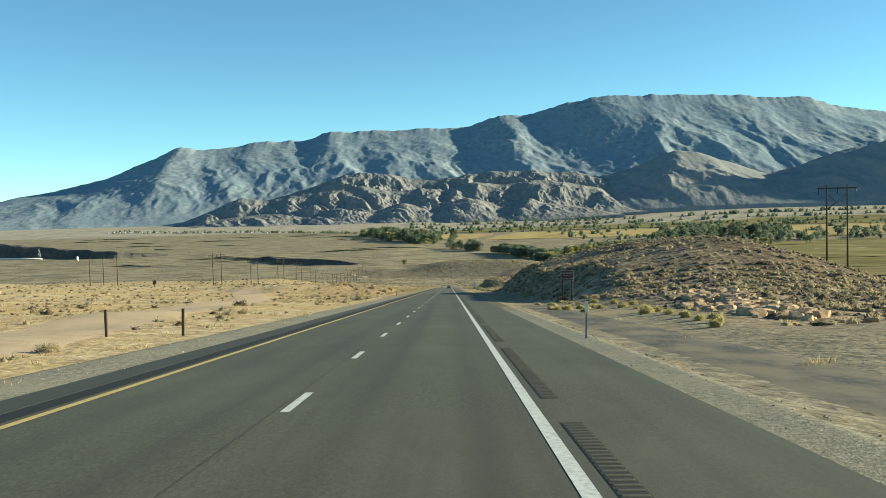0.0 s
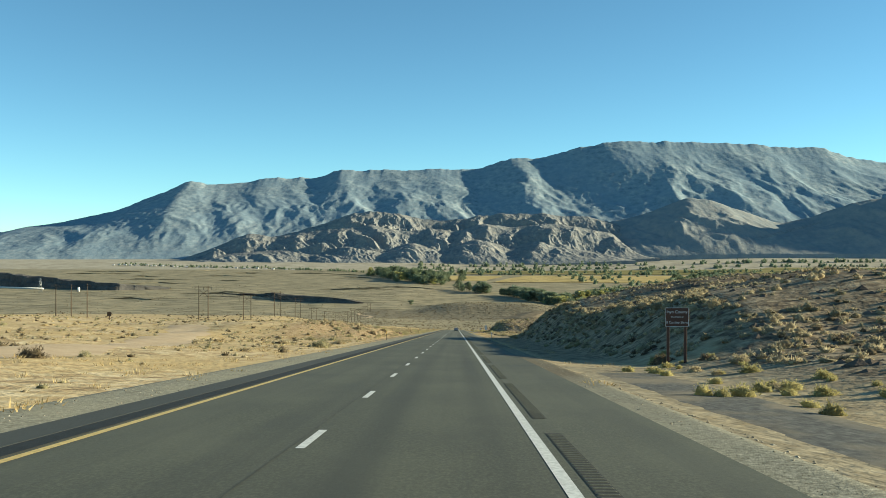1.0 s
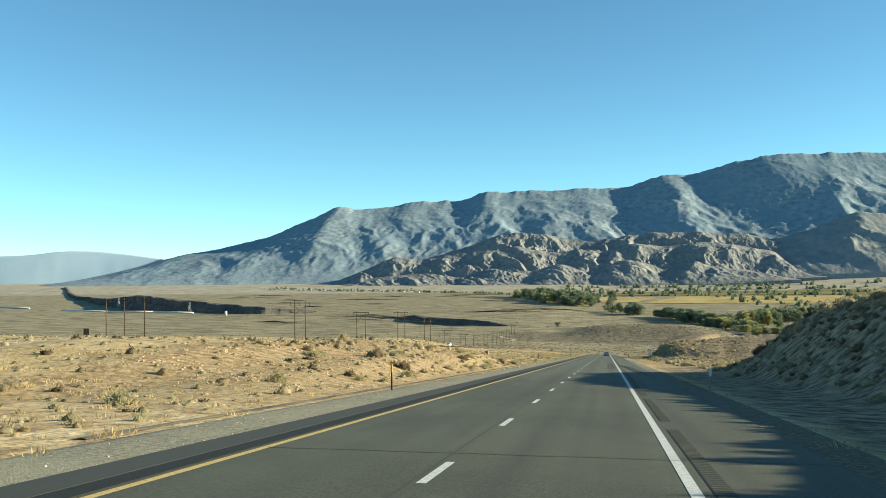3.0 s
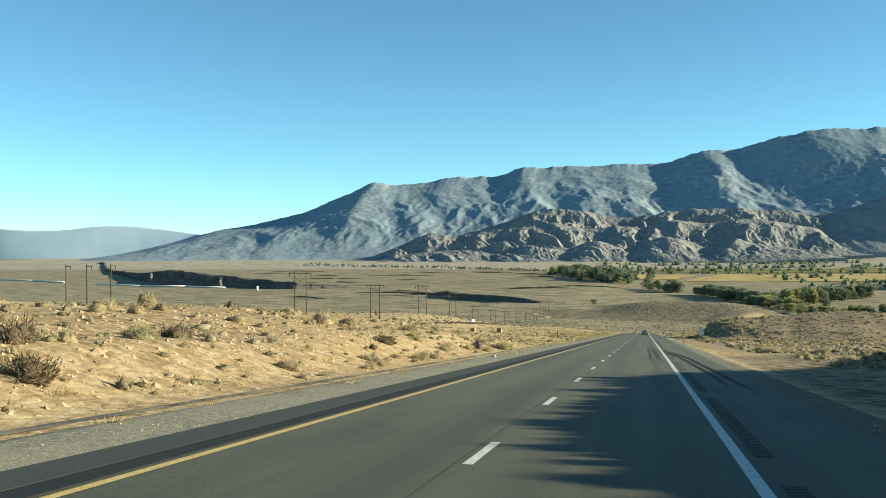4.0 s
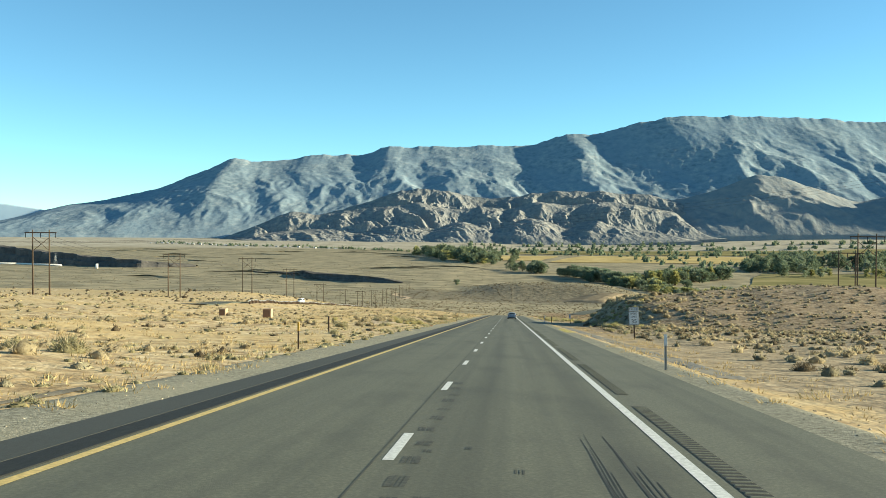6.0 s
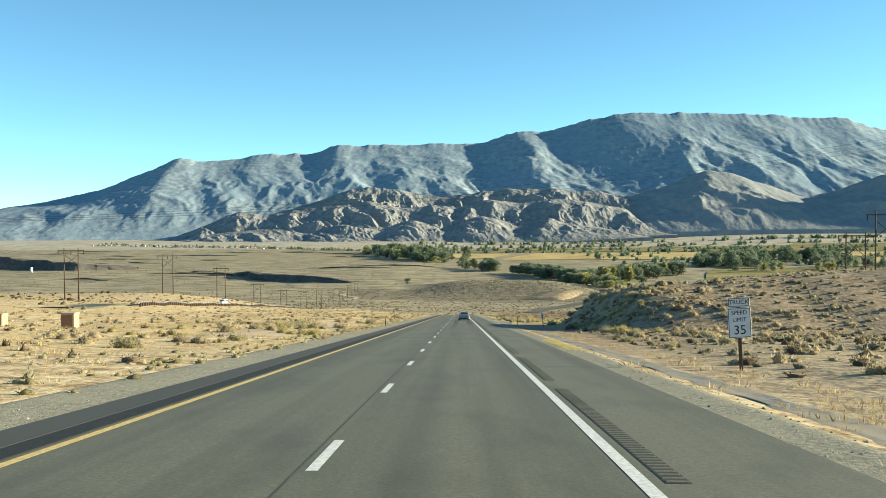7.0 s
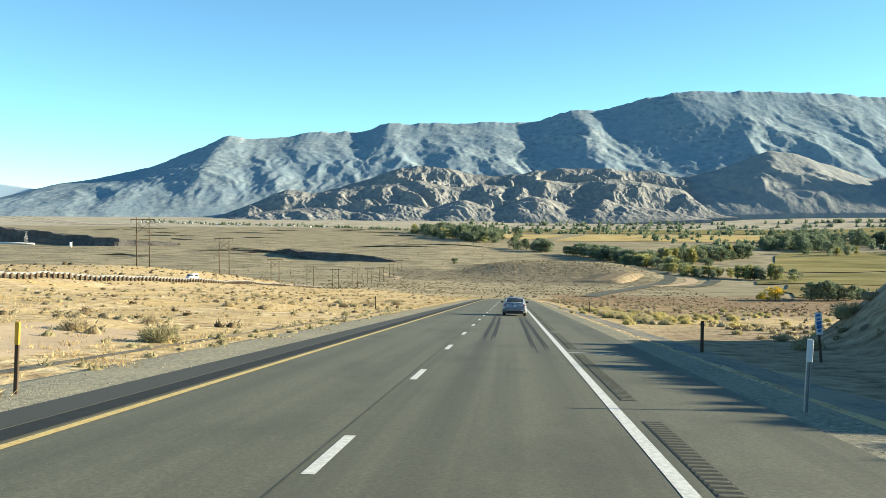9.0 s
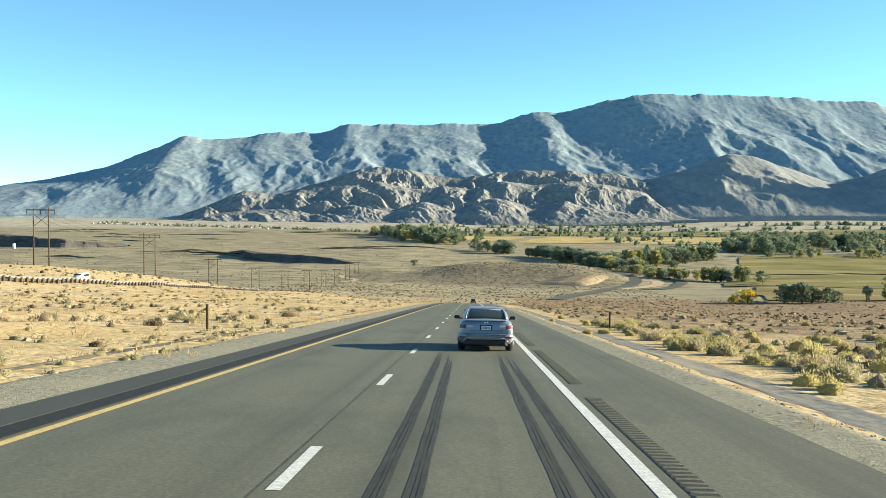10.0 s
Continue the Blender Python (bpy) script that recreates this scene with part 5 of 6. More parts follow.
def make_car(x, y, paint, label):
    car = empty("sedan", x, y, float(road_z(y)) - CROSS * x, label, "car")
    car.rotation_euler = (-math.atan(GRADE), math.atan(CROSS), 0)
    car.scale = (1, 1, 0.96)
    low = lambda w, lo, hi: [(0, lo), (0.6 * w, lo), (0.88 * w, lo + 0.04), (0.965 * w, lo + 0.13), (w, lo + 0.36 * (hi - lo)), (0.99 * w, lo + 0.58 * (hi - lo)), (0.965 * w, lo + 0.76 * (hi - lo)), (0.915 * w, lo + 0.88 * (hi - lo)), (0.83 * w, hi - 0.035), (0.58 * w, hi - 0.006), (0, hi + 0.01)]
    secs = [(0.0, 0.70, 0.44, 0.88), (0.025, 0.785, 0.36, 0.965), (0.08, 0.84, 0.28, 1.015), (0.25, 0.87, 0.22, 1.045), (0.55, 0.885, 0.20, 1.06), (0.80, 0.89, 0.19, 1.05), (1.3, 0.89, 0.19, 0.99), (2.2, 0.89, 0.19, 0.96), (3.1, 0.885, 0.19, 0.93), (3.7, 0.865, 0.20, 0.84), (4.15, 0.82, 0.22, 0.72), (4.38, 0.72, 0.28, 0.60), (4.44, 0.58, 0.35, 0.53)]
    part("body", loft(secs, low, paint, "body"), car)
    cab = lambda w, lo, hi: [(0, lo), (w, lo), (w * 0.985, lo + 0.25 * (hi - lo)), (w * 0.93, lo + 0.55 * (hi - lo)), (w * 0.85, lo + 0.80 * (hi - lo)), (w * 0.77, hi - 0.03), (w * 0.60, hi - 0.005), (0, hi)]
    part("window_glass", loft([(0.70, 0.66, 0.98, 1.06), (0.90, 0.70, 0.95, 1.16), (1.15, 0.715, 0.93, 1.285), (1.45, 0.725, 0.92, 1.385), (1.8, 0.73, 0.92, 1.425), (2.3, 0.73, 0.92, 1.43), (2.7, 0.72, 0.90, 1.36), (3.1, 0.70, 0.90, 1.16), (3.45, 0.66, 0.88, 0.95)], cab, M_GLASS, "window_glass"), car, "dark tinted window glass")
    roof = lambda w, lo, hi: [(0, lo), (w * 0.76, lo - 0.022), (w * 0.80, lo - 0.012), (w * 0.72, hi - 0.012), (w * 0.5, hi), (0, hi + 0.008)]
    part("roof", loft([(1.36, 0.722, 1.355, 1.372), (1.46, 0.725, 1.388, 1.406), (1.8, 0.73, 1.426, 1.444), (2.3, 0.73, 1.431, 1.449), (2.62, 0.722, 1.375, 1.395)], roof, paint, "roof"), car)
    for s in (-1, 1):
        bm = bmesh.new()
        pts = [(0.60, 0.655, 1.045), (0.88, 0.635, 1.165), (1.14, 0.60, 1.285), (1.40, 0.548, 1.388)]
        outer = [(1.10, 0.745, 1.02), (1.25, 0.728, 1.14), (1.44, 0.675, 1.27), (1.66, 0.60, 1.385)]
        vs = [bm.verts.new((s * (px + 0.012), py, pz)) for py, px, pz in pts] + [bm.verts.new((s * (px + 0.012), py, pz)) for py, px, pz in outer]
        for i in range(3):
            bm.faces.new((vs[i], vs[i + 1], vs[i + 5], vs[i + 4]) if s > 0 else (vs[i + 4], vs[i + 5], vs[i + 1], vs[i]))
        geo = bmesh.ops.extrude_face_region(bm, geom=bm.faces[:])
        bmesh.ops.translate(bm, vec=(-s * 0.035, 0, -0.012), verts=[g for g in geo["geom"] if isinstance(g, bmesh.types.BMVert)])
        part("rear_pillar", done(bm, "rear_pillar", paint, True), car)
        part("front_pillar", tubes("front_pillar", paint, ((s * 0.655, 3.42, 0.94), (s * 0.565, 2.62, 1.375), 0.035, 0.03)), car)
        part("centre_pillar", boxes("centre_pillar", M_TRIM, (s * 0.685, 2.05, 1.14, 0.03, 0.09, 0.40)), car)
        mir = part("wing_mirror", boxes("wing_mirror", M_TRIM, (s * 0.965, 3.0, 1.045, 0.20, 0.12, 0.125), bev=0.035), car, "dark wing mirror")
        part("mirror_glass", boxes("mirror_glass", M_GLASS, (s * 0.97, 2.937, 1.045, 0.155, 0.012, 0.09), bev=0.004), mir)
        part("mirror_arm", boxes("mirror_arm", M_TRIM, (s * 0.83, 3.0, 1.0, 0.13, 0.06, 0.04)), mir)
        lamp = part("tail_lamp", turned_box("tail_lamp", M_REDLENS, s * 0.725, 0.062, 0.80, 0.23, 0.10, 0.165, s * 24, 0.035), car, "red tail lamp wrapping the corner")
        part("lamp_inner", boxes("lamp_inner", M_CLEARLENS, (s * 0.515, 0.006, 0.815, 0.20, 0.05, 0.095), bev=0.022), lamp, "clear reversing lamp")
        part("lamp_edge", turned_box("lamp_edge", M_CLEARLENS, s * 0.735, 0.012, 0.745, 0.17, 0.02, 0.03, s * 24, 0.008), lamp, "pale lower edge of the lamp")
        part("reflector", turned_box("reflector", M_REDLENS, s * 0.735, 0.03, 0.455, 0.12, 0.05, 0.045, s * 22, 0.01), car, "thin red rear reflector")
        part("bumper_crease", tubes("bumper_crease", M_CHROME, ((s * 0.60, -0.025, 0.435), (s * 0.735, 0.02, 0.30), 0.016, 0.012), seg=6), car, "bright corner trim of the bumper")
        part("head_lamp", boxes("head_lamp", M_CLEARLENS, (s * 0.62, 4.24, 0.64, 0.3, 0.18, 0.12), bev=0.04), car)
        part("door_handle", boxes("door_handle", paint, (s * 0.888, 1.75, 0.80, 0.03, 0.18, 0.03), bev=0.008), car)
        for wy in (0.86, 3.52):
            tyre_bm = bmesh.new()
            m = Matrix.Translation((s * 0.765, wy, 0.325)) @ Matrix.Rotation(math.pi / 2, 4, "Y")
            bmesh.ops.create_cone(tyre_bm, cap_ends=True, segments=28, radius1=0.325, radius2=0.325, depth=0.215, matrix=m)
            bmesh.ops.bevel(tyre_bm, geom=[e for e in tyre_bm.edges if len(e.link_faces) == 2 and abs(e.calc_face_angle(0)) > 1], offset=0.03, segments=2, affect="EDGES")
            wheel = part("wheel", done(tyre_bm, "tyre", M_TYRE, True), car, "black tyre on an alloy wheel")
            rim = bmesh.new()
            mr_ = Matrix.Translation((s * 0.874, wy, 0.325)) @ Matrix.Rotation(math.pi / 2, 4, "Y")
            bmesh.ops.create_cone(rim, cap_ends=True, segments=24, radius1=0.215, radius2=0.20, depth=0.02, matrix=mr_)
            for k in range(5):
                a = k * 2 * math.pi / 5
                tube_bm(rim, (s * 0.88, wy, 0.325), (s * 0.88, wy + 0.19 * math.cos(a), 0.325 + 0.19 * math.sin(a)), 0.035, 0.022, 6)
            part("rim", done(rim, "rim", M_RIM, True), wheel)
    part("rear_bumper", loft([(-0.045, 0.60, 0.42, 0.565), (-0.03, 0.74, 0.40, 0.60), (0.02, 0.815, 0.38, 0.625), (0.10, 0.86, 0.36, 0.635), (0.30, 0.882, 0.36, 0.63)], low, paint, "rear_bumper"), car, "body-coloured rear bumper")
    part("lower_bumper", boxes("lower_bumper", M_TRIM, (0, 0.05, 0.31, 1.34, 0.16, 0.22), bev=0.05), car, "black lower rear bumper")
    part("bumper_trim", tubes("bumper_trim", M_CHROME, ((-0.60, -0.03, 0.435), (0.60, -0.03, 0.435), 0.014, 0.014), seg=6), car, "thin bright trim along the bumper")
    part("plate_recess", boxes("plate_recess", M_TRIM, (0, 0.004, 0.785, 0.40, 0.03, 0.17), bev=0.012), car)
    part("trunk_crease", boxes("trunk_crease", paint, (0, 0.012, 0.685, 1.10, 0.05, 0.035), bev=0.014), car)
    plate = part("number_plate", boxes("number_plate", M_SIGNWHITE, (0, -0.016, 0.775, 0.30, 0.012, 0.135), bev=0.004), car, "pale number plate")
    for k in range(6):
        part("plate_bar", boxes("plate_bar", M_BLUE, (-0.10 + 0.04 * k, -0.024, 0.77, 0.024, 0.004, 0.06)), plate)
    part("trunk_lip", boxes("trunk_lip", paint, (0, 0.055, 1.012, 1.30, 0.06, 0.03), bev=0.012), car)
    part("chrome_strip", boxes("chrome_strip", M_CHROME, (0, -0.004, 0.885, 0.56, 0.02, 0.018), bev=0.006), car)
    bm = bmesh.new()
    bmesh.ops.create_cone(bm, cap_ends=True, segments=20, radius1=0.055, radius2=0.05, depth=0.02, matrix=Matrix.Translation((0, 0.012, 0.945)) @ Matrix.Rotation(math.pi / 2, 4, "X") @ Matrix.Diagonal((1.35, 0.8, 1, 1)))
    part("badge", done(bm, "badge", M_CHROME, True), car, "plain bright oval badge")
    part("brake_lamp", boxes("brake_lamp", M_REDLENS, (0, 1.34, 1.352, 0.26, 0.03, 0.02), bev=0.005), car)
    part("roof_antenna", boxes("roof_antenna", paint, (0, 1.56, 1.425, 0.045, 0.15, 0.055), bev=0.018), car, "small shark-fin antenna")
    # Added pale box stands for sunlight showing through under the bumper.
    part("daylight_box", boxes("daylight_box", M_STEEL, (0.42, 0.30, 0.215, 0.30, 0.3, 0.10), bev=0.03), car, "pale box standing for daylight under the bumper")
    part("underbody", boxes("underbody", M_TRIM, (0, 2.15, 0.22, 1.4, 3.6, 0.12), bev=0.03), car)
    return car


make_car(0.46, 408.7, M_CARPAINT, "silver-grey four-door sedan on the asphalt lane")


def make_pickup(x, y, z, paint, label, turn=0.0, tilt=True):
    t = empty("pickup_truck", x, y, z, label, "truck")
    t.rotation_euler = (-math.atan(GRADE) if tilt else 0, 0, turn)
    low = lambda w, lo, hi: [(0, lo), (0.9 * w, lo), (w, lo + 0.1), (w, lo + 0.7 * (hi - lo)), (0.95 * w, hi), (0, hi)]
    part("body", loft([(0, 0.88, 0.5, 1.0), (0.05, 0.92, 0.45, 1.05), (2.0, 0.93, 0.42, 1.05), (3.9, 0.92, 0.42, 1.02), (5.0, 0.88, 0.45, 0.95), (5.1, 0.8, 0.5, 0.85)], low, paint, "body"), t)
    part("cabin", loft([(1.75, 0.80, 1.0, 1.05), (1.85, 0.78, 1.0, 1.70), (3.2, 0.77, 1.0, 1.75), (3.9, 0.78, 0.98, 1.05)], lambda w, lo, hi: [(0, lo), (w, lo), (w * 0.97, lo + 0.3 * (hi - lo)), (w * 0.82, hi - 0.03), (0, hi)], M_GLASS, "cabin"), t, "dark glass cabin")
    part("roof", boxes("roof", paint, (0, 2.55, 1.76, 1.32, 1.35, 0.05), bev=0.02), t)
    for s in (-1, 1):
        part("tail_lamp", boxes("tail_lamp", M_REDLENS, (s * 0.84, -0.01, 0.85, 0.12, 0.05, 0.3), bev=0.01), t)
        for wy in (1.0, 4.1):
            part("wheel", tubes("wheel", M_TYRE, ((s * 0.68, wy, 0.36), (s * 0.93, wy, 0.36), 0.36, 0.36), seg=18), t)
    return t


make_pickup(0.5, 700.0, float(road_z(700.0)), plain("dark_truck_paint", (0.05, 0.05, 0.055), 0.3), "dark pickup truck far down the lane")


# ---- signs and posts ----
def county_sign(x, y):
    z = gz(x, y)
    s = empty("county_sign", x, y, z - 0.05, "brown county welcome sign on two dark posts", "sign")
    for dx in (-0.42, 0.42):
        part("post", boxes("post", M_BROWN, (dx, 0.03, 1.2, 0.135, 0.10, 2.5), bev=0.008), s, "dark brown square timber post")
    panel = part("panel", boxes("panel", M_BROWN, (0, -0.045, 2.38, 1.16, 0.03, 0.92), bev=0.012), s, "brown sign panel")
    for cx, cz, sx, sz_ in ((0, 2.83, 1.12, 0.016), (0, 1.93, 1.12, 0.016), (-0.555, 2.38, 0.016, 0.9), (0.555, 2.38, 0.016, 0.9)):
        part("border", boxes("border", M_SIGNWHITE, (cx, -0.064, cz, sx, 0.008, sz_)), panel)
    line_of_words("Inyo County", 0.20, M_SIGNWHITE, panel, 0, -0.064, 2.63)
    line_of_words("The Heart of", 0.115, M_SIGNWHITE, panel, 0, -0.064, 2.39)
    line_of_words("El Camino Sierra", 0.165, M_SIGNWHITE, panel, 0, -0.064, 2.12)


county_sign(11.25, 71.0)


def speed_sign(x, y):
    z = gz(x, y)
    s = empty("speed_sign", x, y, z - 0.05, "white truck speed limit sign on a wooden post", "sign")
    s.rotation_euler = (0, radians(-3), 0)
    part("post", boxes("post", M_WOODPOLE, (0, 0.04, 1.2, 0.10, 0.09, 2.5), bev=0.008), s, "brown square timber post")
    panel = part("panel", boxes("panel", M_SIGNWHITE, (0, -0.02, 1.60, 0.74, 0.012, 0.97), bev=0.004), s)
    top = part("top_panel", boxes("top_panel", M_SIGNWHITE, (0, -0.02, 2.27, 0.70, 0.012, 0.30), bev=0.004), s)
    for p_, cz, w, h in ((panel, 1.60, 0.74, 0.97), (top, 2.27, 0.70, 0.30)):
        for dx, dz, sx, sz_ in ((0, h / 2 - 0.025, w - 0.05, 0.016), (0, -h / 2 + 0.025, w - 0.05, 0.016), (w / 2 - 0.025, 0, 0.016, h - 0.05), (-w / 2 + 0.025, 0, 0.016, h - 0.05)):
            part("border", boxes("border", M_BLACK, (dx, -0.029, cz + dz, sx, 0.005, sz_)), p_)
    words("lettering", "TRUCK", 0.20, M_BLACK, top, 0, -0.03, 2.27)
    words("lettering", "SPEED", 0.19, M_BLACK, panel, 0, -0.03, 1.93)
    words("lettering", "LIMIT", 0.19, M_BLACK, panel, 0, -0.03, 1.70)
    words("numerals", "35", 0.42, M_BLACK, panel, 0, -0.03, 1.36)


speed_sign(9.0, 291.5)


def marker_sign(x, y):
    s = empty("marker_sign", x, y, gz(x, y) - 0.05, "small tilted white roadside marker with blue lettering", "sign")
    s.rotation_euler = (0, radians(-6), radians(12))
    part("post", boxes("post", M_WOODPOLE, (0, 0.03, 0.62, 0.07, 0.05, 1.3), bev=0.006), s)
    panel = part("panel", boxes("panel", M_SIGNWHITE, (0, -0.01, 1.22, 0.22, 0.012, 0.66), bev=0.004), s)
    for k, (w, h) in enumerate(((0.13, 0.06), (0.12, 0.05), (0.15, 0.10), (0.15, 0.10), (0.11, 0.07))):
        part("letter_bar", boxes("letter_bar", M_BLUE, (0.0, -0.019, 1.47 - 0.115 * k, w, 0.004, h)), panel)


marker_sign(9.4, 368.5)


def delineator(name, x, y, h, lean, kind, label):
    s = empty(name, x, y, gz(x, y) - 0.06, label, "post", "roadside posts")
    s.rotation_euler = (0, radians(lean), 0)
    if kind == "steel":
        part("post", boxes("post", M_STEEL, (-0.028, 0, h * 0.5, 0.012, 0.05, h + 0.05), (0.028, 0, h * 0.5, 0.012, 0.05, h + 0.05), (0, 0.02, h * 0.5, 0.05, 0.012, h + 0.05)), s, "galvanised channel post")
        part("reflector", boxes("reflector", M_SIGNWHITE, (0, -0.03, h - 0.16, 0.10, 0.012, 0.36), bev=0.004), s, "white reflector plate")
    elif kind == "amber":
        part("post", boxes("post", M_WOODPOLE, (0, 0, h * 0.36, 0.065, 0.04, h * 0.74), bev=0.006), s)
        part("reflector", boxes("reflector", M_ORANGE, (0, -0.004, h * 0.86, 0.075, 0.045, 0.36), bev=0.006), s, "amber reflector sleeve")
    else:
        part("post", boxes("post", M_WOODPOLE, (0, 0, h * 0.5, 0.10, 0.09, h + 0.05), bev=0.012), s)
        part("cap", boxes("cap", M_TRIM, (0, 0, h + 0.03, 0.11, 0.10, 0.02), bev=0.004), s)


for x, y, h, lean, kind in ((5.03, 16.9, 1.25, 1.5, "steel"), (4.97, 145.2, 1.2, 1, "steel"), (4.78, 252.5, 1.2, -1, "steel"), (4.85, 355.2, 1.22, 2, "steel"), (-8.2, 142.4, 1.15, 0, "amber"), (-8.9, 259.4, 1.15, 0, "amber"), (-7.6, 354.2, 1.2, 3, "amber"), (-9.4, 21.7, 1.05, 2, "wood"), (-11.8, 20.4, 1.0, 0, "wood"), (-12.2, 283.0, 1.1, 0, "wood"), (-11.3, 419.0, 1.1, 0, "wood"), (7.9, 433.0, 1.1, 0, "wood"), (6.6, 372.0, 1.1, 0, "wood")):
    delineator("marker_post", x, y, h, lean, kind, {"steel": "galvanised steel marker post with a white reflector", "amber": "dark slim marker post with an amber top", "wood": "short weathered wooden marker post"}[kind])


def notice_board(x, y):
    s = empty("notice_board", x, y, gz(x, y) - 0.05, "dark wooden notice board on a single post", "board")
    part("post", boxes("post", M_WOODPOLE, (0, 0.04, 0.75, 0.16, 0.12, 1.6), bev=0.01), s)
    part("panel", boxes("panel", M_WOODPOLE, (0, -0.04, 1.65, 0.95, 0.05, 1.0), bev=0.01), s)


notice_board(-78.5, 237.5)
M_RUSTDOOR = plain("rust_brown_door", (0.26, 0.135, 0.075), 0.7)
for x, y, w in ((-27.6, 326.5, 0.95), (-33.0, 327.3, 0.75)):
    b = empty("utility_box", x, y, gz(x, y) - 0.05, "tan painted utility box among sagebrush", "box", "utility boxes")
    part("housing", boxes("housing", M_CONCRETE, (0, 0, 0.52, w, 0.9, 1.05), bev=0.03), b)
    part("lid", boxes("lid", M_CONCRETE, (0, 0, 1.07, w + 0.08, 0.98, 0.07), bev=0.02), b)
    part("door", boxes("door", M_RUSTDOOR, (-0.05, -0.455, 0.52, w * 0.8, 0.02, 0.85), bev=0.006), b, "dark rusted door panel")


# ---- power line ----
def h_frame(x, y, h=15.5, turn=0.0):
    s = empty("power_pole", x, y, gz(x, y) - 0.4, "weathered wooden two-pole power frame with cross brace", "power pole", "power line frames")
    s.rotation_euler = (0, 0, turn)
    for dx in (-2.05, 2.05):
        part("pole", tubes("pole", M_WOODPOLE, ((dx, 0, 0), (dx, 0, h + 0.4), 0.21, 0.14)), s)
    part("crossarm", boxes("crossarm", M_WOODPOLE, (0, -0.2, h - 0.3, 7.8, 0.14, 0.26), bev=0.02), s)
    for a, b in (((-2.05, 0.1, h - 4.6), (2.05, 0.1, h - 1.4)), ((2.05, 0.16, h - 4.6), (-2.05, 0.16, h - 1.4))):
        part("brace", tubes("brace", M_WOODPOLE, (a, b, 0.07, 0.07)), s)
    for dx in (-3.7, 0.0, 3.7):
        part("insulator", tubes("insulator", M_TRIM, ((dx, -0.2, h - 1.45), (dx, -0.2, h - 0.4), 0.09, 0.09)), s)
    return s


LEFT_LINE = [(-111, 437), (-112.5, 530), (-114, 624), (-116, 713)] + [(-118 - 2 * k, 803 + 92 * k) for k in range(8)]
for x, y in LEFT_LINE:
    h_frame(x, y, 15.5 if y < 800 else 14.5)
h_frame(78, 173.5, 17.0)
for x, y, h in ((81, 441, 22.0), (84, 462, 20.0)):
    h_frame(x, y, h)


def single_pole(x, y, top):
    z = gz(x, y)
    h = top - z
    s = empty("power_pole", x, y, z - 0.4, "single weathered power pole with a short side arm", "power pole", "corner poles")
    part("pole", tubes("pole", M_WOODPOLE, ((0, 0, 0), (0, 0, h + 0.4), 0.19, 0.12)), s)
    part("arm", boxes("arm", M_WOODPOLE, (0.65, 0, h - 0.1, 1.6, 0.12, 0.16), bev=0.01), s)
    part("insulator", tubes("insulator", M_TRIM, ((1.3, 0, h - 0.9), (1.3, 0, h - 0.15), 0.08, 0.08)), s)


for x, y in ((-130.3, 355.5), (-134.2, 351.2), (-139, 349.8)):
    single_pole(x, y, -15.3)


def wire(pts, sag, label, r=0.022):
    v, f = [], []
    path = []
    for (a, b) in zip(pts[:-1], pts[1:]):
        a, b = Vector(a), Vector(b)
        for i in range(24):
            u = i / 24
            q = a.lerp(b, u)
            q.z -= sag * 4 * u * (1 - u)
            path.append(q)
    path.append(Vector(pts[-1]))
    c = bpy.data.curves.new("power_cable", "CURVE")
    c.dimensions, c.bevel_depth, c.bevel_resolution = "3D", r, 1
    sp = c.splines.new("POLY")
    sp.points.add(len(path) - 1)
    for p_, q in zip(sp.points, path):
        p_.co = (*q, 1)
    t = new("power_cable", c)
    bpy.context.view_layer.update()
    me = bpy.data.meshes.new_from_object(t.evaluated_get(bpy.context.evaluated_depsgraph_get()))
    bpy.data.objects.remove(t)
    me.materials.clear()
    me.materials.append(M_WIRE)
    return tagged(new("power_cable", me), label, "cable", "overhead cables")


for (x0, y0, z0), (x1, y1, z1, sag) in (((-129.0, 355.5, -19.8), (150, 408.0, 8.8, 10.7)), ((-132.9, 351.2, -18.9), (150, 409.8, 8.3, 11.7)), ((-137.7, 349.8, -18.1), (150, 412.2, 7.8, 12.5))):
    wire([(x0, y0, z0), (x1, y1, z1)], sag, "thin overhead power cable crossing high above the road", 0.014)
for dx in (-3.7, 0.0, 3.7):
    wire([(x + dx, y - 0.2, gz(x, y) + 13.6) for x, y in LEFT_LINE[:6]], 1.6, "dark power cable strung along the wooden frames", 0.03)


# ---- other carriageway with its guardrail ----
def lane_sheet(name, centre, width, y0, y1, lift, material, label, dy=6.0):
    yy = np.linspace(y0, y1, int((y1 - y0) / dy) + 1)
    cx = np.interp(yy, [p[1] for p in centre], [p[0] for p in centre])
    X = np.stack([cx - width / 2, cx, cx + width / 2])
    Y = np.stack([yy, yy, yy])
    Z = np.repeat((ground_z(cx, yy) + lift)[None], 3, 0)
    v = np.stack([X, Y, Z], -1).reshape(-1, 3)
    low = v - (0, 0, 0.8)
    n = len(yy)
    e = [[a, a + 1, a + 1 + len(v), a + len(v)] for a in range(n - 1)] + [[2 * n + a + 1, 2 * n + a, 2 * n + a + len(v), 2 * n + a + 1 + len(v)] for a in range(n - 1)]
    me = mesh_from(name, np.concatenate([v, low]), np.concatenate([grid_faces(3, n), np.array(e)]), material)
    return tagged(new(name, me), label, "road", kind="structure")


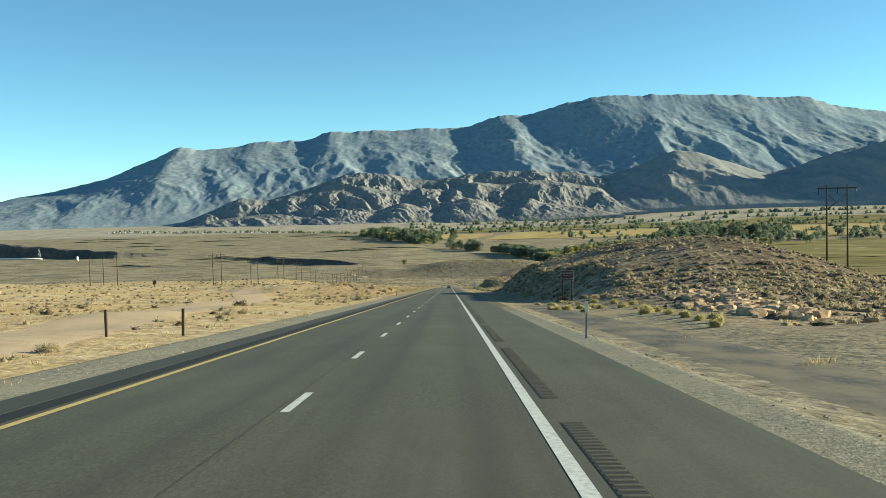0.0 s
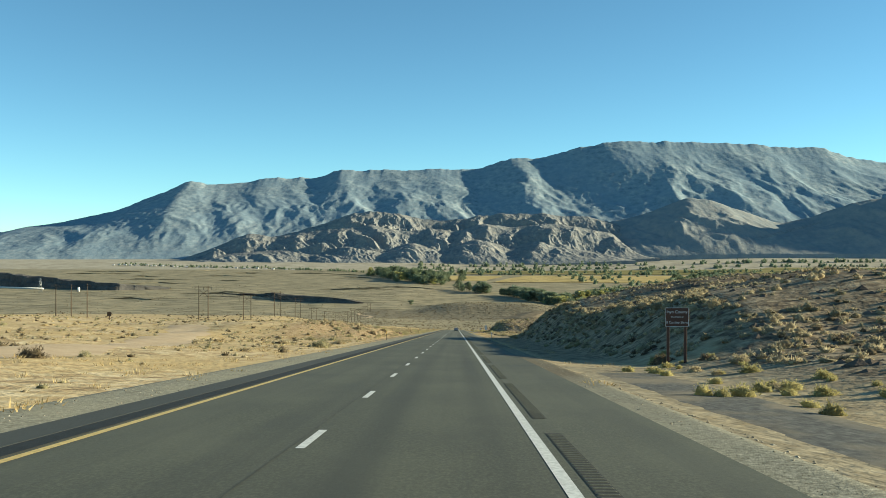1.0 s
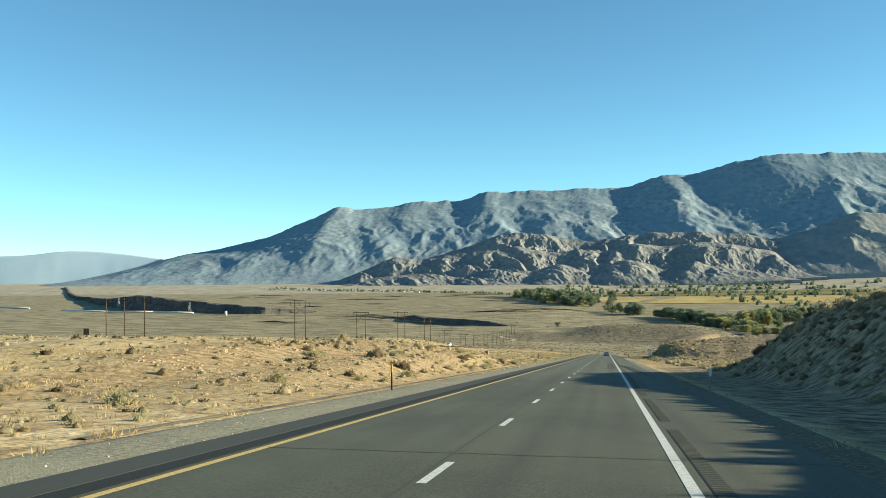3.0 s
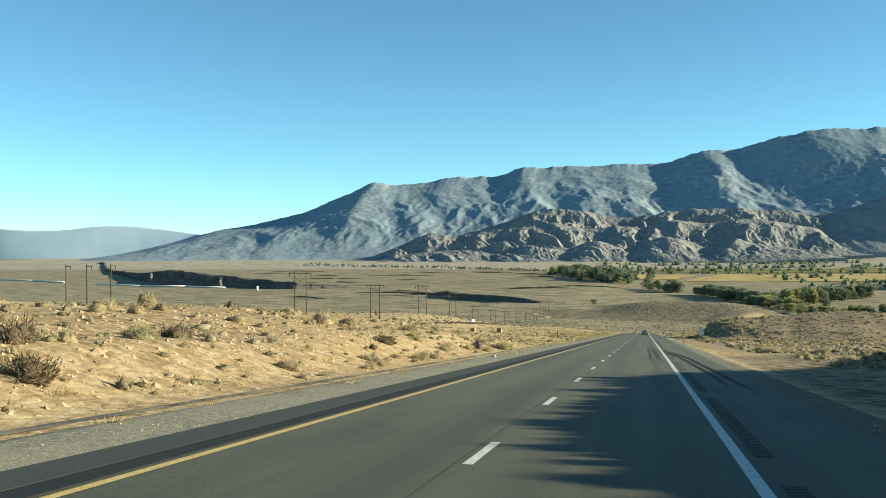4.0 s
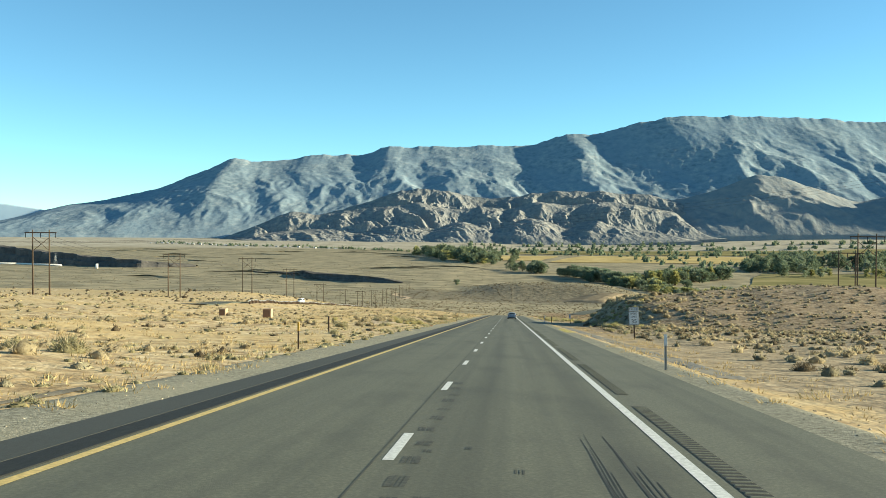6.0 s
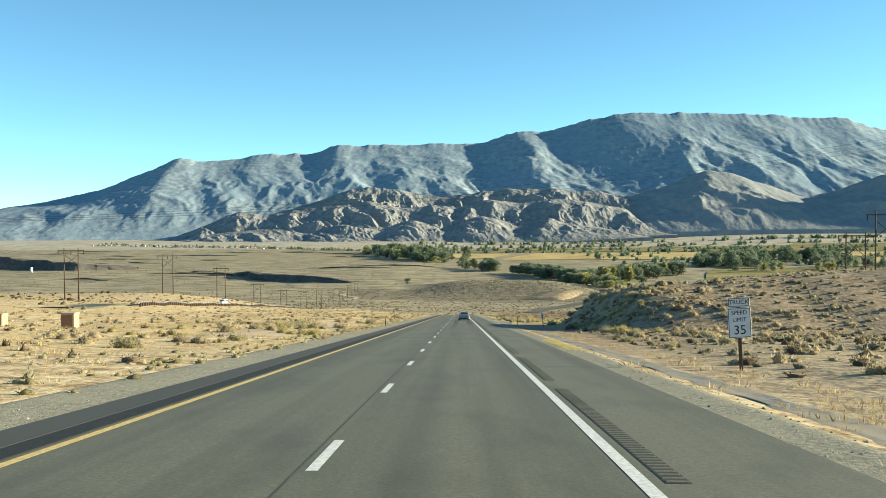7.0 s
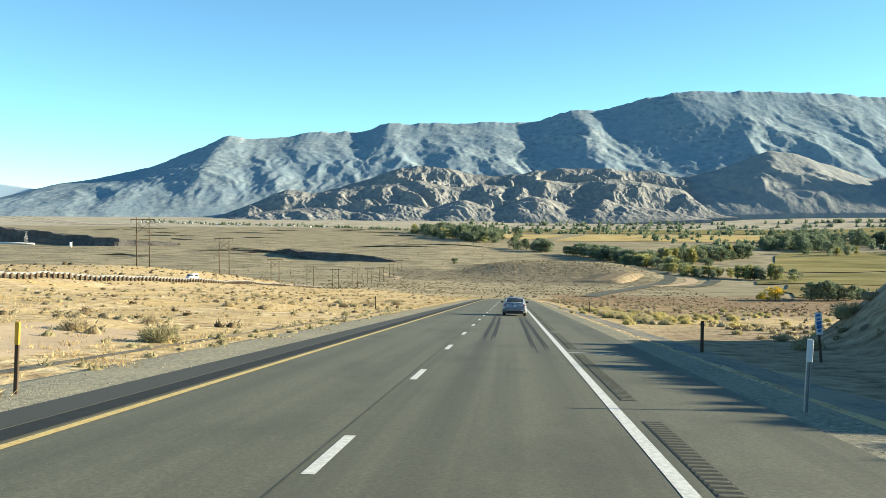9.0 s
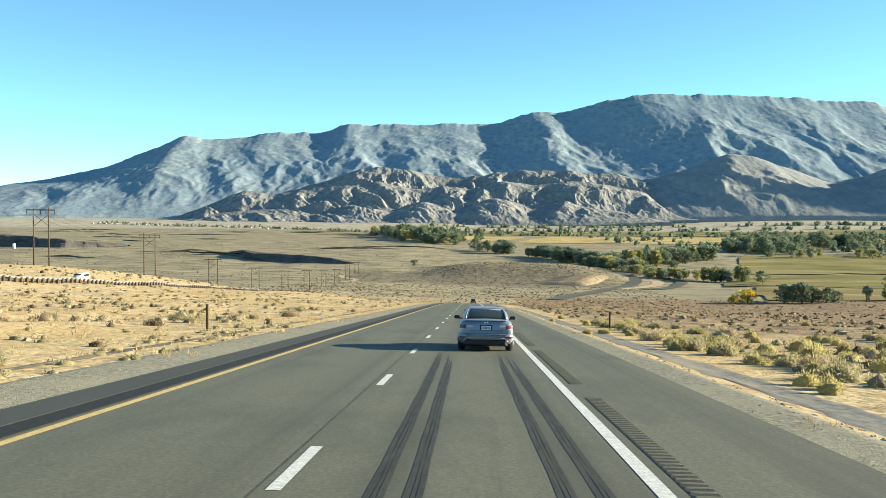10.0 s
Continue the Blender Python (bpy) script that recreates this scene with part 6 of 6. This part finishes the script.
RAIL = [(-58, 405), (-64, 470), (-67, 540), (-69, 620), (-72, 700)]
lane_sheet("far_carriageway", [(x - 6.5, y) for x, y in RAIL], 9.0, 405, 760, 0.10, M_ASPHALT, "raised grey carriageway for oncoming traffic")
rail = empty("guardrail", -58, 405, 0, "galvanised steel guardrail on dark posts along the far carriageway", "guardrail")
rail.location = (0, 0, 0)
post_me = boxes("rail_post", M_WOODPOLE, (0.12, 0, 0.12, 0.34, 0.45, 1.15), bev=0.02)
ry = np.arange(438, 690, 1.9)
rx = np.interp(ry, [p[1] for p in RAIL], [p[0] for p in RAIL])
for x, y in zip(rx, ry):
    o = part("rail_post", post_me, rail)
    o.location = (x, y, gz(x, y) + 0.1)
yy = np.linspace(436.5, 692, 150)
xx = np.interp(yy, [p[1] for p in RAIL], [p[0] for p in RAIL])
zz = ground_z(xx, yy) + 0.1
prof = [(0.10, 0.50), (0.17, 0.56), (0.10, 0.63), (0.17, 0.70), (0.10, 0.78), (0.07, 0.78), (0.07, 0.50)]
V = np.stack([np.stack([xx + px, yy, zz + pz], -1) for px, pz in prof]).reshape(-1, 3)
part("rail_beam", mesh_from("rail_beam", V, grid_faces(7, 150), M_STEEL), rail, "corrugated galvanised steel beam")


def make_van(x, y, z, turn, label):
    v = empty("van", x, y, z, label, "van")
    v.rotation_euler = (0, 0, turn)
    p_ = lambda w, lo, hi: [(0, lo), (0.92 * w, lo), (w, lo + 0.2), (0.99 * w, lo + 0.6 * (hi - lo)), (0.86 * w, hi - 0.06), (0, hi)]
    white = plain("white_van_paint", (0.75, 0.75, 0.74), 0.35)
    part("body", loft([(0, 0.85, 0.4, 1.7), (0.1, 0.92, 0.35, 1.85), (3.2, 0.93, 0.33, 1.88), (3.9, 0.92, 0.33, 1.3), (4.8, 0.86, 0.36, 1.0), (4.9, 0.75, 0.42, 0.85)], p_, white, "body"), v)
    for s in (-1, 1):
        part("side_window", boxes("side_window", M_GLASS, (s * 0.915, 1.7, 1.42, 0.03, 2.6, 0.42), bev=0.01), v)
        for wy in (0.85, 3.9):
            part("wheel", tubes("wheel", M_TYRE, ((s * 0.7, wy, 0.33), (s * 0.94, wy, 0.33), 0.33, 0.33), seg=18), v)
    part("windscreen", boxes("windscreen", M_GLASS, (0, 3.6, 1.52, 1.45, 0.03, 0.55), bev=0.01), v)


make_van(-75.5, 560, gz(-75.5, 560) + 0.11, math.pi, "white van far off on the other carriageway")


# ---- valley: fields, trees, village, canyon ----
M_FIELD_TAN = mat("stubble_field", [(0.3, (0.36, 0.27, 0.12)), (0.7, (0.52, 0.41, 0.20))], 0.02, 8, 1.0, stretch=(1, 0.3, 1), spec=0.0)
M_FIELD_GREEN = mat("pasture", [(0.34, (0.145, 0.135, 0.062)), (0.5, (0.225, 0.20, 0.095)), (0.66, (0.33, 0.275, 0.14))], 0.02, 10, 1.0, stretch=(0.35, 1, 1), spec=0.0)
M_FIELD_BROWN = mat("brown_meadow", [(0.34, (0.16, 0.135, 0.065)), (0.5, (0.235, 0.195, 0.10)), (0.66, (0.33, 0.265, 0.145))], 0.02, 10, 1.0, stretch=(0.3, 1, 1), spec=0.0)


def field(x0, x1, y0, y1, skew, material, label):
    """A field draped over the valley floor with slanting, uneven sides."""
    u, v = np.meshgrid(np.linspace(0, 1, 22), np.linspace(0, 1, 16), indexing="ij")
    Y = y0 + (y1 - y0) * v + 12 * np.sin(u * 9 + x0) * (v - 0.5)
    X = x0 + (x1 - x0) * u + skew * v + 8 * np.sin(v * 7 + y0) * (u - 0.5)
    tagged(new("field", grid_mesh("field", X, Y, ground_z(X, Y) + 0.9, material)), label, "field", kind="structure")


field(90, 720, 2480, 2900, 120, M_FIELD_TAN, "tan stubble field on the valley floor")
field(330, 1100, 1580, 2080, 160, M_FIELD_GREEN, "green-brown pasture on the valley floor")
field(215, 900, 1085, 1335, 70, M_FIELD_BROWN, "brown autumn meadow on the valley floor")
field(262, 950, 1345, 1560, 60, M_FIELD_GREEN, "green-brown pasture on the valley floor")
field(820, 1700, 2250, 2900, 250, M_FIELD_TAN, "tan stubble field on the valley floor")
field(-60, 900, 3000, 3300, 150, M_FIELD_GREEN, "green-brown pasture on the valley floor")
field(800, 1900, 2960, 3350, 300, M_FIELD_GREEN, "green-brown pasture on the valley floor")
field(-160, 80, 2560, 2860, 60, M_FIELD_TAN, "tan stubble field on the valley floor")

M_LEAF = island_mat("cottonwood_leaf", [(0.085, 0.12, 0.08), (0.15, 0.19, 0.12), (0.235, 0.27, 0.165)], soft=0.3, grain=1.2)
M_LEAF_GOLD = island_mat("turning_leaf", [(0.18, 0.195, 0.085), (0.30, 0.30, 0.125), (0.43, 0.395, 0.16)], soft=0.3, grain=1.2)
M_LEAF_GREY = island_mat("willow_leaf", [(0.145, 0.18, 0.125), (0.23, 0.265, 0.175), (0.32, 0.35, 0.235)], soft=0.3, grain=1.2)
M_LEAF_YELLOW = island_mat("yellow_leaf", [(0.40, 0.28, 0.03), (0.58, 0.42, 0.05), (0.70, 0.52, 0.08)], soft=0.3, grain=1.2)
M_BARK = mat("grey_bark", [(0.3, (0.06, 0.05, 0.04)), (0.7, (0.16, 0.13, 0.10))], 2.0, 6, 0.95)


def tree_meshes(seed, tall, lobes=13, leaves=40):
    """Trunk with limbs, and a crown of leaf clumps with gaps, for a tree one unit high."""
    r = np.random.default_rng(seed)
    bm = bmesh.new()
    tube_bm(bm, (0, 0, -0.02), (0, 0, 0.45), 0.03, 0.018, 7)
    cv, cf, at = [], [], 0
    for k in range(lobes):
        a = r.uniform(0, 2 * math.pi)
        rad = r.uniform(0.05, 0.30 if not tall else 0.10) * (1 if k else 0)
        h = r.uniform(0.16, 0.84) if k else 0.80
        c = np.array([rad * math.cos(a), rad * math.sin(a), h])
        tube_bm(bm, (0, 0, 0.26 + 0.02 * k), tuple(c), 0.014, 0.005, 5)
        s = r.uniform(0.14, 0.23) * (0.8 if tall else 1.0)
        v, f = leaf_clump(int(seed * 31 + k), leaves, s, s * (1.5 if tall else 1.0), 0.09, False, 0.1, 0.45)
        v = v.copy()
        v[:, 2] -= s * 0.35
        low, fl = leaf_clump(int(seed * 57 + k), leaves // 2, s * 0.9, s * 0.5, 0.07, False, -0.2, 0.45)
        low = low.copy()
        low[:, 2] = -low[:, 2] - s * 0.3
        for vv, ff in ((v, f), (low, fl)):
            cv.append(vv + c)
            cf.append(ff + at)
            at += len(vv)
    return bm, np.concatenate(cv), np.concatenate(cf)


TREES, CROWNS = {}, {}
for kind, material, tall in (("green", M_LEAF, False), ("gold", M_LEAF_GOLD, False), ("grey", M_LEAF_GREY, False), ("poplar", M_LEAF_GOLD, True), ("yellow", M_LEAF_YELLOW, False)):
    for i in range(3):
        bm, cv, cf = tree_meshes(11 + 7 * len(TREES), tall)
        CROWNS[kind, i] = (cv, cf)
        TREES[kind, i] = (done(bm, "trunk", M_BARK, True), mesh_from("crown", cv, cf, material))
LABELS = {"green": "broad dark green cottonwood on the valley floor", "gold": "yellow-green cottonwood turning colour on the valley floor", "grey": "grey-green willow on the valley floor", "poplar": "slender yellow-green poplar on the valley floor", "yellow": "low bright yellow shrub tree in the scrub"}



def plant(kind, i, x, y, h, w=1.0):
    z = gz(x, y) - 0.3
    turn = float(rng.uniform(0, 6.28))
    m = Matrix.LocRotScale((x, y, z), Euler((0, 0, turn)), None)
    t = empty("tree", x, y, z, LABELS[kind], "tree", "valley trees")
    t.matrix_basis = m
    t.scale = (h * w, h * w, h)
    part("trunk", TREES[kind, i][0], t)
    part("crown", TREES[kind, i][1], t)


def belt(line, n, width, kinds, h0, h1, w=(0.9, 1.4)):
    line = np.array(line, float)
    seg = np.r_[0, np.cumsum(np.hypot(*np.diff(line, axis=0).T))]
    for s in rng.uniform(0, seg[-1], n):
        x, y = np.interp(s, seg, line[:, 0]), np.interp(s, seg, line[:, 1])
        x, y = x + rng.normal(0, width), y + rng.normal(0, width * 2)
        plant(kinds[int(rng.integers(len(kinds)))], int(rng.integers(3)), x, y, rng.uniform(h0, h1), rng.uniform(*w))


belt([(20, 2090), (60, 2020)], 16, 10, ["green", "green", "grey"], 16, 27, (1.0, 1.4))
belt([(112, 1940), (150, 1800), (185, 1690)], 50, 10, ["green", "green", "grey"], 15, 24, (1.1, 1.5))
belt([(185, 1690), (240, 1740), (300, 1830), (385, 1900)], 60, 12, ["green", "green", "poplar", "grey"], 15, 26, (1.0, 1.4))
belt([(165, 1650), (215, 1600), (235, 1570)], 34, 10, ["green", "green", "grey", "gold"], 13, 20, (1.1, 1.5))
belt([(196, 1545), (225, 1490), (262, 1462)], 26, 7, ["gold", "gold", "grey"], 9, 15, (1.1, 1.5))
belt([(262, 1455), (305, 1432)], 14, 4, ["poplar", "gold", "poplar", "green"], 13, 19)
plant("green", 0, 312, 1400, 15, 1.3)
plant("gold", 1, 304, 1368, 9, 1.2)
plant("grey", 2, 330, 1530, 8, 1.2)
belt([(560, 1960), (680, 1990)], 10, 12, ["grey", "gold"], 12, 20)


def far_belt(line, n, width, kinds, h0, h1, label):
    """A distant grove, its crowns too close to tell apart."""
    line = np.array(line, float)
    seg = np.r_[0, np.cumsum(np.hypot(*np.diff(line, axis=0).T))]
    d = rng.uniform(0, seg[-1], n)
    pts = np.stack([np.interp(d, seg, line[:, 0]) + rng.normal(0, width, n), np.interp(d, seg, line[:, 1]) + rng.normal(0, width * 2, n)], 1)
    scatter("tree_belt", [CROWNS[k, i] for k in kinds for i in range(3)], pts, rng.uniform(h0, h1, n) * 1.15, {"green": M_LEAF, "gold": M_LEAF_GOLD, "grey": M_LEAF_GREY}[kinds[0]], label, "trees", 0.04)


far_belt([(-225, 2860), (-150, 2600), (-85, 2360), (0, 2520)], 80, 20, ["green"], 18, 30, "dense grove of dark green cottonwoods on the valley floor")
far_belt([(-225, 2860), (-150, 2600), (-85, 2360), (0, 2520)], 25, 20, ["gold"], 14, 24, "yellow-green cottonwoods among the dark grove")
far_belt([(500, 2080), (560, 2180), (640, 2420), (860, 2380)], 85, 28, ["green"], 19, 31, "dense belt of dark cottonwoods across the fields")
far_belt([(500, 2080), (560, 2180), (640, 2420), (860, 2380)], 30, 28, ["grey"], 15, 26, "grey-green willows along the cottonwood belt")
far_belt([(700, 2080), (1100, 2300)], 30, 26, ["grey"], 15, 24, "grey-green willows along the field edge")
# scrub trees at the near edge of the meadow
plant("yellow", 0, 196, 1050, 12, 1.5)
plant("yellow", 1, 186, 1046, 8, 1.5)
for x, y, h in ((224, 1056, 15), (234, 1050, 17), (244, 1058, 14), (252, 1052, 12), (262, 1064, 10), (230, 1068, 13)):
    plant("green", int(h) % 3, x, y, h, 1.35)
plant("poplar", 1, 300, 1062, 21, 1.0)
plant("gold", 2, 308, 1060, 12, 0.9)
plant("grey", 0, 284, 1062, 13, 0.7)
plant("green", 1, -78, 1640, 9, 1.6)

# far rows of trees, too small to count
crown_v = [leaf_clump(300 + i, 26, 0.5, 0.9, 0.30, True, 0.1, 0.5) for i in range(5)]
rows_y = np.concatenate([rng.normal(c, 16, 120) for c in (2960, 3120, 3330, 3480)])
rows_x = rng.uniform(-150, 1800, 480)
far_pts = np.stack([rows_x, rows_y + 0.05 * rows_x], 1)
vil = np.stack([rng.uniform(-1250, -150, 190), np.zeros(190)], 1)
vil[:, 1] = np.interp(vil[:, 0], [-1205, -988, -698, -400, -262], [3480, 3400, 3340, 3160, 2980]) + rng.normal(0, 14, 190)
scat = np.stack([rng.uniform(300, 1500, 150), rng.uniform(2100, 2900, 150)], 1)
pts = np.concatenate([far_pts, vil, scat])
scatter("far_trees", crown_v, pts, np.where(pts[:, 0] < -150, rng.uniform(5, 10, len(pts)), rng.uniform(9, 17, len(pts))), M_LEAF, "rows of dark trees along far fields", "trees", 0.02)


def house(x, y, w, d, h, wall_m, roof_m, turn):
    z = gz(x, y) - 0.3
    s = empty("house", x, y, z, "small pale house at the foot of the mountains", "house", "village houses")
    s.rotation_euler = (0, 0, turn)
    part("wall", boxes("wall", wall_m, (0, 0, h / 2, w, d, h)), s)
    bm = bmesh.new()
    e = 0.5
    vs = [bm.verts.new(c) for c in ((-w / 2 - e, -d / 2 - e, h), (w / 2 + e, -d / 2 - e, h), (w / 2 + e, d / 2 + e, h), (-w / 2 - e, d / 2 + e, h), (-w / 2 - e, 0, h + d * 0.28), (w / 2 + e, 0, h + d * 0.28))]
    for q in ((0, 1, 5, 4), (2, 3, 4, 5), (0, 4, 3), (1, 2, 5), (3, 2, 1, 0)):
        bm.faces.new([vs[k] for k in q])
    part("roof", done(bm, "roof", roof_m), s)


M_WALLPALE = plain("pale_house_wall", (0.50, 0.46, 0.40), 0.8)
M_ROOFPALE = plain("pale_roof", (0.55, 0.54, 0.53), 0.6)
for k in range(30):
    x = -1250 + 700 * (k / 29) ** 1.3 + rng.uniform(-22, 22)
    house(x, float(np.interp(x, [-1205, -988, -698, -400], [3470, 3385, 3325, 3150])) + rng.uniform(-25, 12), rng.uniform(5, 11), rng.uniform(5, 8), rng.uniform(1.8, 3.0), M_WALLPALE, M_ROOFPALE, rng.uniform(-0.5, 0.5))


# canyon walls: broken dark rock faces with ground falling away behind
def canyon_wall(line, heights, seed, material=None, label="dark shadowed basalt canyon wall cut into the plain"):
    line = np.array(line, float)
    seg = np.r_[0, np.cumsum(np.hypot(*np.diff(line, axis=0).T))]
    n = int(seg[-1] / 9)
    s = np.linspace(0, seg[-1], n)
    x, y = np.interp(s, seg, line[:, 0]), np.interp(s, seg, line[:, 1])
    h = np.interp(s, seg, heights)
    X, Y, Z = [], [], []
    prof = [(0, -6), (0.03, 0.0), (0.10, 0.30), (0.13, 0.46), (0.28, 0.56), (0.31, 0.92), (0.42, 1.0), (1.6, 1.0), (7, 0.5), (14, -0.15)]
    for d, up in prof:
        jit = np.array([noise.fractal(Vector((a / 60, b / 60, seed + d)), 0.9, 2.0, 5) for a, b in zip(x, y)])
        X.append(x + 8 * jit * (d < 1) - d * h * 0.25)
        Y.append(y + d * h + 10 * jit * (d < 1))
        Z.append(ground_z(x, y) + h * up * (1 + 0.10 * jit * (up > 0.3)) if up > -1 else ground_z(x, y) - 6)
    tagged(new("canyon_wall", grid_mesh("canyon_wall", np.array(X), np.array(Y), np.array(Z), material or M_BASALT, False)), label, "cliff", kind="structure")


canyon_wall([(-2202, 3653), (-1700, 2900), (-1301, 2394), (-1087, 2152), (-879, 2068), (-719, 1995), (-622, 2056)], [4, 9, 19, 35, 22, 13, 4], 2.0)
canyon_wall([(-471, 1911), (-383, 1827), (-335, 1750), (-268, 1695), (-216, 1650), (-175, 1642), (-158, 1641)], [1.2, 3, 10, 11, 8.5, 5.5, 1.5], 5.0)

for k in range(22):
    y = 1750 + 1400 * rng.uniform()
    x = -0.42 * y * rng.uniform(0.12, 0.95)
    w = rng.uniform(30, 110)
    canyon_wall([(x - w, y + rng.uniform(-25, 25)), (x, y), (x + w, y + rng.uniform(-25, 25))], [0.3, rng.uniform(1.6, 3.6), 0.3], 20.0 + k, M_DIRT, "low eroded scarp running across the plain")


def pipeline(pts, r):
    s = empty("pipeline", 0, 0, 0, "long pale pipeline lying across the plain", "pipeline", "pipelines")
    for a, b in zip(pts[:-1], pts[1:]):
        part("pipe", tubes("pipe", M_PIPE, ((*a, gz(*a) + r), (*b, gz(*b) + r), r, r), seg=10), s)


pipeline([(-1900, 2480), (-1735, 2408), (-1582, 2342), (-1439, 2267)], 1.9)
pipeline([(-1295, 2179), (-1129, 2100), (-1001, 2069), (-893, 2040)], 1.9)
tk = empty("water_tank", -781, 1954, gz(-781, 1954) - 0.3, "small white cylindrical tank at the canyon rim", "tank")
part("shell", tubes("shell", M_PIPE, ((0, 0, 0), (0, 0, 8.5), 2.6, 2.6), seg=18), tk)
part("cap", tubes("cap", M_PIPE, ((0, 0, 8.5), (0, 0, 9.6), 2.7, 0.4), seg=18), tk)


def pylon(x, y, h):
    s = empty("pylon", x, y, gz(x, y) - 0.3, "grey steel lattice pylon before the canyon", "pylon", "pylons")
    for sx in (-1, 1):
        for sy in (-1, 1):
            part("leg", tubes("leg", M_STEEL, ((sx * 3.2, sy * 3.2, 0), (sx * 0.6, sy * 0.6, h), 0.22, 0.15), seg=5), s)
        for k in range(4):
            part("brace", tubes("brace", M_STEEL, ((-3.2 * (1 - k * 0.2), sx * 3.2 * (1 - k * 0.2), k * h / 5), (3.2 * (0.8 - k * 0.2), sx * 3.2 * (0.8 - k * 0.2), (k + 1) * h / 5), 0.12, 0.12), seg=4), s)
    for k in (0.78, 0.90, 0.99):
        part("arm", boxes("arm", M_STEEL, (0, 0, h * k, 10 * (1.2 - k * 0.6), 0.4, 0.4)), s)


pylon(-1130, 2150, 34)
pylon(-850, 1930, 30)


# the road again where it bends through its cutting
def bend(centre, width, material, label, lift=0.6):
    c = np.array(centre, float)
    t = np.linspace(0, 1, 40)
    k = np.linspace(0, 1, len(c))
    x, y = np.interp(t, k, c[:, 0]), np.interp(t, k, c[:, 1])
    for _ in range(6):
        x[1:-1], y[1:-1] = (x[:-2] + 2 * x[1:-1] + x[2:]) / 4, (y[:-2] + 2 * y[1:-1] + y[2:]) / 4
    tx, ty = np.gradient(x), np.gradient(y)
    L = np.hypot(tx, ty)
    nx, ny = ty / L, -tx / L
    X = np.stack([x - nx * width / 2, x + nx * width / 2])
    Y = np.stack([y - ny * width / 2, y + ny * width / 2])
    Z = np.repeat((np.maximum(ground_z(x, y), ground_z(X[1], Y[1])) + lift)[None], 2, 0)
    tagged(new("road_bend", grid_mesh("road_bend", X, Y, Z, material, False)), label, "road", kind="structure")


bend([(60, 1060), (96, 1180), (128, 1275), (158, 1345), (180, 1410), (186, 1460), (172, 1510), (150, 1560)], 15, M_ASPHALT, "grey highway bending away through a cutting")
bend([(168, 1300), (200, 1335), (228, 1400), (236, 1450), (222, 1500)], 13, M_ASPHALT, "grey second carriageway curving across the valley")
bend([(146, 1300), (180, 1345), (203, 1400), (208, 1455), (196, 1500)], 13, M_SAND, "pale sandy median between the curving carriageways", 0.45)
M_CUT = mat("bare_cut_earth", [(0.35, (0.19, 0.15, 0.10)), (0.65, (0.30, 0.24, 0.165))], 0.12, 10, 1.0, spec=0.0)
cut_x = np.linspace(0, 1, 26)
cx, cy = 118 + 48 * cut_x, 1350 + 105 * cut_x
prof = [(0, -1), (-3, 0.35), (-8, 0.85), (-13, 1.0), (-30, 0.9), (-60, 0.2)]
hh = 7 * np.sin(np.clip(cut_x * 1.1, 0, 1) * math.pi) ** 0.6
X = np.stack([cx + d + 1.2 * np.sin(cut_x * 40 + d) for d, u in prof])
Y = np.stack([cy - d * 0.3 for d, u in prof])
Z = np.stack([ground_z(cx + 6, cy) + hh * u for d, u in prof])
tagged(new("road_cutting", grid_mesh("road_cutting", X, Y, Z, M_CUT, False)), "pale bare earth face of a road cutting", "embankment", kind="structure")
